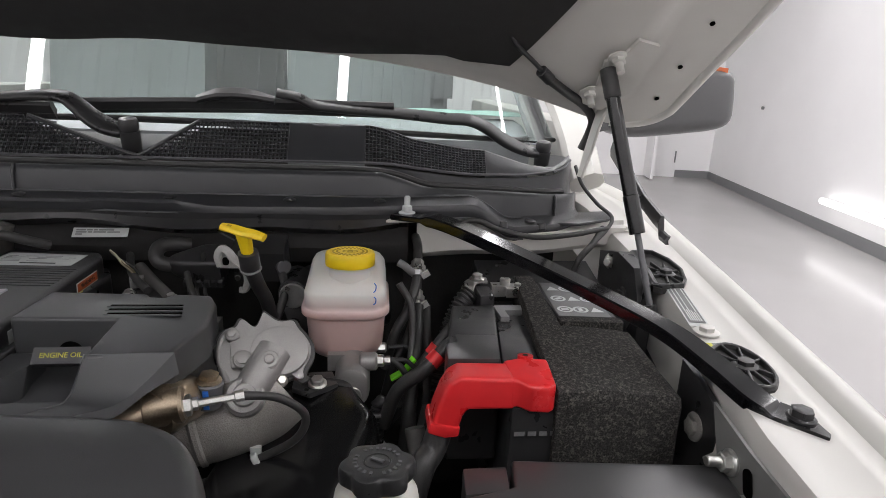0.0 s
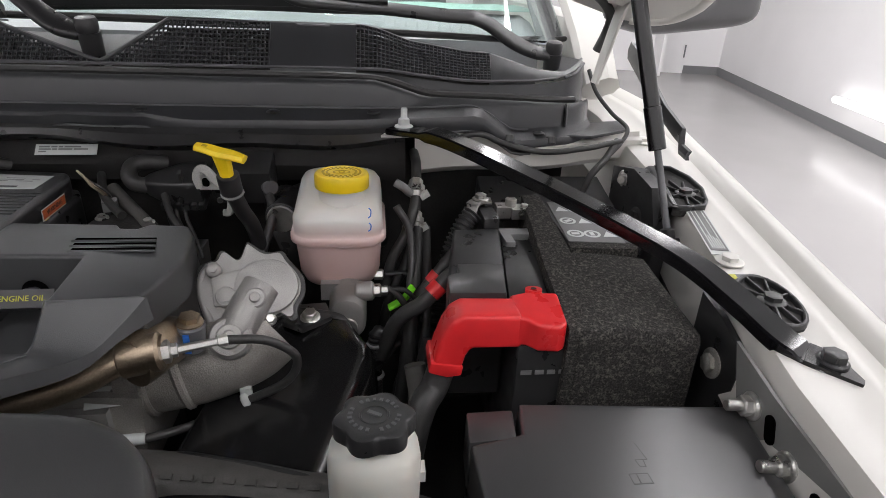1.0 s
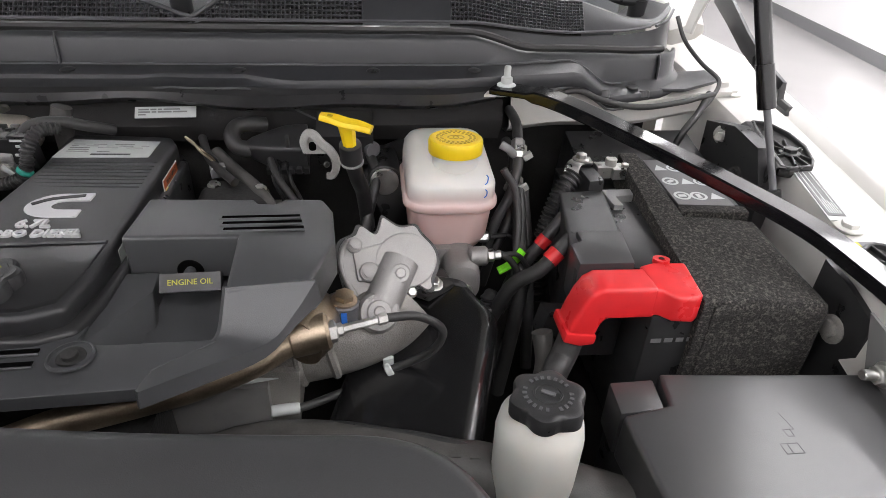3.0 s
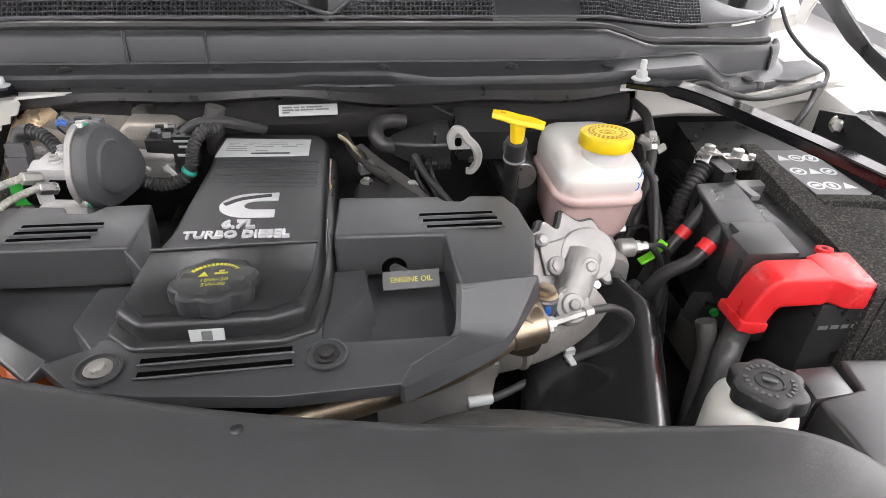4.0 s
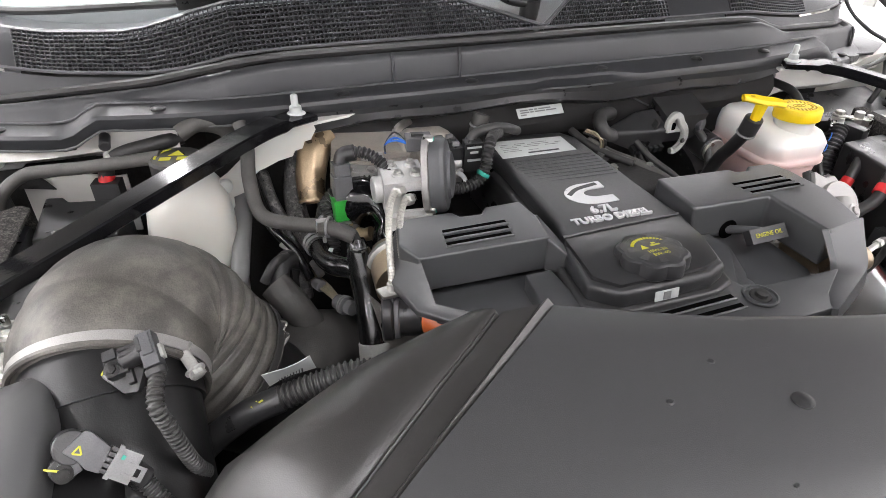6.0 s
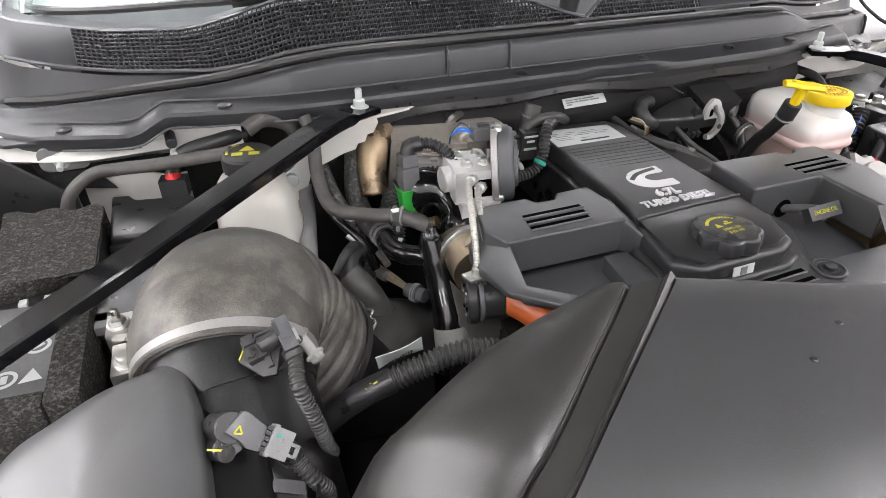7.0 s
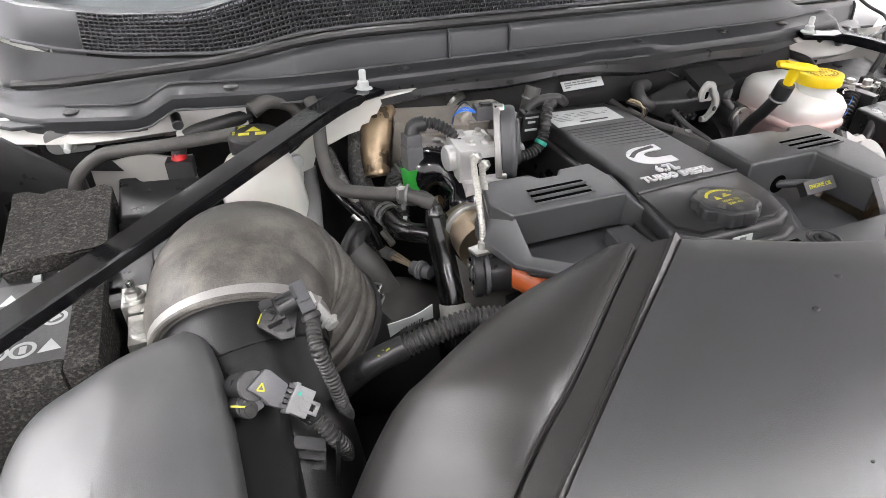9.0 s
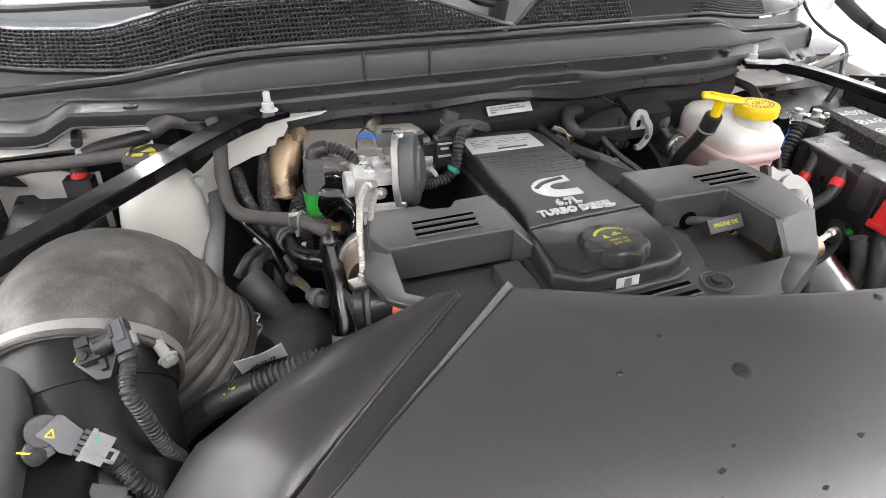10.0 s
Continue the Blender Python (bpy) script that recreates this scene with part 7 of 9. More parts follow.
# ---- wipers ----
def wiper(pivot, pts, blade, holder, label):
    w = thing("wiper", pivot, label, "wiper", "wipers")
    bm = B()
    strap(bm, pts, lambda t: 0.024 + 0.011 * min(1.0, t * 6) - 0.014 * max(0.0, min(1.0, (t - 0.2) * 1.6)), lambda t: 0.015 - 0.003 * t, up=(0, -0.55, 0.83), n=6, bev=0.0035)
    part("arm", bm, BLACK, w, sharp=50)
    bm = B()
    lathe(bm, [(0.0150, -0.045), (0.0165, -0.012), (0.0175, 0.004)], pose(*pivot, 10, 0, 0), 22)
    part("pivot_post", bm, BLACK, w)
    bm = B()
    lathe(bm, [(0.0150, 0.004), (0.0165, 0.010), (0.0165, 0.020), (0.0140, 0.0255), (0.006, 0.0275)], pose(*pivot, 10, 0, 0), 22)
    part("pivot_cap", bm, BLACK, w)
    bm = B()
    a, b = Vector(blade[0]), Vector(blade[1])
    strap(bm, [a, a.lerp(b, 0.5) + V(0, 0, 0.004), b], 0.012, 0.026, up=(0, -0.55, 0.83), n=8, bev=0.005)
    bl = part("blade", bm, BLACK, w)
    bm = B()
    strap(bm, [a + V(0, 0.006, -0.014), a.lerp(b, 0.5) + V(0, 0.006, -0.010), b + V(0, 0.006, -0.014)], 0.005, 0.012, up=(0, -0.55, 0.83), n=8, bev=0.001)
    part("rubber_lip", bm, RUBBER, bl)
    bm = B()
    strap(bm, holder, lambda t: 0.014 + 0.012 * math.sin(math.pi * t), 0.014, up=(0, -0.55, 0.83), n=5, bev=0.004)
    part("holder", bm, BLACK, w)


wiper((0.745, 0.285, 1.364), [(0.745, 0.285, 1.364), (0.706, 0.280, 1.370), (0.660, 0.270, 1.389), (0.615, 0.260, 1.416), (0.577, 0.250, 1.430), (0.531, 0.245, 1.432), (0.429, 0.232, 1.440), (0.320, 0.222, 1.446), (0.273, 0.216, 1.450), (0.242, 0.212, 1.464), (0.206, 0.210, 1.470)], ((-0.138, 0.215, 1.438), (0.425, 0.235, 1.449)), [(0.063, 0.208, 1.453), (0.105, 0.206, 1.465), (0.155, 0.206, 1.465), (0.203, 0.206, 1.456)], "black wiper arm and blade parked across the windscreen base")
wiper((-0.031, 0.127, 1.396), [(-0.031, 0.127, 1.396), (-0.063, 0.128, 1.404), (-0.094, 0.135, 1.420), (-0.120, 0.143, 1.440), (-0.143, 0.150, 1.452), (-0.184, 0.156, 1.453), (-0.253, 0.165, 1.447), (-0.311, 0.170, 1.443)], ((-0.578, 0.200, 1.415), (-0.175, 0.178, 1.431)), [(-0.497, 0.180, 1.433), (-0.443, 0.180, 1.440), (-0.398, 0.180, 1.440), (-0.363, 0.180, 1.436)], "black wiper arm on the middle notch, parked")


# ---- far side: intake, hoses, valves ----
def air_intake():
    a = thing("air_cleaner", (-0.77, -0.6, 0.9), "black plastic air-cleaner housing with rounded lid", "air cleaner")
    bm = B()
    out = [(-0.712, -0.360), (-0.700, -0.376), (-0.693, -0.42), (-0.690, -0.50), (-0.690, -0.66), (-0.69, -0.80), (-0.86, -0.80), (-0.868, -0.60), (-0.862, -0.487), (-0.856, -0.432), (-0.838, -0.400), (-0.805, -0.383), (-0.765, -0.369)]
    tops = [1.230, 1.232, 1.234, 1.230, 1.220, 1.20, 1.18, 1.19, 1.200, 1.206, 1.212, 1.218, 1.226]
    ring = spline([V(x, y, z) for (x, y), z in zip(out, tops)] + [V(*out[0], tops[0])], 5)[:-1]
    mid = V(-0.776, -0.56, 1.226)
    rings = []
    for k, dz in ((1.0, None), (1.0, -0.040), (0.992, -0.022), (0.972, -0.010), (0.940, -0.003), (0.90, 0.0), (0.70, 0.003), (0.4, 0.004), (0.1, 0.005)):
        row = []
        for p in ring:
            q = V(mid.x + (p.x - mid.x) * k, mid.y + (p.y - mid.y) * (1 - (1 - k) * 0.62), 0)
            q.z = 0.95 if dz is None else (p.z * k + (1 - k) * (mid.z - 0.15 * max(0.0, -0.60 - q.y)) + dz)
            row.append(q)
        rings.append(row)
    loft(bm, rings)
    part("lid", bm, LIDGREY, a, sharp=60)
    bm = B()
    prism(bm, [(-0.715, -0.375), (-0.668, -0.385), (-0.650, -0.42), (-0.650, -0.50), (-0.656, -0.62), (-0.72, -0.68)], 0.92, [1.222, 1.205, 1.200, 1.200, 1.195, 1.20], 0.020, 5)
    part("outlet_body", bm, NECK, a)
    for i in range(9):
        bm = B()
        rbox(bm, (-0.640 - 0.0008 * i, -0.496, 1.186 - i * 0.0115), (0.026, 0.010, 0.0024), 0.001, (24, 24, -10))
        part("fin", bm, BLACK, a)
    bm = B()
    rbox(bm, (-0.627, -0.505, 1.11), (0.003, 0.012, 0.15), 0.001, (0, 6, -10))
    part("fin_plate", bm, NECK, a)
    for x, y in ((-0.88, -0.55), (-0.885, -0.62), (-0.89, -0.69)):
        bm = B()
        rbox(bm, (x, y, 1.10), (0.02, 0.02, 0.12), 0.004)
        part("clip", bm, BLACK, a)
    # plastic neck from the lid to the rubber boot
    c0, c1 = V(-0.665, -0.445, 1.115), V(-0.673, -0.335, 1.178)
    bm = B()
    tube(bm, [c0 + V(0.0, -0.05, -0.04), c0, c1, c1 + V(0, 0.02, 0.008)], lambda t: 0.074, 32, 5)
    part("neck", bm, NECK, a)
    bm = B()
    tube(bm, [c1.lerp(c0, 0.30), c1.lerp(c0, 0.10), c1 + V(0, 0.01, 0.004)], 0.0775, 36, 3)
    part("neck_collar", bm, NECK, a)
    b = thing("intake_boot", (-0.60, -0.28, 0.98), "dusty ribbed rubber intake boot with a steel clamp", "air boot")
    bm = B()
    path = resample(spline([(-0.673, -0.345, 1.174), (-0.668, -0.303, 1.188), (-0.655, -0.268, 1.184), (-0.634, -0.250, 1.158), (-0.612, -0.252, 1.115), (-0.590, -0.250, 1.080)], 16), 0.0014)
    fr = frames(path)
    def hoop(i, r, n=48):
        p, t, u, w = fr[i]
        return [p + (u * math.cos(2 * math.pi * k / n) + w * math.sin(2 * math.pi * k / n)) * r for k in range(n)]
    rings = []
    N = len(path)
    for i in range(N):
        f = i / (N - 1)
        r = 0.083 + 0.0115 * min(1.0, f / 0.38) ** 0.8
        r += 0.0040 * (abs(math.sin(f * math.pi * 4.4)) ** 0.5 - 0.5) * min(1.0, f / 0.15) * max(0.0, 1 - f / 0.62)
        if f > 0.42:
            r -= 0.0046 * abs(math.cos((f - 0.42) * math.pi * 13)) ** 8 * min(1.0, (f - 0.42) / 0.1)
        rings.append(hoop(i, r))
    rings.append(hoop(N - 1, 0.080))
    loft(bm, rings)
    part("bellows", bm, BOOT, b, sharp=80)
    # rounded lip at the clamped end, and the band in front of it
    bm = B()
    tube(bm, hoop(1, 0.0835) + hoop(1, 0.0835)[:1], 0.0035, 8, 1)
    part("lip", bm, BOOT, b)
    bm = B()
    p, t, u, w = fr[8]
    strap(bm, [p + (u * math.cos(2 * math.pi * k / 48) + w * math.sin(2 * math.pi * k / 48)) * 0.0860 for k in range(49)], 0.0016, 0.013, up=t, n=1, bev=0.0006)
    band = part("clamp", bm, ALU, b, "dull steel band clamp")
    bm = B()
    strap(bm, [p + (u * math.cos(a) + w * math.sin(a)) * 0.0875 for a in (2.05, 2.15, 2.25, 2.35)], 0.0012, 0.006, up=t, n=2, bev=0.0004)
    part("clamp_tab", bm, GREYLIGHT, band)
    bm = B()
    rbox(bm, (-0.604, -0.356, 1.215), (0.013, 0.016, 0.009), 0.003, (10, 38, -20))
    part("screw_housing", bm, STEEL, band)
    bm = B()
    cyl(bm, (-0.602, -0.362, 1.214), (-0.594, -0.378, 1.206), 0.0055, 12)
    hexbolt(bm, (-0.594, -0.378, 1.206), (0.008, -0.016, -0.008), 0.0075, 0.008, 1.25)
    part("clamp_screw", bm, GREYPALE, band, "pale zinc clamp screw")
    bm = B()
    p, t, u, w = fr[-6]
    strap(bm, [p + (u * math.cos(2 * math.pi * k / 48) + w * math.sin(2 * math.pi * k / 48)) * 0.0955 for k in range(49)], 0.0016, 0.009, up=t, n=1, bev=0.0006)
    part("lower_clamp", bm, RUBBER, b)
    # spring wire of the lower clamp
    bm = B()
    q = V(-0.512, -0.262, 1.133)
    tube(bm, [q + V(-0.002, 0.014, 0.004), q + V(0.005, 0.006, 0.005), q, q + V(0.005, -0.006, -0.004), q + V(-0.004, -0.016, -0.010)], 0.0016, 6, 5)
    part("spring_wire", bm, STEEL, b, "thin bent spring wire")
    # black inlet casting that the boot is pushed onto
    ic = thing("inlet_pipe", (-0.56, -0.25, 0.98), "black inlet pipe below the rubber boot", "air pipe")
    bm = B()
    e, t = path[-1], fr[-1][1]
    tube(bm, [e - t * 0.01, e + t * 0.05, e + t * 0.10 + V(0.01, 0.01, 0), e + t * 0.16 + V(0.04, 0.03, 0.01)], lambda k: 0.079 - 0.012 * k, 32, 5)
    part("pipe", bm, NECK, ic)


air_intake()


def framed(c, d, n):
    """A pose at c whose x axis runs along d and whose z axis leans to n."""
    x = Vector(d).normalized()
    z = (Vector(n) - x * Vector(n).dot(x)).normalized()
    y = z.cross(x)
    m = (Matrix((x, y, z)).transposed() * 0.82).to_4x4()
    m.translation = c
    return m


def local(m, *items):
    """Rounded boxes (centre, size, bevel) in the pose m, as one bmesh."""
    t = B()
    for o, sz, bev in items:
        u = B()
        rbox(u, o, sz, bev)
        bmesh.ops.transform(u, matrix=m, verts=u.verts)
        take(t, u)
    return t


def side_plug():
    """Black sensor on a saddle, its plug standing across it."""
    m = framed((-0.636, -0.404, 1.253), (0.045, 0.004, 0.010), (0, -0.5, 0.85))
    s = thing("sensor_plug", m @ V(0, 0, -0.02), "black air sensor plug on the intake neck", "sensor plug", "intake sensor plugs")
    t = B()
    lathe(t, [(0.013, -0.055), (0.013, -0.016)], m @ pose(-0.004, -0.004, 0), 20)
    part("stem", t, BLACK, s)
    t = B()
    prism(t, [(-0.030, -0.001), (-0.014, 0.016), (0.006, 0.014), (0.014, -0.006), (-0.001, -0.031), (-0.014, -0.027)], -0.018, -0.008, 0.002, 2, m)
    base = part("saddle", t, BLACK, s)
    part("paint_mark", local(m @ pose(-0.0225, 0.0065, -0.0076, 0, 0, 46), ((0, 0, 0), (0.018, 0.0016, 0.0006), 0)), YELLOWPRINT, base, "yellow paint mark")
    part("body", local(m, ((-0.010, 0.001, -0.002), (0.020, 0.024, 0.014), 0.003), ((-0.012, 0.010, 0.004), (0.012, 0.010, 0.010), 0.002), ((-0.002, -0.014, -0.005), (0.006, 0.016, 0.008), 0.002)), BLACK, s)
    t = B()
    hexbolt(t, m @ V(-0.014, -0.004, 0.0045), m.to_3x3() @ V(0, 0, 1), 0.0042, 0.004, 1.5)
    part("screw", t, DEEP, s)
    t = B()
    cyl(t, m @ V(-0.004, 0.001, 0.001), m @ V(0.018, 0.002, 0.004), 0.0085, 20, 0.001)
    part("barrel", t, BLACK, s)
    cp = part("coupling", local(m, ((0.024, -0.001, 0.003), (0.015, 0.036, 0.019), 0.003), ((0.024, 0.004, 0.013), (0.010, 0.022, 0.003), 0.001)), MOTORGREY, s)
    part("latch", local(m, ((0.008, 0.010, 0.009), (0.020, 0.003, 0.004), 0.001), ((0.008, 0.003, 0.0115), (0.020, 0.003, 0.004), 0.001), ((0.0175, 0.006, 0.0135), (0.004, 0.014, 0.004), 0.001)), BLACK, cp)
    part("lock_tab", local(m, ((0.0325, -0.004, -0.001), (0.004, 0.014, 0.010), 0.002)), GREYPALE, cp, "pale locking tab")
    t = B()
    cyl(t, m @ V(0.023, -0.017, 0.002), m @ V(0.023, -0.027, 0.0), 0.0085, 18, 0.002)
    part("collar", t, BLACK, s)
    return m @ V(0.023, -0.024, 0.0)


def lid_plug():
    """Grey pressure sensor with a pale coupling, screwed to the outlet."""
    m = framed((-0.660, -0.472, 1.232), (0.040, -0.014, -0.030), (-0.1, -0.5, 0.8))
    s = thing("sensor_plug", m @ V(0, 0, -0.02), "grey air sensor plug with yellow paint marks", "sensor plug", "intake sensor plugs")
    t = B()
    cyl(t, m @ V(-0.016, -0.002, 0), m @ V(-0.020, -0.004, -0.045), 0.0125, 20, 0.001)
    cyl(t, m @ V(-0.012, -0.020, -0.004), m @ V(-0.016, -0.022, -0.040), 0.0095, 18, 0.001)
    part("stem", t, BLACK, s)
    t = B()
    prism(t, [(-0.021, -0.008), (-0.014, 0.015), (-0.009, 0.016), (0.013, 0.010), (0.015, -0.013), (0.003, -0.014), (-0.006, -0.010)], -0.007, 0.006, 0.0018, 2, m)
    body = part("body", t, GREYMID, s)
    t = B()
    prism(t, [(-0.018, -0.009), (-0.004, -0.011), (0.002, -0.015), (-0.005, -0.027), (-0.012, -0.031), (-0.018, -0.026)], -0.008, -0.001, 0.0015, 2, m)
    part("ear", t, GREYMID, s)
    t = B()
    hexbolt(t, m @ V(-0.0105, -0.0235, -0.001), m.to_3x3() @ V(0, 0, 1), 0.0045, 0.004, 1.5)
    part("screw", t, DEEP, s)
    t = B()
    for a, b in (((-0.013, -0.006), (-0.006, -0.004)), ((-0.006, -0.004), (-0.011, 0.002)), ((-0.011, 0.002), (-0.013, -0.006))):
        strap(t, [m @ V(*a, 0.0064), m @ V(*b, 0.0064)], 0.0013, 0.0006, up=m.to_3x3() @ V(0, 0, 1), n=1, bev=0.0001)
    strap(t, [m @ V(-0.026, -0.026, -0.006), m @ V(-0.020, -0.024, 0.0), m @ V(-0.014, -0.022, 0.002)], 0.0015, 0.0006, up=m.to_3x3() @ V(0, 0, 1), n=3, bev=0.0001)
    part("paint_mark", t, YELLOWPRINT, body, "yellow paint mark")
    part("seal", local(m, *(((0.0165, -0.010 + 0.005 * k, -0.001), (0.006, 0.0035, 0.014), 0.001) for k in range(5))), BLACK, s)
    cp = part("coupling", local(m, ((0.030, 0.0, -0.001), (0.021, 0.027, 0.017), 0.002), ((0.021, 0.0, 0.001), (0.004, 0.030, 0.018), 0.001)), GREYLIGHT, s)
    part("latch", local(m, ((0.040, 0.003, 0.007), (0.018, 0.003, 0.003), 0.0008), ((0.040, -0.007, 0.007), (0.018, 0.003, 0.003), 0.0008), ((0.047, -0.002, 0.007), (0.004, 0.013, 0.003), 0.0008)), GREYLIGHT, cp)
    part("paint_dot", local(m, ((0.026, 0.006, 0.0078), (0.003, 0.004, 0.0006), 0.0002)), TEAL, cp)
    t = B()
    cyl(t, m @ V(0.036, -0.002, -0.004), m @ V(0.054, -0.006, -0.010), 0.0095, 16, 0.002)
    part("boot", t, BLACK, s)
    return m @ V(0.052, -0.006, -0.009)


e1 = side_plug()
e2 = lid_plug()
lm = thing("intake_loom", (-0.58, -0.42, 1.1), "black ribbed wiring conduit with yellow marks", "wiring")
bm = B()
loom(bm, [e1, (-0.6165, -0.444, 1.238), (-0.612, -0.449, 1.218), (-0.607, -0.452, 1.195), (-0.602, -0.449, 1.165), (-0.597, -0.440, 1.140)], 0.0068, 0.0040, 14)
part("conduit", bm, CONDUIT, lm)
bm = B()
loom(bm, [e2, e2 + V(0.012, -0.012, -0.018), e2 + V(0.020, -0.010, -0.038), e2 + V(0.022, -0.002, -0.060)], 0.0070, 0.0042, 14)
part("conduit", bm, CONDUIT, lm)
bm = B()
tube(bm, [(-0.625, -0.392, 1.095), (-0.590, -0.388, 1.125), (-0.555, -0.392, 1.150), (-0.525, -0.393, 1.160)], 0.0135, 14)
part("taped_run", bm, BLACK, lm)
bm = B()
loom(bm, [(-0.530, -0.393, 1.159), (-0.49, -0.397, 1.172), (-0.445, -0.400, 1.178), (-0.39, -0.42, 1.172), (-0.33, -0.455, 1.15)], 0.0125, 0.0055)
part("conduit", bm, CONDUIT, lm)
bm = B()
for i in range(9):
    p = V(-0.585 + i * 0.0052, -0.3965 - 0.0004 * i + 0.003 * (i % 2), 1.1405 + 0.0036 * i)
    rbox(bm, p, (0.0045, 0.0016 + 0.001 * (i % 3 == 0), 0.0014), 0, (35, -30, 0))
part("paint_mark", bm, YELLOWPRINT, lm)
bm = B()
rows = [[V(-0.534 + 0.0115 * i - 0.001 * j, -0.379 - 0.001 * i - 0.002 * j, 1.165 + 0.0048 * j + 0.0042 * i + 0.0025 * math.sin(i * 1.1 + j * 0.4)) for i in range(5)] for j in range(6)]
sheet(bm, rows, (0, 0.0006, 0.0003))
tg = single("paper_tag", bm, LABEL, "curled white paper tag on the wiring", "tag")
bm = B()
for k in range(9):
    rbox(bm, (-0.524 + 0.0028 * k, -0.3842 - 0.00026 * k, 1.1745 + 0.0011 * k), (0.0006 + 0.0005 * (k % 3), 0.0008, 0.007), 0, (20, 0, 0))
part("bar_print", bm, DARKPRINT, tg)


def egr_valve():
    e = thing("egr_valve", (-0.32, -0.13, 1.12), "cast aluminium valve with a dark grey motor cover", "valve")
    bm = B()
    rbox(bm, (-0.328, -0.128, 1.224), (0.056, 0.066, 0.046), 0.007, (0, 0, -6), 3)
    part("body", bm, LIGHTALU, e)
    bm = B()
    rbox(bm, (-0.325, -0.150, 1.184), (0.054, 0.046, 0.040), 0.008, (0, 0, -6), 3)
    part("foot", bm, LIGHTALU, e)
    bm = B()
    cyl(bm, (-0.368, -0.128, 1.226), (-0.352, -0.128, 1.226), 0.018, 20, 0.002)
    part("port_boss", bm, LIGHTALU, e)
    for x, y in ((-0.336, -0.138), (-0.312, -0.140), (-0.312, -0.112), (-0.338, -0.110)):
        bm = B()
        cyl(bm, (x, y, 1.240), (x, y, 1.2495), 0.0085, 14)
        bs = part("bolt_boss", bm, LIGHTALU, e)
        bm = B()
        hexbolt(bm, (x, y, 1.2495), (0, 0, 1), 0.0050, 0.006, 1.35)
        part("bolt", bm, STEEL, bs)
    # black block painting the dark mouth of the port
    bm = B()
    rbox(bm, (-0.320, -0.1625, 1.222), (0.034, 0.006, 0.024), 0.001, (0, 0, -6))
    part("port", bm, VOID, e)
    m = along((-0.296, -0.130, 1.238), (-0.296 + 0.018, -0.130 - 0.009, 1.238 + 0.002))
    def trefoil(k, h):
        ring = []
        for i in range(48):
            a = 2 * math.pi * i / 48
            r = 0.047 * (1 + 0.09 * math.cos(3 * a + 1.2)) * k
            ring.append(m @ V(r * math.cos(a), r * 1.10 * math.sin(a), h))
        return ring
    bm = B()
    loft(bm, [trefoil(0.98, 0.002), trefoil(1.01, 0.003), trefoil(1.01, 0.010), trefoil(0.99, 0.011)])
    part("flange", bm, ALU, e)
    bm = B()
    loft(bm, [trefoil(0.96, 0.012), trefoil(0.96, 0.024), trefoil(0.94, 0.028), trefoil(0.89, 0.031), trefoil(0.62, 0.033), trefoil(0.58, 0.037), trefoil(0.2, 0.038)])
    part("motor_cover", bm, MOTORGREY, e, "dark grey rounded motor cover", sharp=28)
    for i in range(3):
        a = (2 * math.pi * i - 1.2) / 3
        q = [m @ V(0.047 * math.cos(a), 0.052 * math.sin(a), h) for h in (0.004, 0.017, 0.0178)]
        bm = B()
        cyl(bm, q[0], q[1], 0.0068, 14)
        part("screw", bm, STEEL, e)
        bm = B()
        cyl(bm, q[1], q[2], 0.0046, 12)
        part("paint_dot", bm, TEAL, e, "teal paint dot")
    # plug on top with its wires, conduit round the back
    bm = B()
    rbox(bm, (-0.300, -0.112, 1.279), (0.034, 0.022, 0.018), 0.003, (0, 0, -8))
    pl = part("plug", bm, GREYMID, e)
    bm = B()
    rbox(bm, (-0.302, -0.112, 1.2895), (0.016, 0.008, 0.004), 0.001, (0, 0, -8))
    part("latch", bm, BLACK, pl)
    for i in range(4):
        bm = B()
        tube(bm, [(-0.316, -0.116 + 0.004 * i, 1.280), (-0.330, -0.108 + 0.002 * i, 1.283 + 0.003 * i), (-0.341, -0.096, 1.274), (-0.338, -0.082, 1.255)], 0.0014, 6, 6)
        part("wire", bm, (BLUE, BLUE, GREYLIGHT, BLACK)[i], e, "thin signal wire")
    # multi-way connector block behind
    bm = B()
    rbox(bm, (-0.236, -0.048, 1.226), (0.036, 0.05, 0.034), 0.004)
    tbk = part("terminal_block", bm, BLACK, e)
    for i in range(3):
        for j in range(2):
            bm = B()
            rbox(bm, (-0.244 + 0.016 * j, -0.062 + 0.014 * i, 1.245), (0.010, 0.005, 0.008), 0.001)
            part("terminal", bm, GREYLIGHT if (i + j) % 2 else BLACK, tbk)


egr_valve()


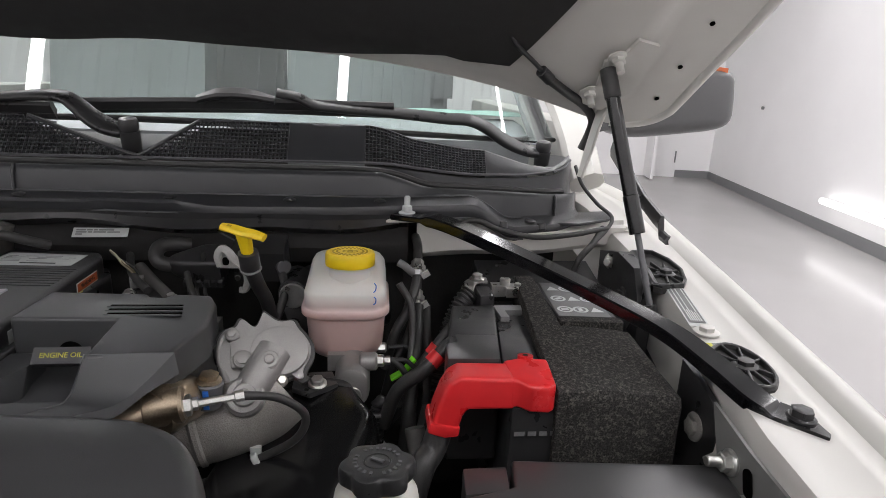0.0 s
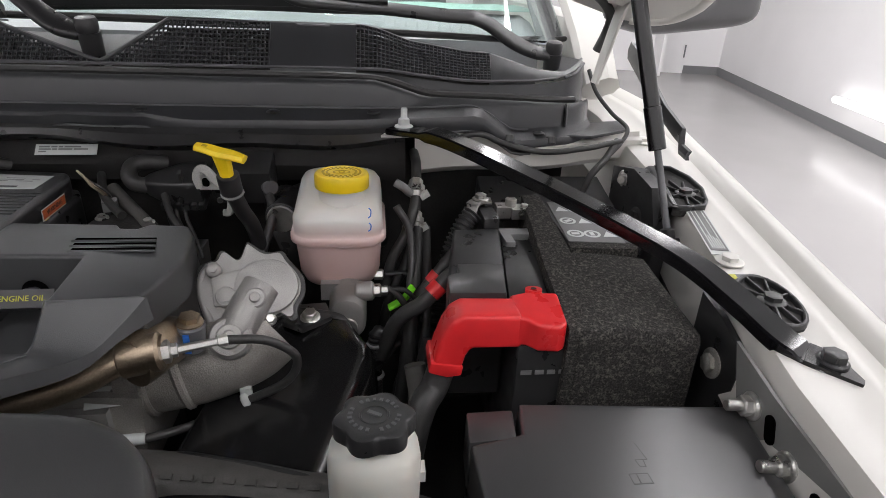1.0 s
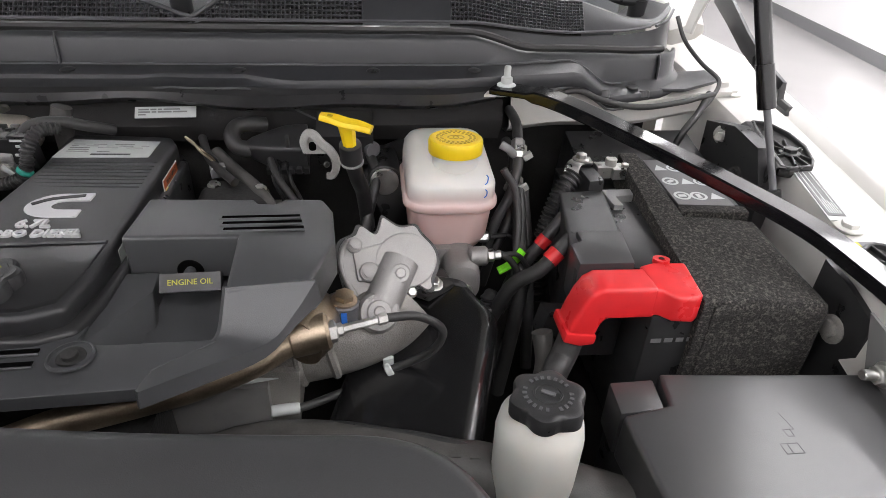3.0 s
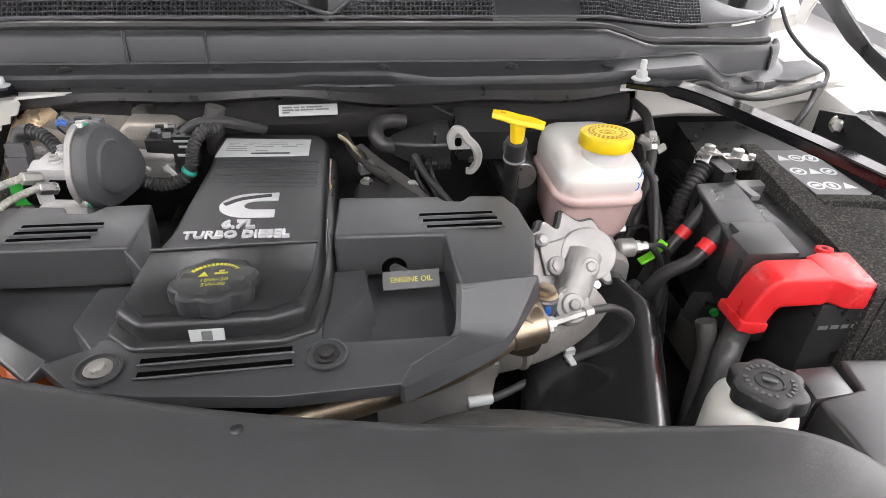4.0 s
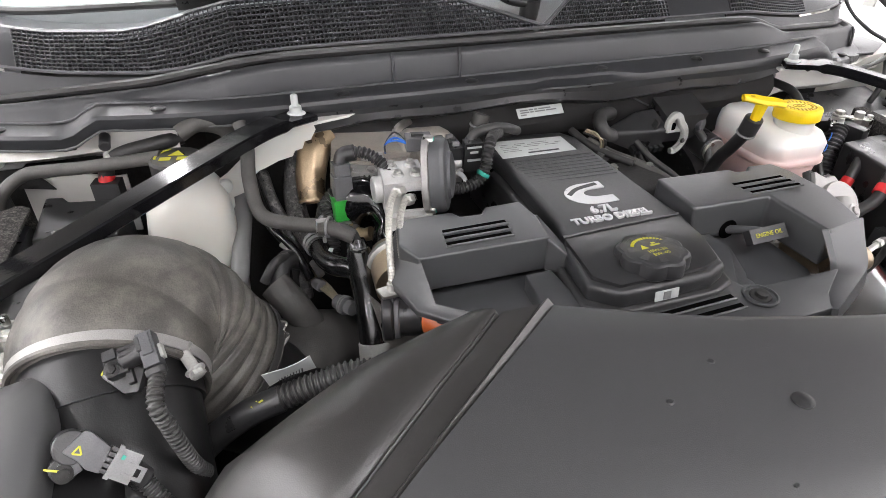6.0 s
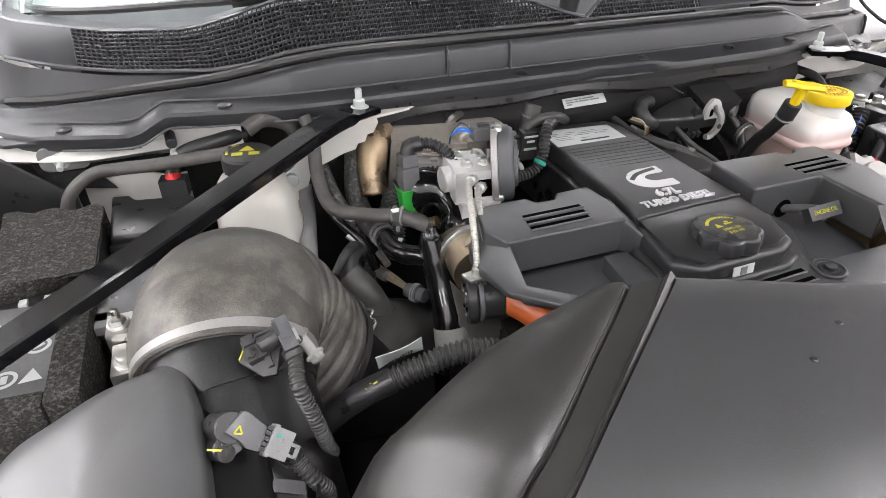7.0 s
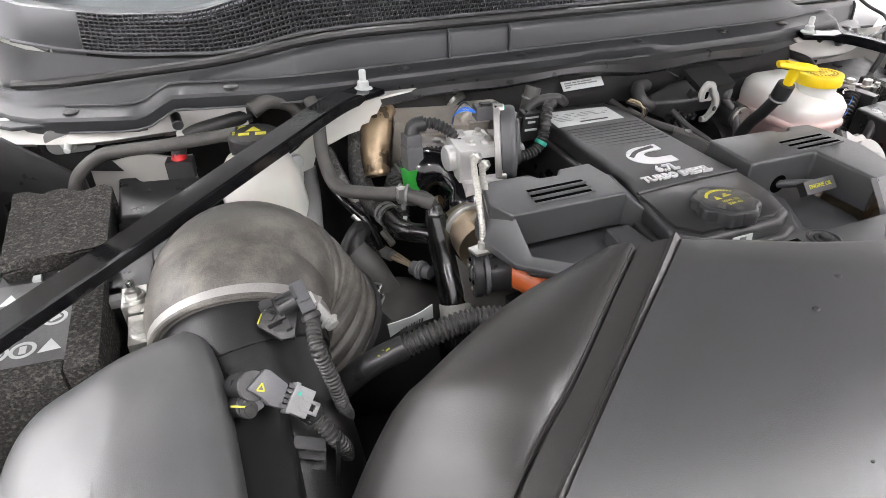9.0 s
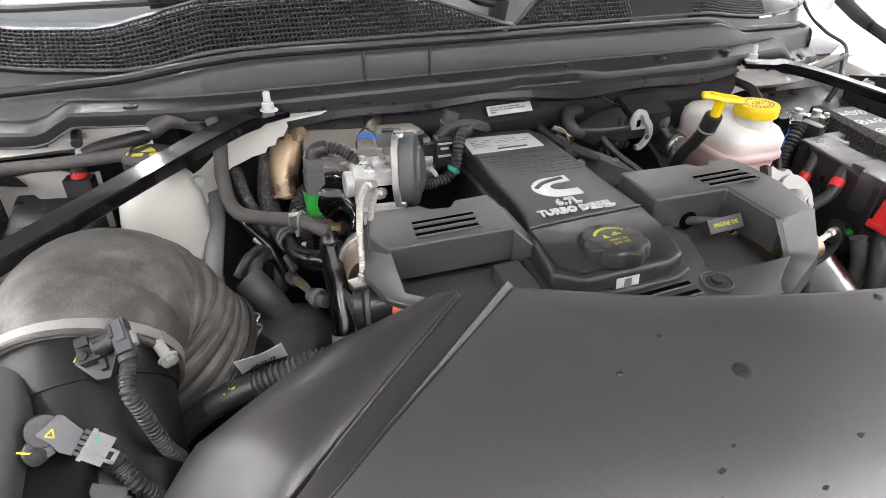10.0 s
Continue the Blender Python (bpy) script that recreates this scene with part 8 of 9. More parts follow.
def braided_lines():
    br = thing("braided_lines", (-0.36, -0.23, 1.14), "two braided steel lines with clamps", "braided line")
    for o in (0.0, 0.013):
        bm = B()
        loom(bm, [(-0.344 + o, -0.176, 1.246 - o), (-0.355 + o, -0.190, 1.250 - o), (-0.370 + o, -0.225, 1.251 - o), (-0.380 + o, -0.258, 1.237 - o * 0.7), (-0.385 + o, -0.282, 1.210), (-0.387 + o * 0.8, -0.291, 1.184)], 0.0043, 0.0034, 10, 0.12)
        part("line", bm, BRAID, br)
        bm = B()
        tube(bm, [(-0.387 + o * 0.8, -0.291, 1.186), (-0.389 + o * 0.8, -0.295, 1.160), (-0.386 + o * 0.6, -0.296, 1.130)], 0.0042, 8, 5)
        part("sleeve", bm, GREYMID, br)
        bm = B()
        cyl(bm, (-0.340 + o, -0.171, 1.242 - o), (-0.352 + o, -0.187, 1.2495 - o), 0.0075, 6, 0.001)
        ft = part("union", bm, STEEL, br)
        bm = B()
        cyl(bm, (-0.387 + o * 0.8, -0.291, 1.180), (-0.386 + o * 0.8, -0.289, 1.192), 0.0066, 12, 0.001)
        part("ferrule", bm, STEEL, br)
    bm = B()
    prism(bm, [(-0.404, -0.284), (-0.372, -0.278), (-0.345, -0.284), (-0.345, -0.300), (-0.400, -0.302)], 1.180, 1.184, 0.001)
    part("clip_plate", bm, STEEL, br)


braided_lines()


def round_actuator():
    ac = thing("round_actuator", (-0.375, -0.29, 1.08), "small round black actuator with an orange hose", "actuator")
    c0, c1 = V(-0.398, -0.286, 1.145), V(-0.386, -0.2895, 1.1455)
    c2 = V(-0.352, -0.300, 1.147)
    bm = B()
    cyl(bm, c0, c1, 0.030, 32, 0.002)
    part("disc", bm, BLACK, ac)
    bm = B()
    cyl(bm, c1, c2, 0.0255, 28, 0.004)
    part("drum", bm, BLACK, ac)
    bm = B()
    cyl(bm, c1.lerp(c2, 0.05), c1.lerp(c2, 0.22), 0.0285, 28, 0.001)
    part("rim", bm, GREYMID, ac)
    m = along(c1, c0)
    for k in range(6):
        a = 2 * math.pi * k / 6
        bm = B()
        lathe(bm, [(0.0028, 0.012), (0.0028, 0.0140), (0.001, 0.0146)], m @ pose(0.018 * math.cos(a), 0.018 * math.sin(a), 0), 10)
        part("screw", bm, STEEL if k % 2 else VOID, ac)
    bm = B()
    lathe(bm, [(0.007, 0.012), (0.007, 0.0142), (0.004, 0.0146)], m, 14)
    part("hub", bm, GREYMID, ac)
    bm = B()
    tube(bm, [(-0.356, -0.300, 1.148), (-0.345, -0.313, 1.148), (-0.326, -0.340, 1.143), (-0.302, -0.380, 1.125), (-0.275, -0.43, 1.095)], lambda t: 0.018 + 0.006 * t, 20)
    part("hose", bm, ORANGE, ac, "orange silicone hose")
    bm = B()
    loom(bm, [(-0.356, -0.236, 1.196), (-0.346, -0.256, 1.188), (-0.334, -0.282, 1.172)], 0.0105, 0.006, 14, 0.3)
    part("spring", bm, TAN, ac, "tan coil spring")
    # cast arm below with a bolt
    bm = B()
    pts = [(-0.385, 1.138), (-0.374, 1.092), (-0.356, 1.072), (-0.337, 1.066), (-0.318, 1.078), (-0.300, 1.080), (-0.290, 1.068), (-0.298, 1.054), (-0.333, 1.035), (-0.360, 1.010), (-0.385, 1.02)]
    loft(bm, [[V(x, -0.252 + o, z) for x, z in pts] for o in (0, 0.012)])
    bevelled(bm, 0, 0.003, 2)
    part("arm", bm, CAST, ac, "dull cast bracket")
    bm = B()
    hexbolt(bm, (-0.303, -0.253, 1.067), (0, -1, 0.3), 0.008, 0.008, 1.4)
    part("arm_bolt", bm, STEEL, ac)


round_actuator()


def green_sensor():
    g = thing("pressure_sensor", (-0.403, -0.092, 1.16), "green and black sensor plug on a brass base", "sensor")
    bm = B()
    rbox(bm, (-0.403, -0.092, 1.187), (0.030, 0.028, 0.030), 0.003, (-6, 0, 4))
    part("green_body", bm, GREEN, g)
    bm = B()
    rbox(bm, (-0.402, -0.088, 1.217), (0.024, 0.024, 0.034), 0.003, (-6, 0, 4))
    rbox(bm, (-0.401, -0.083, 1.240), (0.022, 0.022, 0.02), 0.003, (-6, 0, 4))
    part("plug", bm, GREYMID, g)
    bm = B()
    lathe(bm, [(0.017, 0), (0.017, 0.006), (0.014, 0.007), (0.012, 0.014)], pose(-0.404, -0.094, 1.160), 6)
    part("base", bm, TAN, g)
    bm = B()
    tube(bm, [(-0.400, -0.080, 1.246), (-0.395, -0.078, 1.258), (-0.38, -0.082, 1.262)], 0.011, 10)
    part("elbow", bm, BLACK, g)
    bm = B()
    loom(bm, [(-0.385, -0.081, 1.262), (-0.368, -0.088, 1.262), (-0.350, -0.10, 1.252), (-0.34, -0.115, 1.24)], 0.0085)
    part("conduit", bm, BLACK, g)


green_sensor()


def hose_thing(name, pts, r, material, label, cat="hose", group="", clamps=(), rib=False):
    bm = B()
    (loom if rib else tube)(bm, pts, r)
    h = single(name, bm, material, label, cat, group)
    for p, q in clamps:
        t = B()
        rr = r * 1.12
        lathe(t, [(rr, 0), (rr * 1.12, 0.001), (rr * 1.12, 0.010), (rr, 0.011)], along(p, q), 16)
        rbox(t, Vector(p) + V(0, -rr * 0.9, rr * 0.8), (0.008, 0.01, 0.012), 0.002)
        part("clamp", t, STEEL, h)
    return h


hose_thing("coolant_hose", [(-0.520, 0.01, 1.285), (-0.515, -0.010, 1.262), (-0.520, -0.045, 1.222), (-0.512, -0.085, 1.190), (-0.475, -0.125, 1.192), (-0.437, -0.153, 1.197), (-0.405, -0.172, 1.186)], 0.0098, HOSE, "grey coolant hose bending down and across", clamps=[((-0.445, -0.149, 1.196), (-0.43, -0.157, 1.196))])
def spring_clamp(p, d, r, parent):
    """Two wire rings with pinched ears."""
    p, d = Vector(p), Vector(d).normalized()
    m = along(p, p + d)
    for h in (-0.005, 0.005):
        t = B()
        tube(t, [m @ V(r * math.cos(2 * math.pi * k / 20), r * math.sin(2 * math.pi * k / 20), h) for k in range(21)], 0.0022, 8, 2)
        part("clamp_ring", t, GREYLIGHT, parent, "pale zinc spring clamp")
    for o in (-0.006, 0.006):
        t = B()
        q = m @ V(o, -r - 0.004, 0)
        rbox(t, q + V(0, -0.002, 0.004), (0.004, 0.006, 0.014), 0.001)
        part("clamp_ear", t, GREYLIGHT, parent)


hz2 = hose_thing("coolant_hose", [(-0.440, 0.05, 1.235), (-0.452, 0.02, 1.205), (-0.462, -0.012, 1.168), (-0.460, -0.055, 1.144), (-0.449, -0.090, 1.138), (-0.445, -0.108, 1.138)], 0.0158, SLEEVE, "thick dark coolant hose in a flecked sleeve")
spring_clamp((-0.4465, -0.097, 1.138), (0.02, -0.1, 0), 0.0162, hz2)
hz3 = hose_thing("bypass_hose", [(-0.428, -0.157, 1.196), (-0.415, -0.163, 1.197), (-0.405, -0.170, 1.190), (-0.402, -0.174, 1.176)], 0.0058, RUBBER, "thin black bypass hose")
spring_clamp((-0.438, -0.151, 1.197), (0.035, -0.022, 0), 0.0118, hz3)
pp = thing("coolant_pipe", (-0.40, -0.2, 1.0), "gloss black metal coolant pipe with a branch", "pipe")
bm = B()
tube(bm, [(-0.402, -0.170, 1.182), (-0.402, -0.176, 1.168), (-0.399, -0.188, 1.140), (-0.397, -0.205, 1.112), (-0.399, -0.230, 1.086), (-0.402, -0.252, 1.055), (-0.403, -0.265, 1.01)], lambda t: 0.010 + 0.0105 * min(1.0, t * 3.0), 24, 8)
part("main_pipe", bm, AIRPIPE, pp)
bm = B()
tube(bm, [(-0.445, -0.104, 1.138), (-0.441, -0.135, 1.137), (-0.431, -0.160, 1.140), (-0.415, -0.176, 1.143), (-0.400, -0.184, 1.142)], 0.0142, 20, 8)
part("branch", bm, AIRPIPE, pp)
bm = B()
cyl(bm, (-0.400, -0.243, 1.069), (-0.403, -0.262, 1.035), 0.0228, 24, 0.002)
part("collar", bm, GREYPALE, pp, "pale grey collar")
for z in (1.172, 1.164):
    bm = B()
    lathe(bm, [(0.0105, 0), (0.0120, 0.001), (0.0120, 0.003), (0.0105, 0.004)], pose(-0.402, -0.177 + (1.17 - z), z), 18)
    part("ring", bm, BLACK, pp)
bm = B()
rbox(bm, (-0.436, -0.146, 1.1495), (0.006, 0.024, 0.001), 0.0003, (8, 0, -24))
part("white_mark", bm, LABEL, pp)
hose_thing("heater_hose", [(-0.535, 0.01, 1.18), (-0.538, -0.02, 1.155), (-0.546, -0.06, 1.135), (-0.556, -0.10, 1.105), (-0.57, -0.13, 1.07)], 0.0128, GREYLIGHT, "pale grey heater pipe dropping beside the bottle")
hose_thing("vent_hose", [(-0.525, -0.135, 1.115), (-0.508, -0.125, 1.135), (-0.490, -0.105, 1.130), (-0.480, -0.09, 1.11), (-0.478, -0.08, 1.06)], 0.0065, RUBBER, "thin black vent hose")
bh = hose_thing("breather_hose", [(-0.470, -0.085, 1.105), (-0.488, -0.098, 1.122), (-0.502, -0.118, 1.118), (-0.505, -0.138, 1.09), (-0.500, -0.15, 1.04)], 0.0135, RUBBER, "bent black breather hose with fabric sleeve")
spring_clamp((-0.503, -0.145, 1.068), (0.005, -0.01, -0.04), 0.0145, bh)
hose_thing("turbo_oil_line", [(-0.428, -0.068, 1.150), (-0.420, -0.072, 1.180), (-0.401, -0.074, 1.201), (-0.369, -0.076, 1.209), (-0.330, -0.082, 1.200)], 0.0155, RUBBER, "thick black corrugated oil line", rib=True)
hose_thing("turbo_drain_hose", [(-0.425, -0.07, 1.19), (-0.420, -0.085, 1.165), (-0.425, -0.10, 1.135), (-0.43, -0.11, 1.10)], 0.012, RUBBER, "black braided drain hose", rib=True)
hose_thing("overflow_hose", [(-0.855, 0.04, 1.16), (-0.840, 0.045, 1.205), (-0.806, 0.045, 1.231), (-0.77, 0.035, 1.238), (-0.725, 0.02, 1.243), (-0.652, 0.0, 1.253), (-0.625, -0.01, 1.258)], 0.0088, HOSE, "grey ribless hose running to the coolant bottle")
hose_thing("filler_hose", [(-0.60, 0.02, 1.275), (-0.575, 0.025, 1.285), (-0.545, 0.03, 1.275), (-0.53, 0.03, 1.255)], 0.012, HOSE, "short grey hose behind the coolant cap")
sw = thing("sensor_wires", (-0.45, -0.12, 1.0), "bundle of tan wires into a small grey plug", "wiring")
for k in range(3):
    o = 0.0045 * k
    bm = B()
    tube(bm, [(-0.482 + o, -0.060, 1.085), (-0.462 + o, -0.080, 1.072 + o * 0.4), (-0.448 + o, -0.118, 1.074 + o * 0.4), (-0.438 + o * 0.6, -0.160, 1.086), (-0.434 + o * 0.3, -0.176, 1.09)], 0.0026, 8, 6)
    part("wire", bm, TANWIRE, sw)
bm = B()
cyl(bm, (-0.454, -0.098, 1.073), (-0.448, -0.116, 1.076), 0.0085, 12)
part("band", bm, GREYLIGHT, sw)
bm = B()
lathe(bm, [(0.006, 0), (0.010, 0.003), (0.010, 0.012), (0.0125, 0.013), (0.0125, 0.024), (0.0095, 0.025), (0.0095, 0.036), (0.007, 0.037)], along((-0.437, -0.170, 1.089), (-0.418, -0.202, 1.094)), 16)
part("plug", bm, GREYMID, sw)
for h in (0.016, 0.020):
    bm = B()
    lathe(bm, [(0.0125, h), (0.0135, h + 0.0006), (0.0135, h + 0.0016), (0.0125, h + 0.0022)], along((-0.437, -0.170, 1.089), (-0.418, -0.202, 1.094)), 16)
    part("plug_rib", bm, GREYLIGHT, sw)

# banjo union, copper elbow and fabric-sleeved pipes round the sensor
un = thing("banjo_union", (-0.40, -0.11, 1.14), "zinc banjo union with a brass elbow below the sensor", "pipe union")
bm = B()
lathe(bm, [(0.010, 0), (0.019, 0.001), (0.0205, 0.004), (0.0205, 0.010), (0.018, 0.013), (0.013, 0.0145)], pose(-0.404, -0.096, 1.150, -6, 0, 0), 26)
part("cup", bm, STEEL, un)
bm = B()
lathe(bm, [(0.0125, 0), (0.0145, 0.001), (0.0145, 0.005), (0.0125, 0.006)], pose(-0.404, -0.0955, 1.1655, -6, 0, 0), 6)
part("nut", bm, STEEL, un)
bm = B()
tube(bm, [(-0.394, -0.104, 1.152), (-0.382, -0.116, 1.152), (-0.372, -0.124, 1.158)], 0.0095, 16, 5)
part("elbow", bm, TAN, un, "dull brass elbow")
for p0, p1, r in (((-0.486, -0.045, 1.150), (-0.470, -0.052, 1.130), 0.0065), ((-0.492, -0.080, 1.140), (-0.478, -0.090, 1.128), 0.0075), ((-0.455, -0.100, 1.112), (-0.447, -0.122, 1.100), 0.006)):
    bm = B()
    cyl(bm, p0, p1, r, 6, 0.001)
    part("pipe_fitting", bm, STEEL, un)
hose_thing("sleeved_pipe", [(-0.500, 0.02, 1.20), (-0.494, -0.02, 1.175), (-0.480, -0.045, 1.140), (-0.470, -0.075, 1.105), (-0.468, -0.10, 1.05)], 0.0085, SLEEVE, "dark pipe in a flecked sleeve", "pipe")
hose_thing("sleeved_pipe", [(-0.515, -0.02, 1.19), (-0.508, -0.05, 1.165), (-0.494, -0.075, 1.148), (-0.476, -0.092, 1.126), (-0.462, -0.11, 1.09)], 0.0068, AIRPIPE, "thin gloss black pipe with bright ends", "pipe")

# turbo, exhaust manifold and heat shields deep behind
tb = thing("turbocharger", (-0.42, -0.1, 0.95), "dark turbocharger and tan heat shields", "turbocharger")
bm = B()
rbox(bm, (-0.340, 0.020, 1.200), (0.115, 0.085, 0.080), 0.020, (6, 6, -12), 5)
part("heat_shield", bm, SHIELD, tb, "dull stained heat shield")
bm = B()
loft(bm, [[V(-0.395 + 0.10 * f, -0.048 + o, 1.226 - 0.004 * f + dz) for dz in (0, 0.006)] + [V(-0.395 + 0.10 * f, -0.044 + o, 1.226 - 0.004 * f + dz) for dz in (0.006, 0)] for f, o in ((0, 0), (0.5, -0.004), (1, 0))])
part("shield_bead", bm, SHIELD, tb)
bm = B()
tube(bm, [(-0.412, 0.03, 1.245), (-0.425, 0.005, 1.230), (-0.436, -0.020, 1.200), (-0.438, -0.035, 1.172)], lambda t: 0.026 - 0.007 * t, 20, 6)
part("outlet_pipe", bm, TAN, tb, "tan heat-tinted outlet")
bm = B()
lathe(bm, [(0.0185, 0), (0.0205, 0.001), (0.0205, 0.004), (0.0150, 0.0045), (0.0150, 0.001)], along((-0.438, -0.033, 1.174), (-0.4385, -0.040, 1.164)), 20)
part("outlet_rim", bm, TAN, tb)
bm = B()
tube(bm, [(-0.400, -0.060, 1.160), (-0.378, -0.082, 1.190), (-0.355, -0.105, 1.192), (-0.340, -0.135, 1.172), (-0.345, -0.165, 1.140)], lambda t: 0.030 + 0.006 * math.sin(9 * t), 24, 8)
part("elbow", bm, GLOSS, tb)
bm = B()
tube(bm, [(-0.350, -0.165, 1.140), (-0.358, -0.20, 1.150), (-0.362, -0.245, 1.150)], 0.034, 24)
part("housing", bm, BRONZE, tb)
bm = B()
lathe(bm, [(0.036, 0), (0.040, 0.002), (0.040, 0.010), (0.036, 0.012)], along((-0.357, -0.195, 1.149), (-0.359, -0.21, 1.150)), 26)
part("v_band", bm, STEEL, tb, "steel band clamp")
bm = B()
tube(bm, [(-0.53, -0.24, 1.0), (-0.50, -0.20, 1.02), (-0.46, -0.17, 1.01), (-0.42, -0.16, 0.98)], 0.055, 24)
part("compressor", bm, HOSE, tb)
bm = B()
rbox(bm, (-0.372, -0.062, 1.222), (0.06, 0.03, 0.012), 0.003, (0, 10, -6))
part("bracket", bm, ALU, tb)
for p in ((-0.388, -0.066, 1.228), (-0.356, -0.068, 1.224)):
    bm = B()
    hexbolt(bm, p, (0, -0.2, 1), 0.006, 0.006, 1.4)
    part("bracket_bolt", bm, STEEL, tb)
bm = B()
tube(bm, [(-0.318, 0.105, 1.255), (-0.300, 0.070, 1.262), (-0.281, 0.030, 1.240)], 0.0145, 18, 5)
part("oil_line_union", bm, BLACK, tb)
bm = B()
lathe(bm, [(0.015, 0), (0.0175, 0.001), (0.0175, 0.007), (0.015, 0.008)], along((-0.2805, 0.029, 1.2395), (-0.284, 0.036, 1.2445)), 18)
part("union_clamp", bm, STEEL, tb)
bm = B()
rbox(bm, (-0.455, -0.202, 1.037), (0.020, 0.006, 0.034), 0.002, (-20, 0, 12))
tagb = part("tag", bm, GREYLIGHT, tb)
bm = B()
rbox(bm, (-0.455, -0.2065, 1.041), (0.009, 0.003, 0.018), 0.0005, (-20, 0, 12))
part("blue_field", bm, BLUE, tagb)


def coolant_bottle():
    c = thing("coolant_bottle", (-0.605, -0.02, 1.0), "milky coolant bottle with a black cap", "bottle")
    bm = B()
    rings = []
    for w, d, r, z in ((0.10, 0.11, 0.03, 1.0), (0.115, 0.12, 0.035, 1.03), (0.115, 0.12, 0.035, 1.16), (0.105, 0.11, 0.04, 1.20), (0.085, 0.09, 0.04, 1.22), (0.055, 0.055, 0.027, 1.232), (0.05, 0.05, 0.025, 1.25)):
        rings.append([V(-0.605 + x, -0.015 + y, z) for x, y in rounded(w, d, r, 6)])
    loft(bm, rings)
    part("bottle", bm, MILK, c, sharp=50)
    bm = B()
    lathe(bm, [(0.030, 0), (0.034, 0.002), (0.034, 0.022), (0.031, 0.025), (0.012, 0.0255)], pose(-0.606, -0.023, 1.236), 40, 20, 0.02)
    cap = part("cap", bm, BLACK, c)
    bm = B()
    m = pose(-0.606, -0.023, 1.2618, 0, 0, -10)
    prism(bm, [(-0.010, 0.002), (0.010, 0.002), (0.0, 0.018)], 0, 0.0006, 0, m=m)
    for x in (-0.012, 0.010):
        prism(bm, [(x - 0.007, -0.012), (x + 0.007, -0.012), (x + 0.007, -0.003), (x - 0.007, -0.003)], 0, 0.0006, 0, m=m)
    for k in range(9):
        a = radians(120 + 70 * k / 8)
        rbox(bm, m @ V(0.026 * math.cos(a), 0.026 * math.sin(a), 0), (0.003, 0.004, 0.0007), 0, (0, 0, math.degrees(a)))
    part("print", bm, YELLOWPRINT, cap)
    # ragged white shroud running from the bottle to the brace bolt
    s = thing("white_shroud", (-0.52, -0.02, 1.05), "thin ragged-edged white plastic shroud under the brace", "shroud")
    bm = B()
    pts = [(-0.585, 1.200), (-0.548, 1.222), (-0.505, 1.258), (-0.470, 1.284), (-0.425, 1.290), (-0.420, 1.272), (-0.428, 1.258), (-0.437, 1.256), (-0.441, 1.246), (-0.452, 1.244), (-0.456, 1.236), (-0.475, 1.232), (-0.492, 1.225), (-0.505, 1.220), (-0.525, 1.205), (-0.530, 1.190), (-0.545, 1.185), (-0.548, 1.10), (-0.60, 1.10)]
    loft(bm, [[V(x, -0.012 + o - (x + 0.42) * 0.10 * 0, z) for x, z in pts] for o in (0, 0.003)])
    part("skin", bm, MILK, s)
    bm = B()
    cyl(bm, (-0.553, -0.022, 1.206), (-0.553, -0.012, 1.206), 0.010, 14)
    part("button", bm, LABEL, s)


coolant_bottle()


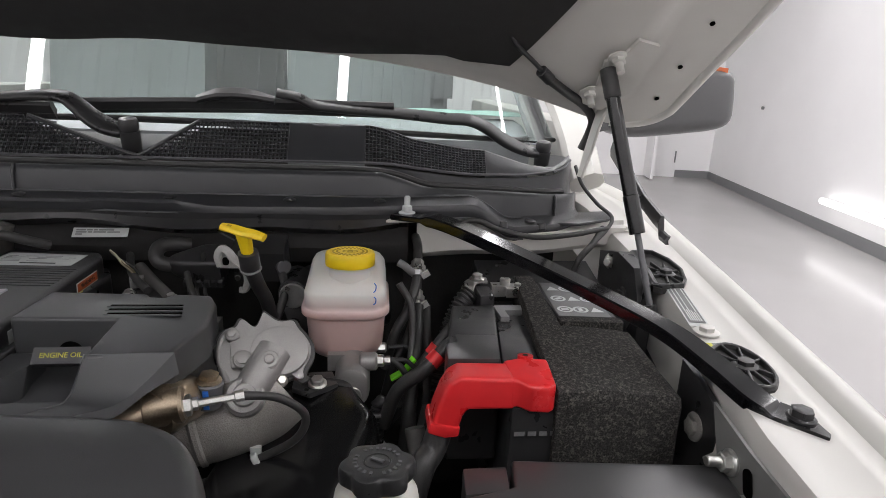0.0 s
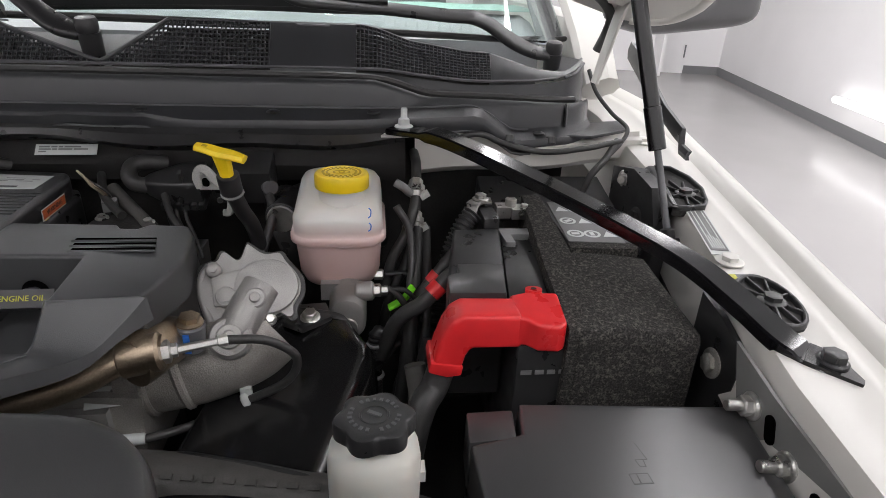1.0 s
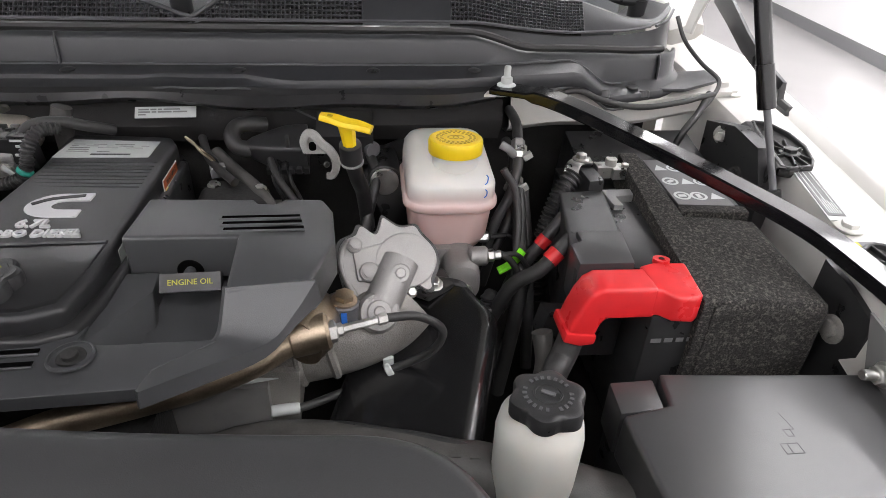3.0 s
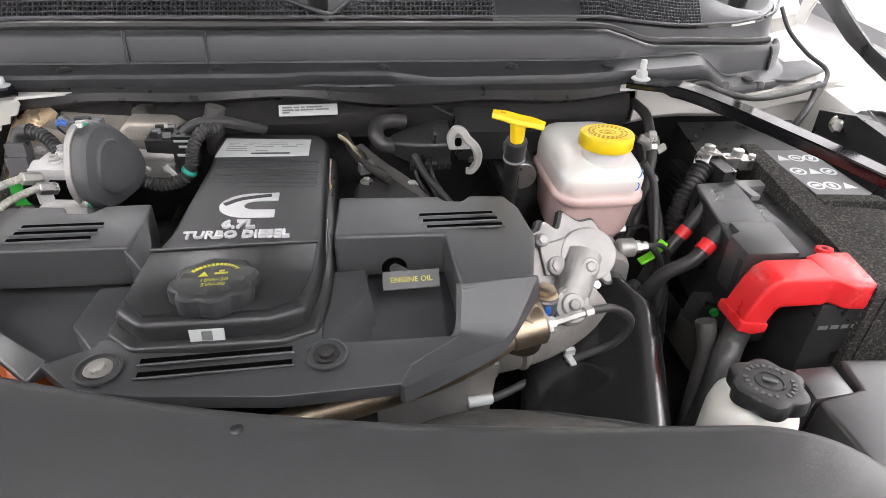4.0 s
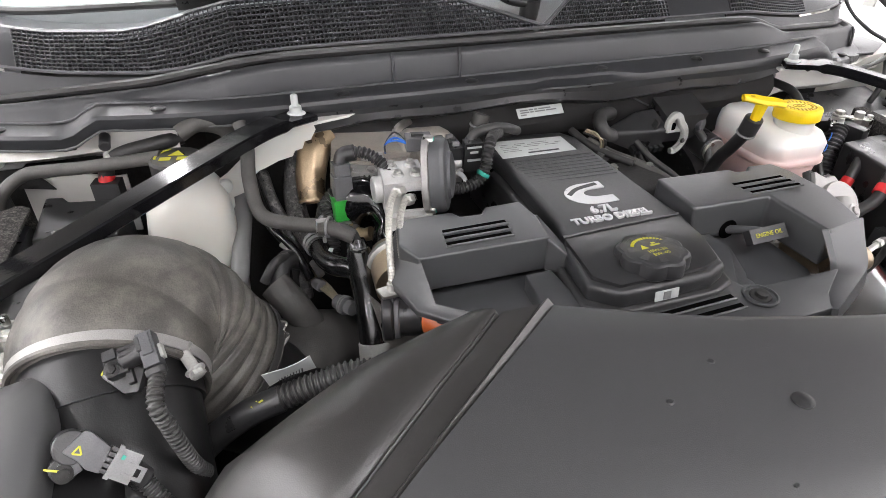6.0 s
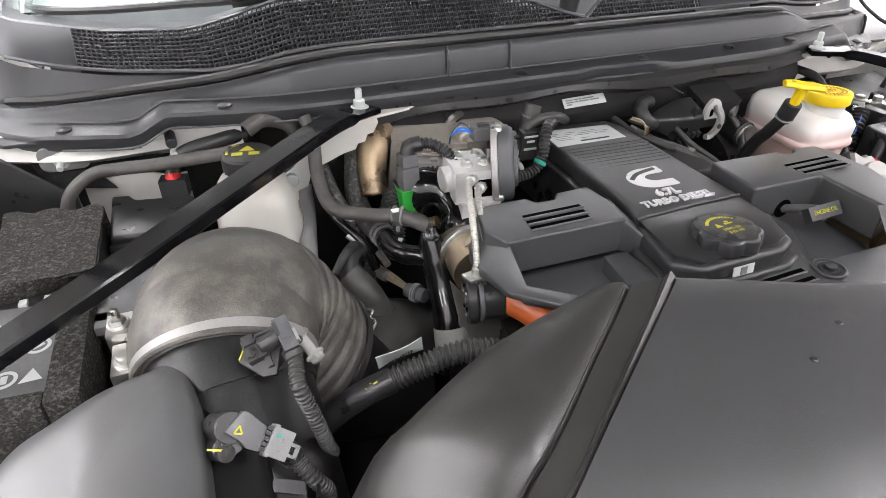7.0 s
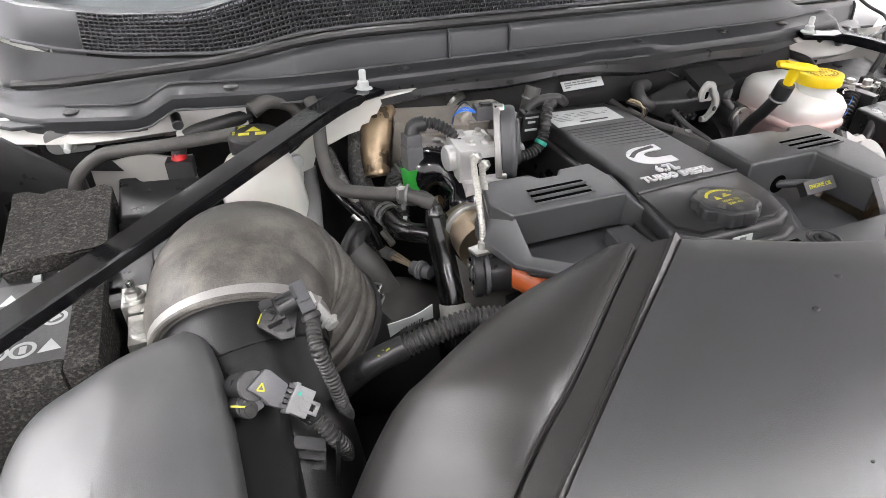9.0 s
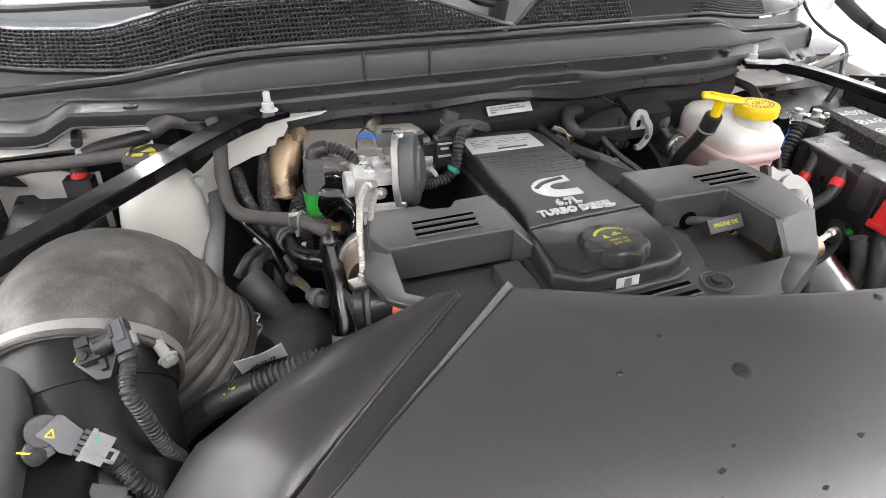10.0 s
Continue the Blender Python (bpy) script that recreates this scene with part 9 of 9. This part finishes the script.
def battery_far():
    b = thing("battery", (-0.855, -0.15, 0.95), "second battery with felt wrap and printed label", "battery", "batteries")
    bm = B()
    prism(bm, [(-0.908, 0.0), (-0.800, -0.01), (-0.800, -0.335), (-0.908, -0.335)], 0.95, 1.186, 0.006)
    part("case", bm, BLACK, b)
    bm = B()
    rows = []
    for i in range(15):
        u = i / 14
        row = [V(-0.910 + 0.116 * u, 0.014 - 0.022 * u, 1.15)]
        for j in range(15):
            v = j / 14
            row.append(V(-0.910 + 0.116 * u + 0.012 * v * (1 - u), 0.012 - 0.022 * u - 0.172 * v + 0.02 * u * v, 1.210 + 0.0035 * noise.noise(V(u * 7, v * 7, 7)) + 0.003 * math.sin(u * 16) * (1 - v) ** 6))
        row.append(V(-0.898 + 0.104 * u, -0.166 + 0.02 * u - 0.002, 1.203))
        row.append(V(-0.898 + 0.104 * u, -0.160 + 0.02 * u, 1.184))
        rows.append(row)
    sheet(bm, rows, (0, 0, -0.004))
    part("felt_wrap", bm, FELT, b, "thick dark felt battery wrap")
    bm = B()
    prism(bm, [(-0.826, -0.148), (-0.797, -0.146), (-0.796, -0.346), (-0.826, -0.346)], 1.0, 1.199, 0.004)
    part("felt_strip", bm, FELT, b)
    bm = B()
    prism(bm, [(-0.910, -0.318), (-0.826, -0.325), (-0.826, -0.348), (-0.910, -0.345)], 1.0, 1.197, 0.005)
    part("felt_front", bm, FELT, b)
    battery_label(b, [(-0.904, -0.314), (-0.828, -0.318), (-0.828, -0.180), (-0.905, -0.172)], 1.1885, 2)
    for i in range(4):
        bm = B()
        rbox(bm, (-0.868 + i * 0.012, -0.170, 1.188), (0.008, 0.010, 0.006), 0.001)
        part("vent", bm, BLACK if i % 2 else LABEL, b)
    for p, sz in (((-0.768, -0.255, 1.186), (0.024, 0.034, 0.024)), ((-0.762, -0.297, 1.178), (0.028, 0.046, 0.018))):
        bm = B()
        rbox(bm, p, sz, 0.004)
        part("terminal", bm, STEEL, b, "bright negative terminal clamp")
    for p, r in (((-0.768, -0.256, 1.198), 0.008), ((-0.762, -0.302, 1.187), 0.009)):
        bm = B()
        hexbolt(bm, p, (0, 0, 1), r, 0.009, 1.4)
        part("terminal_nut", bm, STEEL, b)
    bm = B()
    cyl(bm, (-0.768, -0.256, 1.20), (-0.768, -0.256, 1.218), 0.004, 10)
    part("terminal_stud", bm, STEEL, b)
    for p, sz in (((-0.775, -0.165, 1.160), (0.045, 0.12, 0.05)), ((-0.738, -0.150, 1.172), (0.022, 0.09, 0.05)), ((-0.768, -0.215, 1.175), (0.030, 0.04, 0.03))):
        bm = B()
        rbox(bm, p, sz, 0.008, (0, 0, 0), 3)
        part("cable_tray", bm, BLACK, b)
    for p, sz in (((-0.728, -0.125, 1.200), (0.014, 0.04, 0.02)), ((-0.786, -0.225, 1.180), (0.02, 0.025, 0.01))):
        bm = B()
        rbox(bm, p, sz, 0.003)
        part("clip", bm, GREYLIGHT, b)
    f = thing("battery_fuse_block", (-0.74, 0.0, 1.05), "black fuse block with a red cable boot", "fuse block")
    bm = B()
    prism(bm, [(-0.793, 0.052), (-0.770, 0.050), (-0.764, 0.042), (-0.686, 0.020), (-0.690, -0.080), (-0.790, -0.062)], 1.06, [1.192, 1.192, 1.188, 1.190, 1.194, 1.190], 0.006, 3)
    part("block", bm, BLACK, f)
    bm = B()
    prism(bm, [(-0.793, -0.058), (-0.690, -0.078), (-0.690, -0.088), (-0.793, -0.068)], 1.06, 1.180, 0.003)
    part("lid_edge", bm, BLACK, f)
    bm = B()
    rbox(bm, (-0.708, 0.036, 1.200), (0.036, 0.022, 0.026), 0.004, (0, 0, -12))
    part("socket", bm, BLACK, f)
    bm = B()
    cyl(bm, (-0.710, 0.038, 1.205), (-0.706, 0.042, 1.220), 0.0105, 14)
    part("cable_boot", bm, RED, f, "red cable boot")
    bm = B()
    tube(bm, [(-0.708, 0.041, 1.214), (-0.702, 0.044, 1.232), (-0.680, 0.045, 1.246), (-0.64, 0.05, 1.252), (-0.60, 0.06, 1.255)], 0.0105, 12)
    part("cable", bm, RUBBER, f)


battery_far()

# black corner gusset by the far fender
gs = thing("corner_gusset", (-0.93, 0.05, 1.0), "black pressed corner gusset with a bolt", "gusset")
bm = B()
loft(bm, [[V(-0.950, 0.07 + o, 1.262), V(-0.915, 0.072 + o, 1.262), V(-0.832, 0.044 + o, 1.200), V(-0.825, 0.042 + o, 1.10), V(-0.950, 0.06 + o, 1.10)] for o in (0, 0.008)])
bevelled(bm, 0, 0.003, 2)
part("plate", bm, BLACK, gs)
bm = B()
loft(bm, [[V(-0.944 + o, 0.07, 1.262), V(-0.944 + o, 0.03, 1.235), V(-0.944 + o, -0.06, 1.15), V(-0.944 + o, -0.14, 1.125), V(-0.944 + o, -0.14, 1.0), V(-0.944 + o, 0.07, 1.0)] for o in (0, -0.006)])
bevelled(bm, 0, 0.003, 2)
part("side_plate", bm, BLACK, gs)
bm = B()
hexbolt(bm, (-0.943, 0.030, 1.205), (1, -0.1, 0.1), 0.010, 0.010, 1.5)
part("bolt", bm, DEEP, gs)
# tabs of the white inner panel, and dark plates painting its shaded recesses
pt = thing("panel_tabs", (-0.78, 0.10, 1.16), "pale grey panel tabs and dark plates for shaded recesses under the cowl", "panel tab")
for pts in ([(-0.885, 1.238), (-0.852, 1.246), (-0.835, 1.228), (-0.80, 1.196), (-0.79, 1.18), (-0.84, 1.19), (-0.875, 1.20)], [(-0.815, 1.262), (-0.735, 1.272), (-0.725, 1.262), (-0.735, 1.252), (-0.80, 1.243)], [(-0.665, 1.275), (-0.61, 1.28), (-0.605, 1.262), (-0.655, 1.256)]):
    bm = B()
    loft(bm, [[V(x, 0.100 + o, z) for x, z in pts] for o in (0, 0.003)])
    part("recess_shade_plate", bm, DEEP, pt)
for cx, cz, w, h in ((-0.842, 1.240, 0.062, 0.036), (-0.705, 1.252, 0.05, 0.05)):
    bm = B()
    m = pose(cx, 0.094, cz, 90, 0, 0)
    prism(bm, rounded(w, h, 0.012, 4), -0.002, 0.002, 0.001, 1, m)
    part("tab", bm, GREYPAINT, pt)
bm = B()
rbox(bm, (-0.708, 0.088, 1.252), (0.012, 0.010, 0.022), 0.003)
part("clip", bm, BLACK, pt)
bm = B()
hexbolt(bm, (-0.845, 0.091, 1.238), (0, -1, 0.1), 0.007, 0.005, 1.6)
cyl(bm, (-0.845, 0.088, 1.238), (-0.846, 0.070, 1.234), 0.0045, 10)
part("stud", bm, LABEL, pt, "white plastic stud")


# ---- smaller hoses, lines and brackets in the bay ----
bm = B()
prism(bm, [(-0.408, 1.158), (-0.388, 1.131), (-0.362, 1.082), (-0.335, 1.090), (-0.313, 1.101), (-0.298, 1.087), (-0.305, 1.064), (-0.335, 1.053), (-0.328, 1.021), (-0.330, 0.96), (-0.385, 0.96), (-0.395, 1.095)], -0.0015, 0.0015, 0.001, 1, m=pose(0, -0.258, 0, 90, 0, 0))
hb = single("manifold_bracket", bm, CAST, "dull steel bracket plate behind the round actuator", "bracket")
bm = B()
hexbolt(bm, (-0.312, -0.262, 1.088), (0, -1, 0.1), 0.007, 0.006, 1.5)
part("bolt", bm, STEEL, hb)
bm = B()
loom(bm, [(-0.372, -0.235, 1.196), (-0.358, -0.243, 1.184), (-0.345, -0.247, 1.168), (-0.334, -0.248, 1.150)], 0.0115, 0.0058, 14, 0.3)
single("line_spring", bm, TANWIRE, "pale coiled guard round a fuel line", "coil")
hose_thing("drain_pipe", [(-0.512, -0.15, 1.12), (-0.493, -0.17, 1.097), (-0.469, -0.175, 1.05), (-0.416, -0.18, 0.991), (-0.356, -0.19, 0.948)], 0.021, HOSE, "dull grey drain pipe slanting down past the turbocharger", "pipe")
hose_thing("return_hose", [(0.462, -0.06, 1.15), (0.455, -0.13, 1.105), (0.446, -0.19, 1.05), (0.438, -0.20, 0.97), (0.425, -0.21, 0.88)], 0.0105, RUBBER, "black return hose beside the battery")
hose_thing("return_hose", [(0.478, -0.03, 1.14), (0.476, -0.10, 1.08), (0.470, -0.16, 1.02), (0.468, -0.20, 0.92)], 0.0085, RUBBER, "thin black return hose beside the battery")
hose_thing("return_hose", [(0.445, -0.31, 1.085), (0.450, -0.325, 1.05), (0.446, -0.335, 1.01), (0.44, -0.35, 0.93)], 0.013, HOSE, "dark grey hose below the red cover")
wc = hose_thing("wiring_conduit", [(0.424, -0.18, 1.025), (0.402, -0.195, 1.055), (0.399, -0.200, 1.03), (0.398, -0.200, 0.994), (0.399, -0.200, 0.95)], 0.0105, BLACK, "black ribbed conduit below the master cylinder", "wiring", rib=True)
for z in (1.038, 0.985):
    bm = B()
    lathe(bm, [(0.0105, 0), (0.0125, 0.001), (0.0125, 0.004), (0.0105, 0.005)], pose(0.399, -0.200, z), 14)
    part("ring", bm, GREYLIGHT, wc, "pale ring")
hose_thing("fluid_line", [(0.396, -0.176, 1.116), (0.423, -0.18, 1.111), (0.442, -0.182, 1.085), (0.446, -0.184, 1.05), (0.424, -0.188, 1.025), (0.409, -0.19, 1.004)], 0.0048, RUBBER, "thin black fluid line in a loop", "line")
hose_thing("fluid_line", [(0.43, -0.09, 1.20), (0.448, -0.10, 1.17), (0.452, -0.12, 1.13), (0.448, -0.15, 1.09), (0.452, -0.17, 1.04), (0.45, -0.18, 0.97)], 0.0055, RUBBER, "thin black fluid line beside the reservoir", "line")
bm = B()
rbox(bm, (0.474, -0.258, 1.060), (0.034, 0.026, 0.036), 0.004, (0, 12, 10))
vb = single("relay", bm, BLACK, "small black relay below the battery cables", "relay")
bm = B()
cyl(bm, (0.482, -0.270, 1.065), (0.481, -0.277, 1.066), 0.006, 16)
part("plug", bm, GREEN, vb, "pale green plug")
for k, (p, q) in enumerate((((0.43, -0.06, 1.225), (0.452, -0.05, 1.205)), ((0.446, -0.05, 1.152), (0.462, -0.05, 1.142)))):
    bm = B()
    tube(bm, [Vector(p), Vector(p).lerp(Vector(q), 0.5) + V(0, -0.008, 0.004), Vector(q)], 0.0062, 14, 4)
    un = single("hose_union", bm, GREYLIGHT, "pale grey union on the black hose", "union", "hose unions")
# grey cylinder-head cover and loose wires behind the rocker cover
bm = B()
prism(bm, [(0.012, -0.15), (0.110, -0.15), (0.105, -0.095), (0.085, -0.075), (0.025, -0.075), (0.012, -0.10)], 1.10, [1.176, 1.172, 1.180, 1.184, 1.186, 1.180], 0.010, 3)
hc = single("head_cover", bm, DEEP, "dusty dark grey casting behind the rocker cover", "engine part")
for p in ((0.030, -0.092, 1.183), (0.092, -0.100, 1.180)):
    bm = B()
    hexbolt(bm, p, (0, -0.1, 1), 0.006, 0.006, 1.5)
    part("bolt", bm, STEEL, hc)
for k, m_ in enumerate((TANWIRE, BRONZE, RUBBER)):
    o = 0.004 * k
    hose_thing("loose_wire", [(-0.006, -0.055 + o, 1.238 - o), (0.006, -0.066 + o, 1.234 - o), (0.014 + o, -0.068, 1.222), (0.022 + o, -0.060, 1.208), (0.03, -0.05, 1.19)], 0.0016, m_, ("thin tan wire", "thin brown wire", "thin black wire")[k] + " looped behind the rocker cover", "wire", "loose wires")
# parts between the valve and the rocker cover
bm = B()
prism(bm, [(-0.300, 1.205), (-0.222, 1.204), (-0.214, 1.215), (-0.216, 1.240), (-0.232, 1.250), (-0.286, 1.253), (-0.300, 1.240)], -0.025, 0.012, 0.007, 3, m=pose(0, -0.02, 0, 90, 0, 0))
sh = single("manifold_shield", bm, SHIELD, "dull stained heat shield over the manifold", "heat shield")
bm = B()
strap(bm, [(-0.290, -0.034, 1.232), (-0.250, -0.035, 1.230), (-0.220, -0.034, 1.226)], 0.006, 0.003, up=(0, -1, 0.2), n=3, bev=0.001)
part("bead", bm, SHIELD, sh)
al = thing("fuel_rail", (-0.24, -0.07, 1.15), "bare alloy fuel rail with clips behind the valve", "fuel rail")
bm = B()
cyl(bm, (-0.275, -0.068, 1.222), (-0.222, -0.068, 1.217), 0.0085, 18)
part("rail", bm, ALU, al)
bm = B()
rbox(bm, (-0.243, -0.070, 1.203), (0.042, 0.018, 0.020), 0.003, (8, 4, 0))
part("rail_block", bm, ALU, al)
for x in (-0.258, -0.232):
    bm = B()
    hexbolt(bm, (x, -0.079, 1.206), (0, -1, 0.2), 0.0045, 0.005, 1.4)
    part("bolt", bm, STEEL, al)
bm = B()
strap(bm, [(-0.232, -0.086, 1.212), (-0.224, -0.087, 1.204), (-0.219, -0.086, 1.194)], 0.007, 0.002, up=(0, -1, 0), n=3, bev=0.0006)
part("clip", bm, LABEL, al, "pale plastic clip")
lo2 = hose_thing("injector_loom", [(-0.262, -0.104, 1.204), (-0.250, -0.103, 1.198), (-0.234, -0.101, 1.193), (-0.208, -0.100, 1.200), (-0.195, -0.098, 1.217), (-0.189, -0.092, 1.241), (-0.178, -0.078, 1.256), (-0.160, -0.060, 1.254)], 0.0088, RUBBER, "black ribbed wiring loom beside the rocker cover", "wiring", rib=True)
bm = B()
lathe(bm, [(0.0095, 0), (0.0102, 0.001), (0.0102, 0.005), (0.0095, 0.006)], along((-0.200, -0.0995, 1.208), (-0.196, -0.0985, 1.214)), 14)
part("tie", bm, TEAL, lo2, "teal paint mark")
hose_thing("injector_loom", [(-0.214, -0.062, 1.225), (-0.210, -0.061, 1.240), (-0.202, -0.060, 1.252), (-0.185, -0.058, 1.260), (-0.155, -0.055, 1.260), (-0.134, -0.045, 1.251), (-0.11, -0.02, 1.235)], 0.0075, RUBBER, "black wiring conduit arching behind the rocker cover", "wiring")
cx = thing("injector_connector", (-0.205, -0.075, 1.20), "black connector with white locking tabs", "connector")
bm = B()
rbox(bm, (-0.205, -0.068, 1.228), (0.026, 0.018, 0.046), 0.003, (6, 0, -4))
part("shell", bm, BLACK, cx)
for z, w in ((1.244, 0.022), (1.236, 0.012), (1.224, 0.020)):
    bm = B()
    rbox(bm, (-0.205, -0.0785, z), (w, 0.002, 0.003), 0.0006, (6, 0, -4))
    part("tab", bm, LABEL, cx, "white locking tab")
pn = hose_thing("breather_neck", [(-0.180, -0.015, 1.20), (-0.177, -0.018, 1.236), (-0.175, -0.020, 1.252), (-0.170, -0.018, 1.268)], 0.013, HOSE, "grey breather neck behind the rocker cover", "pipe")
bm = B()
lathe(bm, [(0.013, 0), (0.0145, 0.0005), (0.0145, 0.003), (0.013, 0.0035)], along((-0.1755, -0.0195, 1.250), (-0.174, -0.0198, 1.258)), 18)
part("ring", bm, GREYLIGHT, pn, "pale ring")
bm = B()
prism(bm, [(-0.366, 1.200), (-0.332, 1.198), (-0.326, 1.206), (-0.330, 1.240), (-0.360, 1.244)], -0.004, 0.004, 0.001, 2, m=pose(0, -0.158, 0, 84, 0, 0))
single("valve_bracket", bm, STEEL, "bright folded bracket holding the braided lines", "bracket")
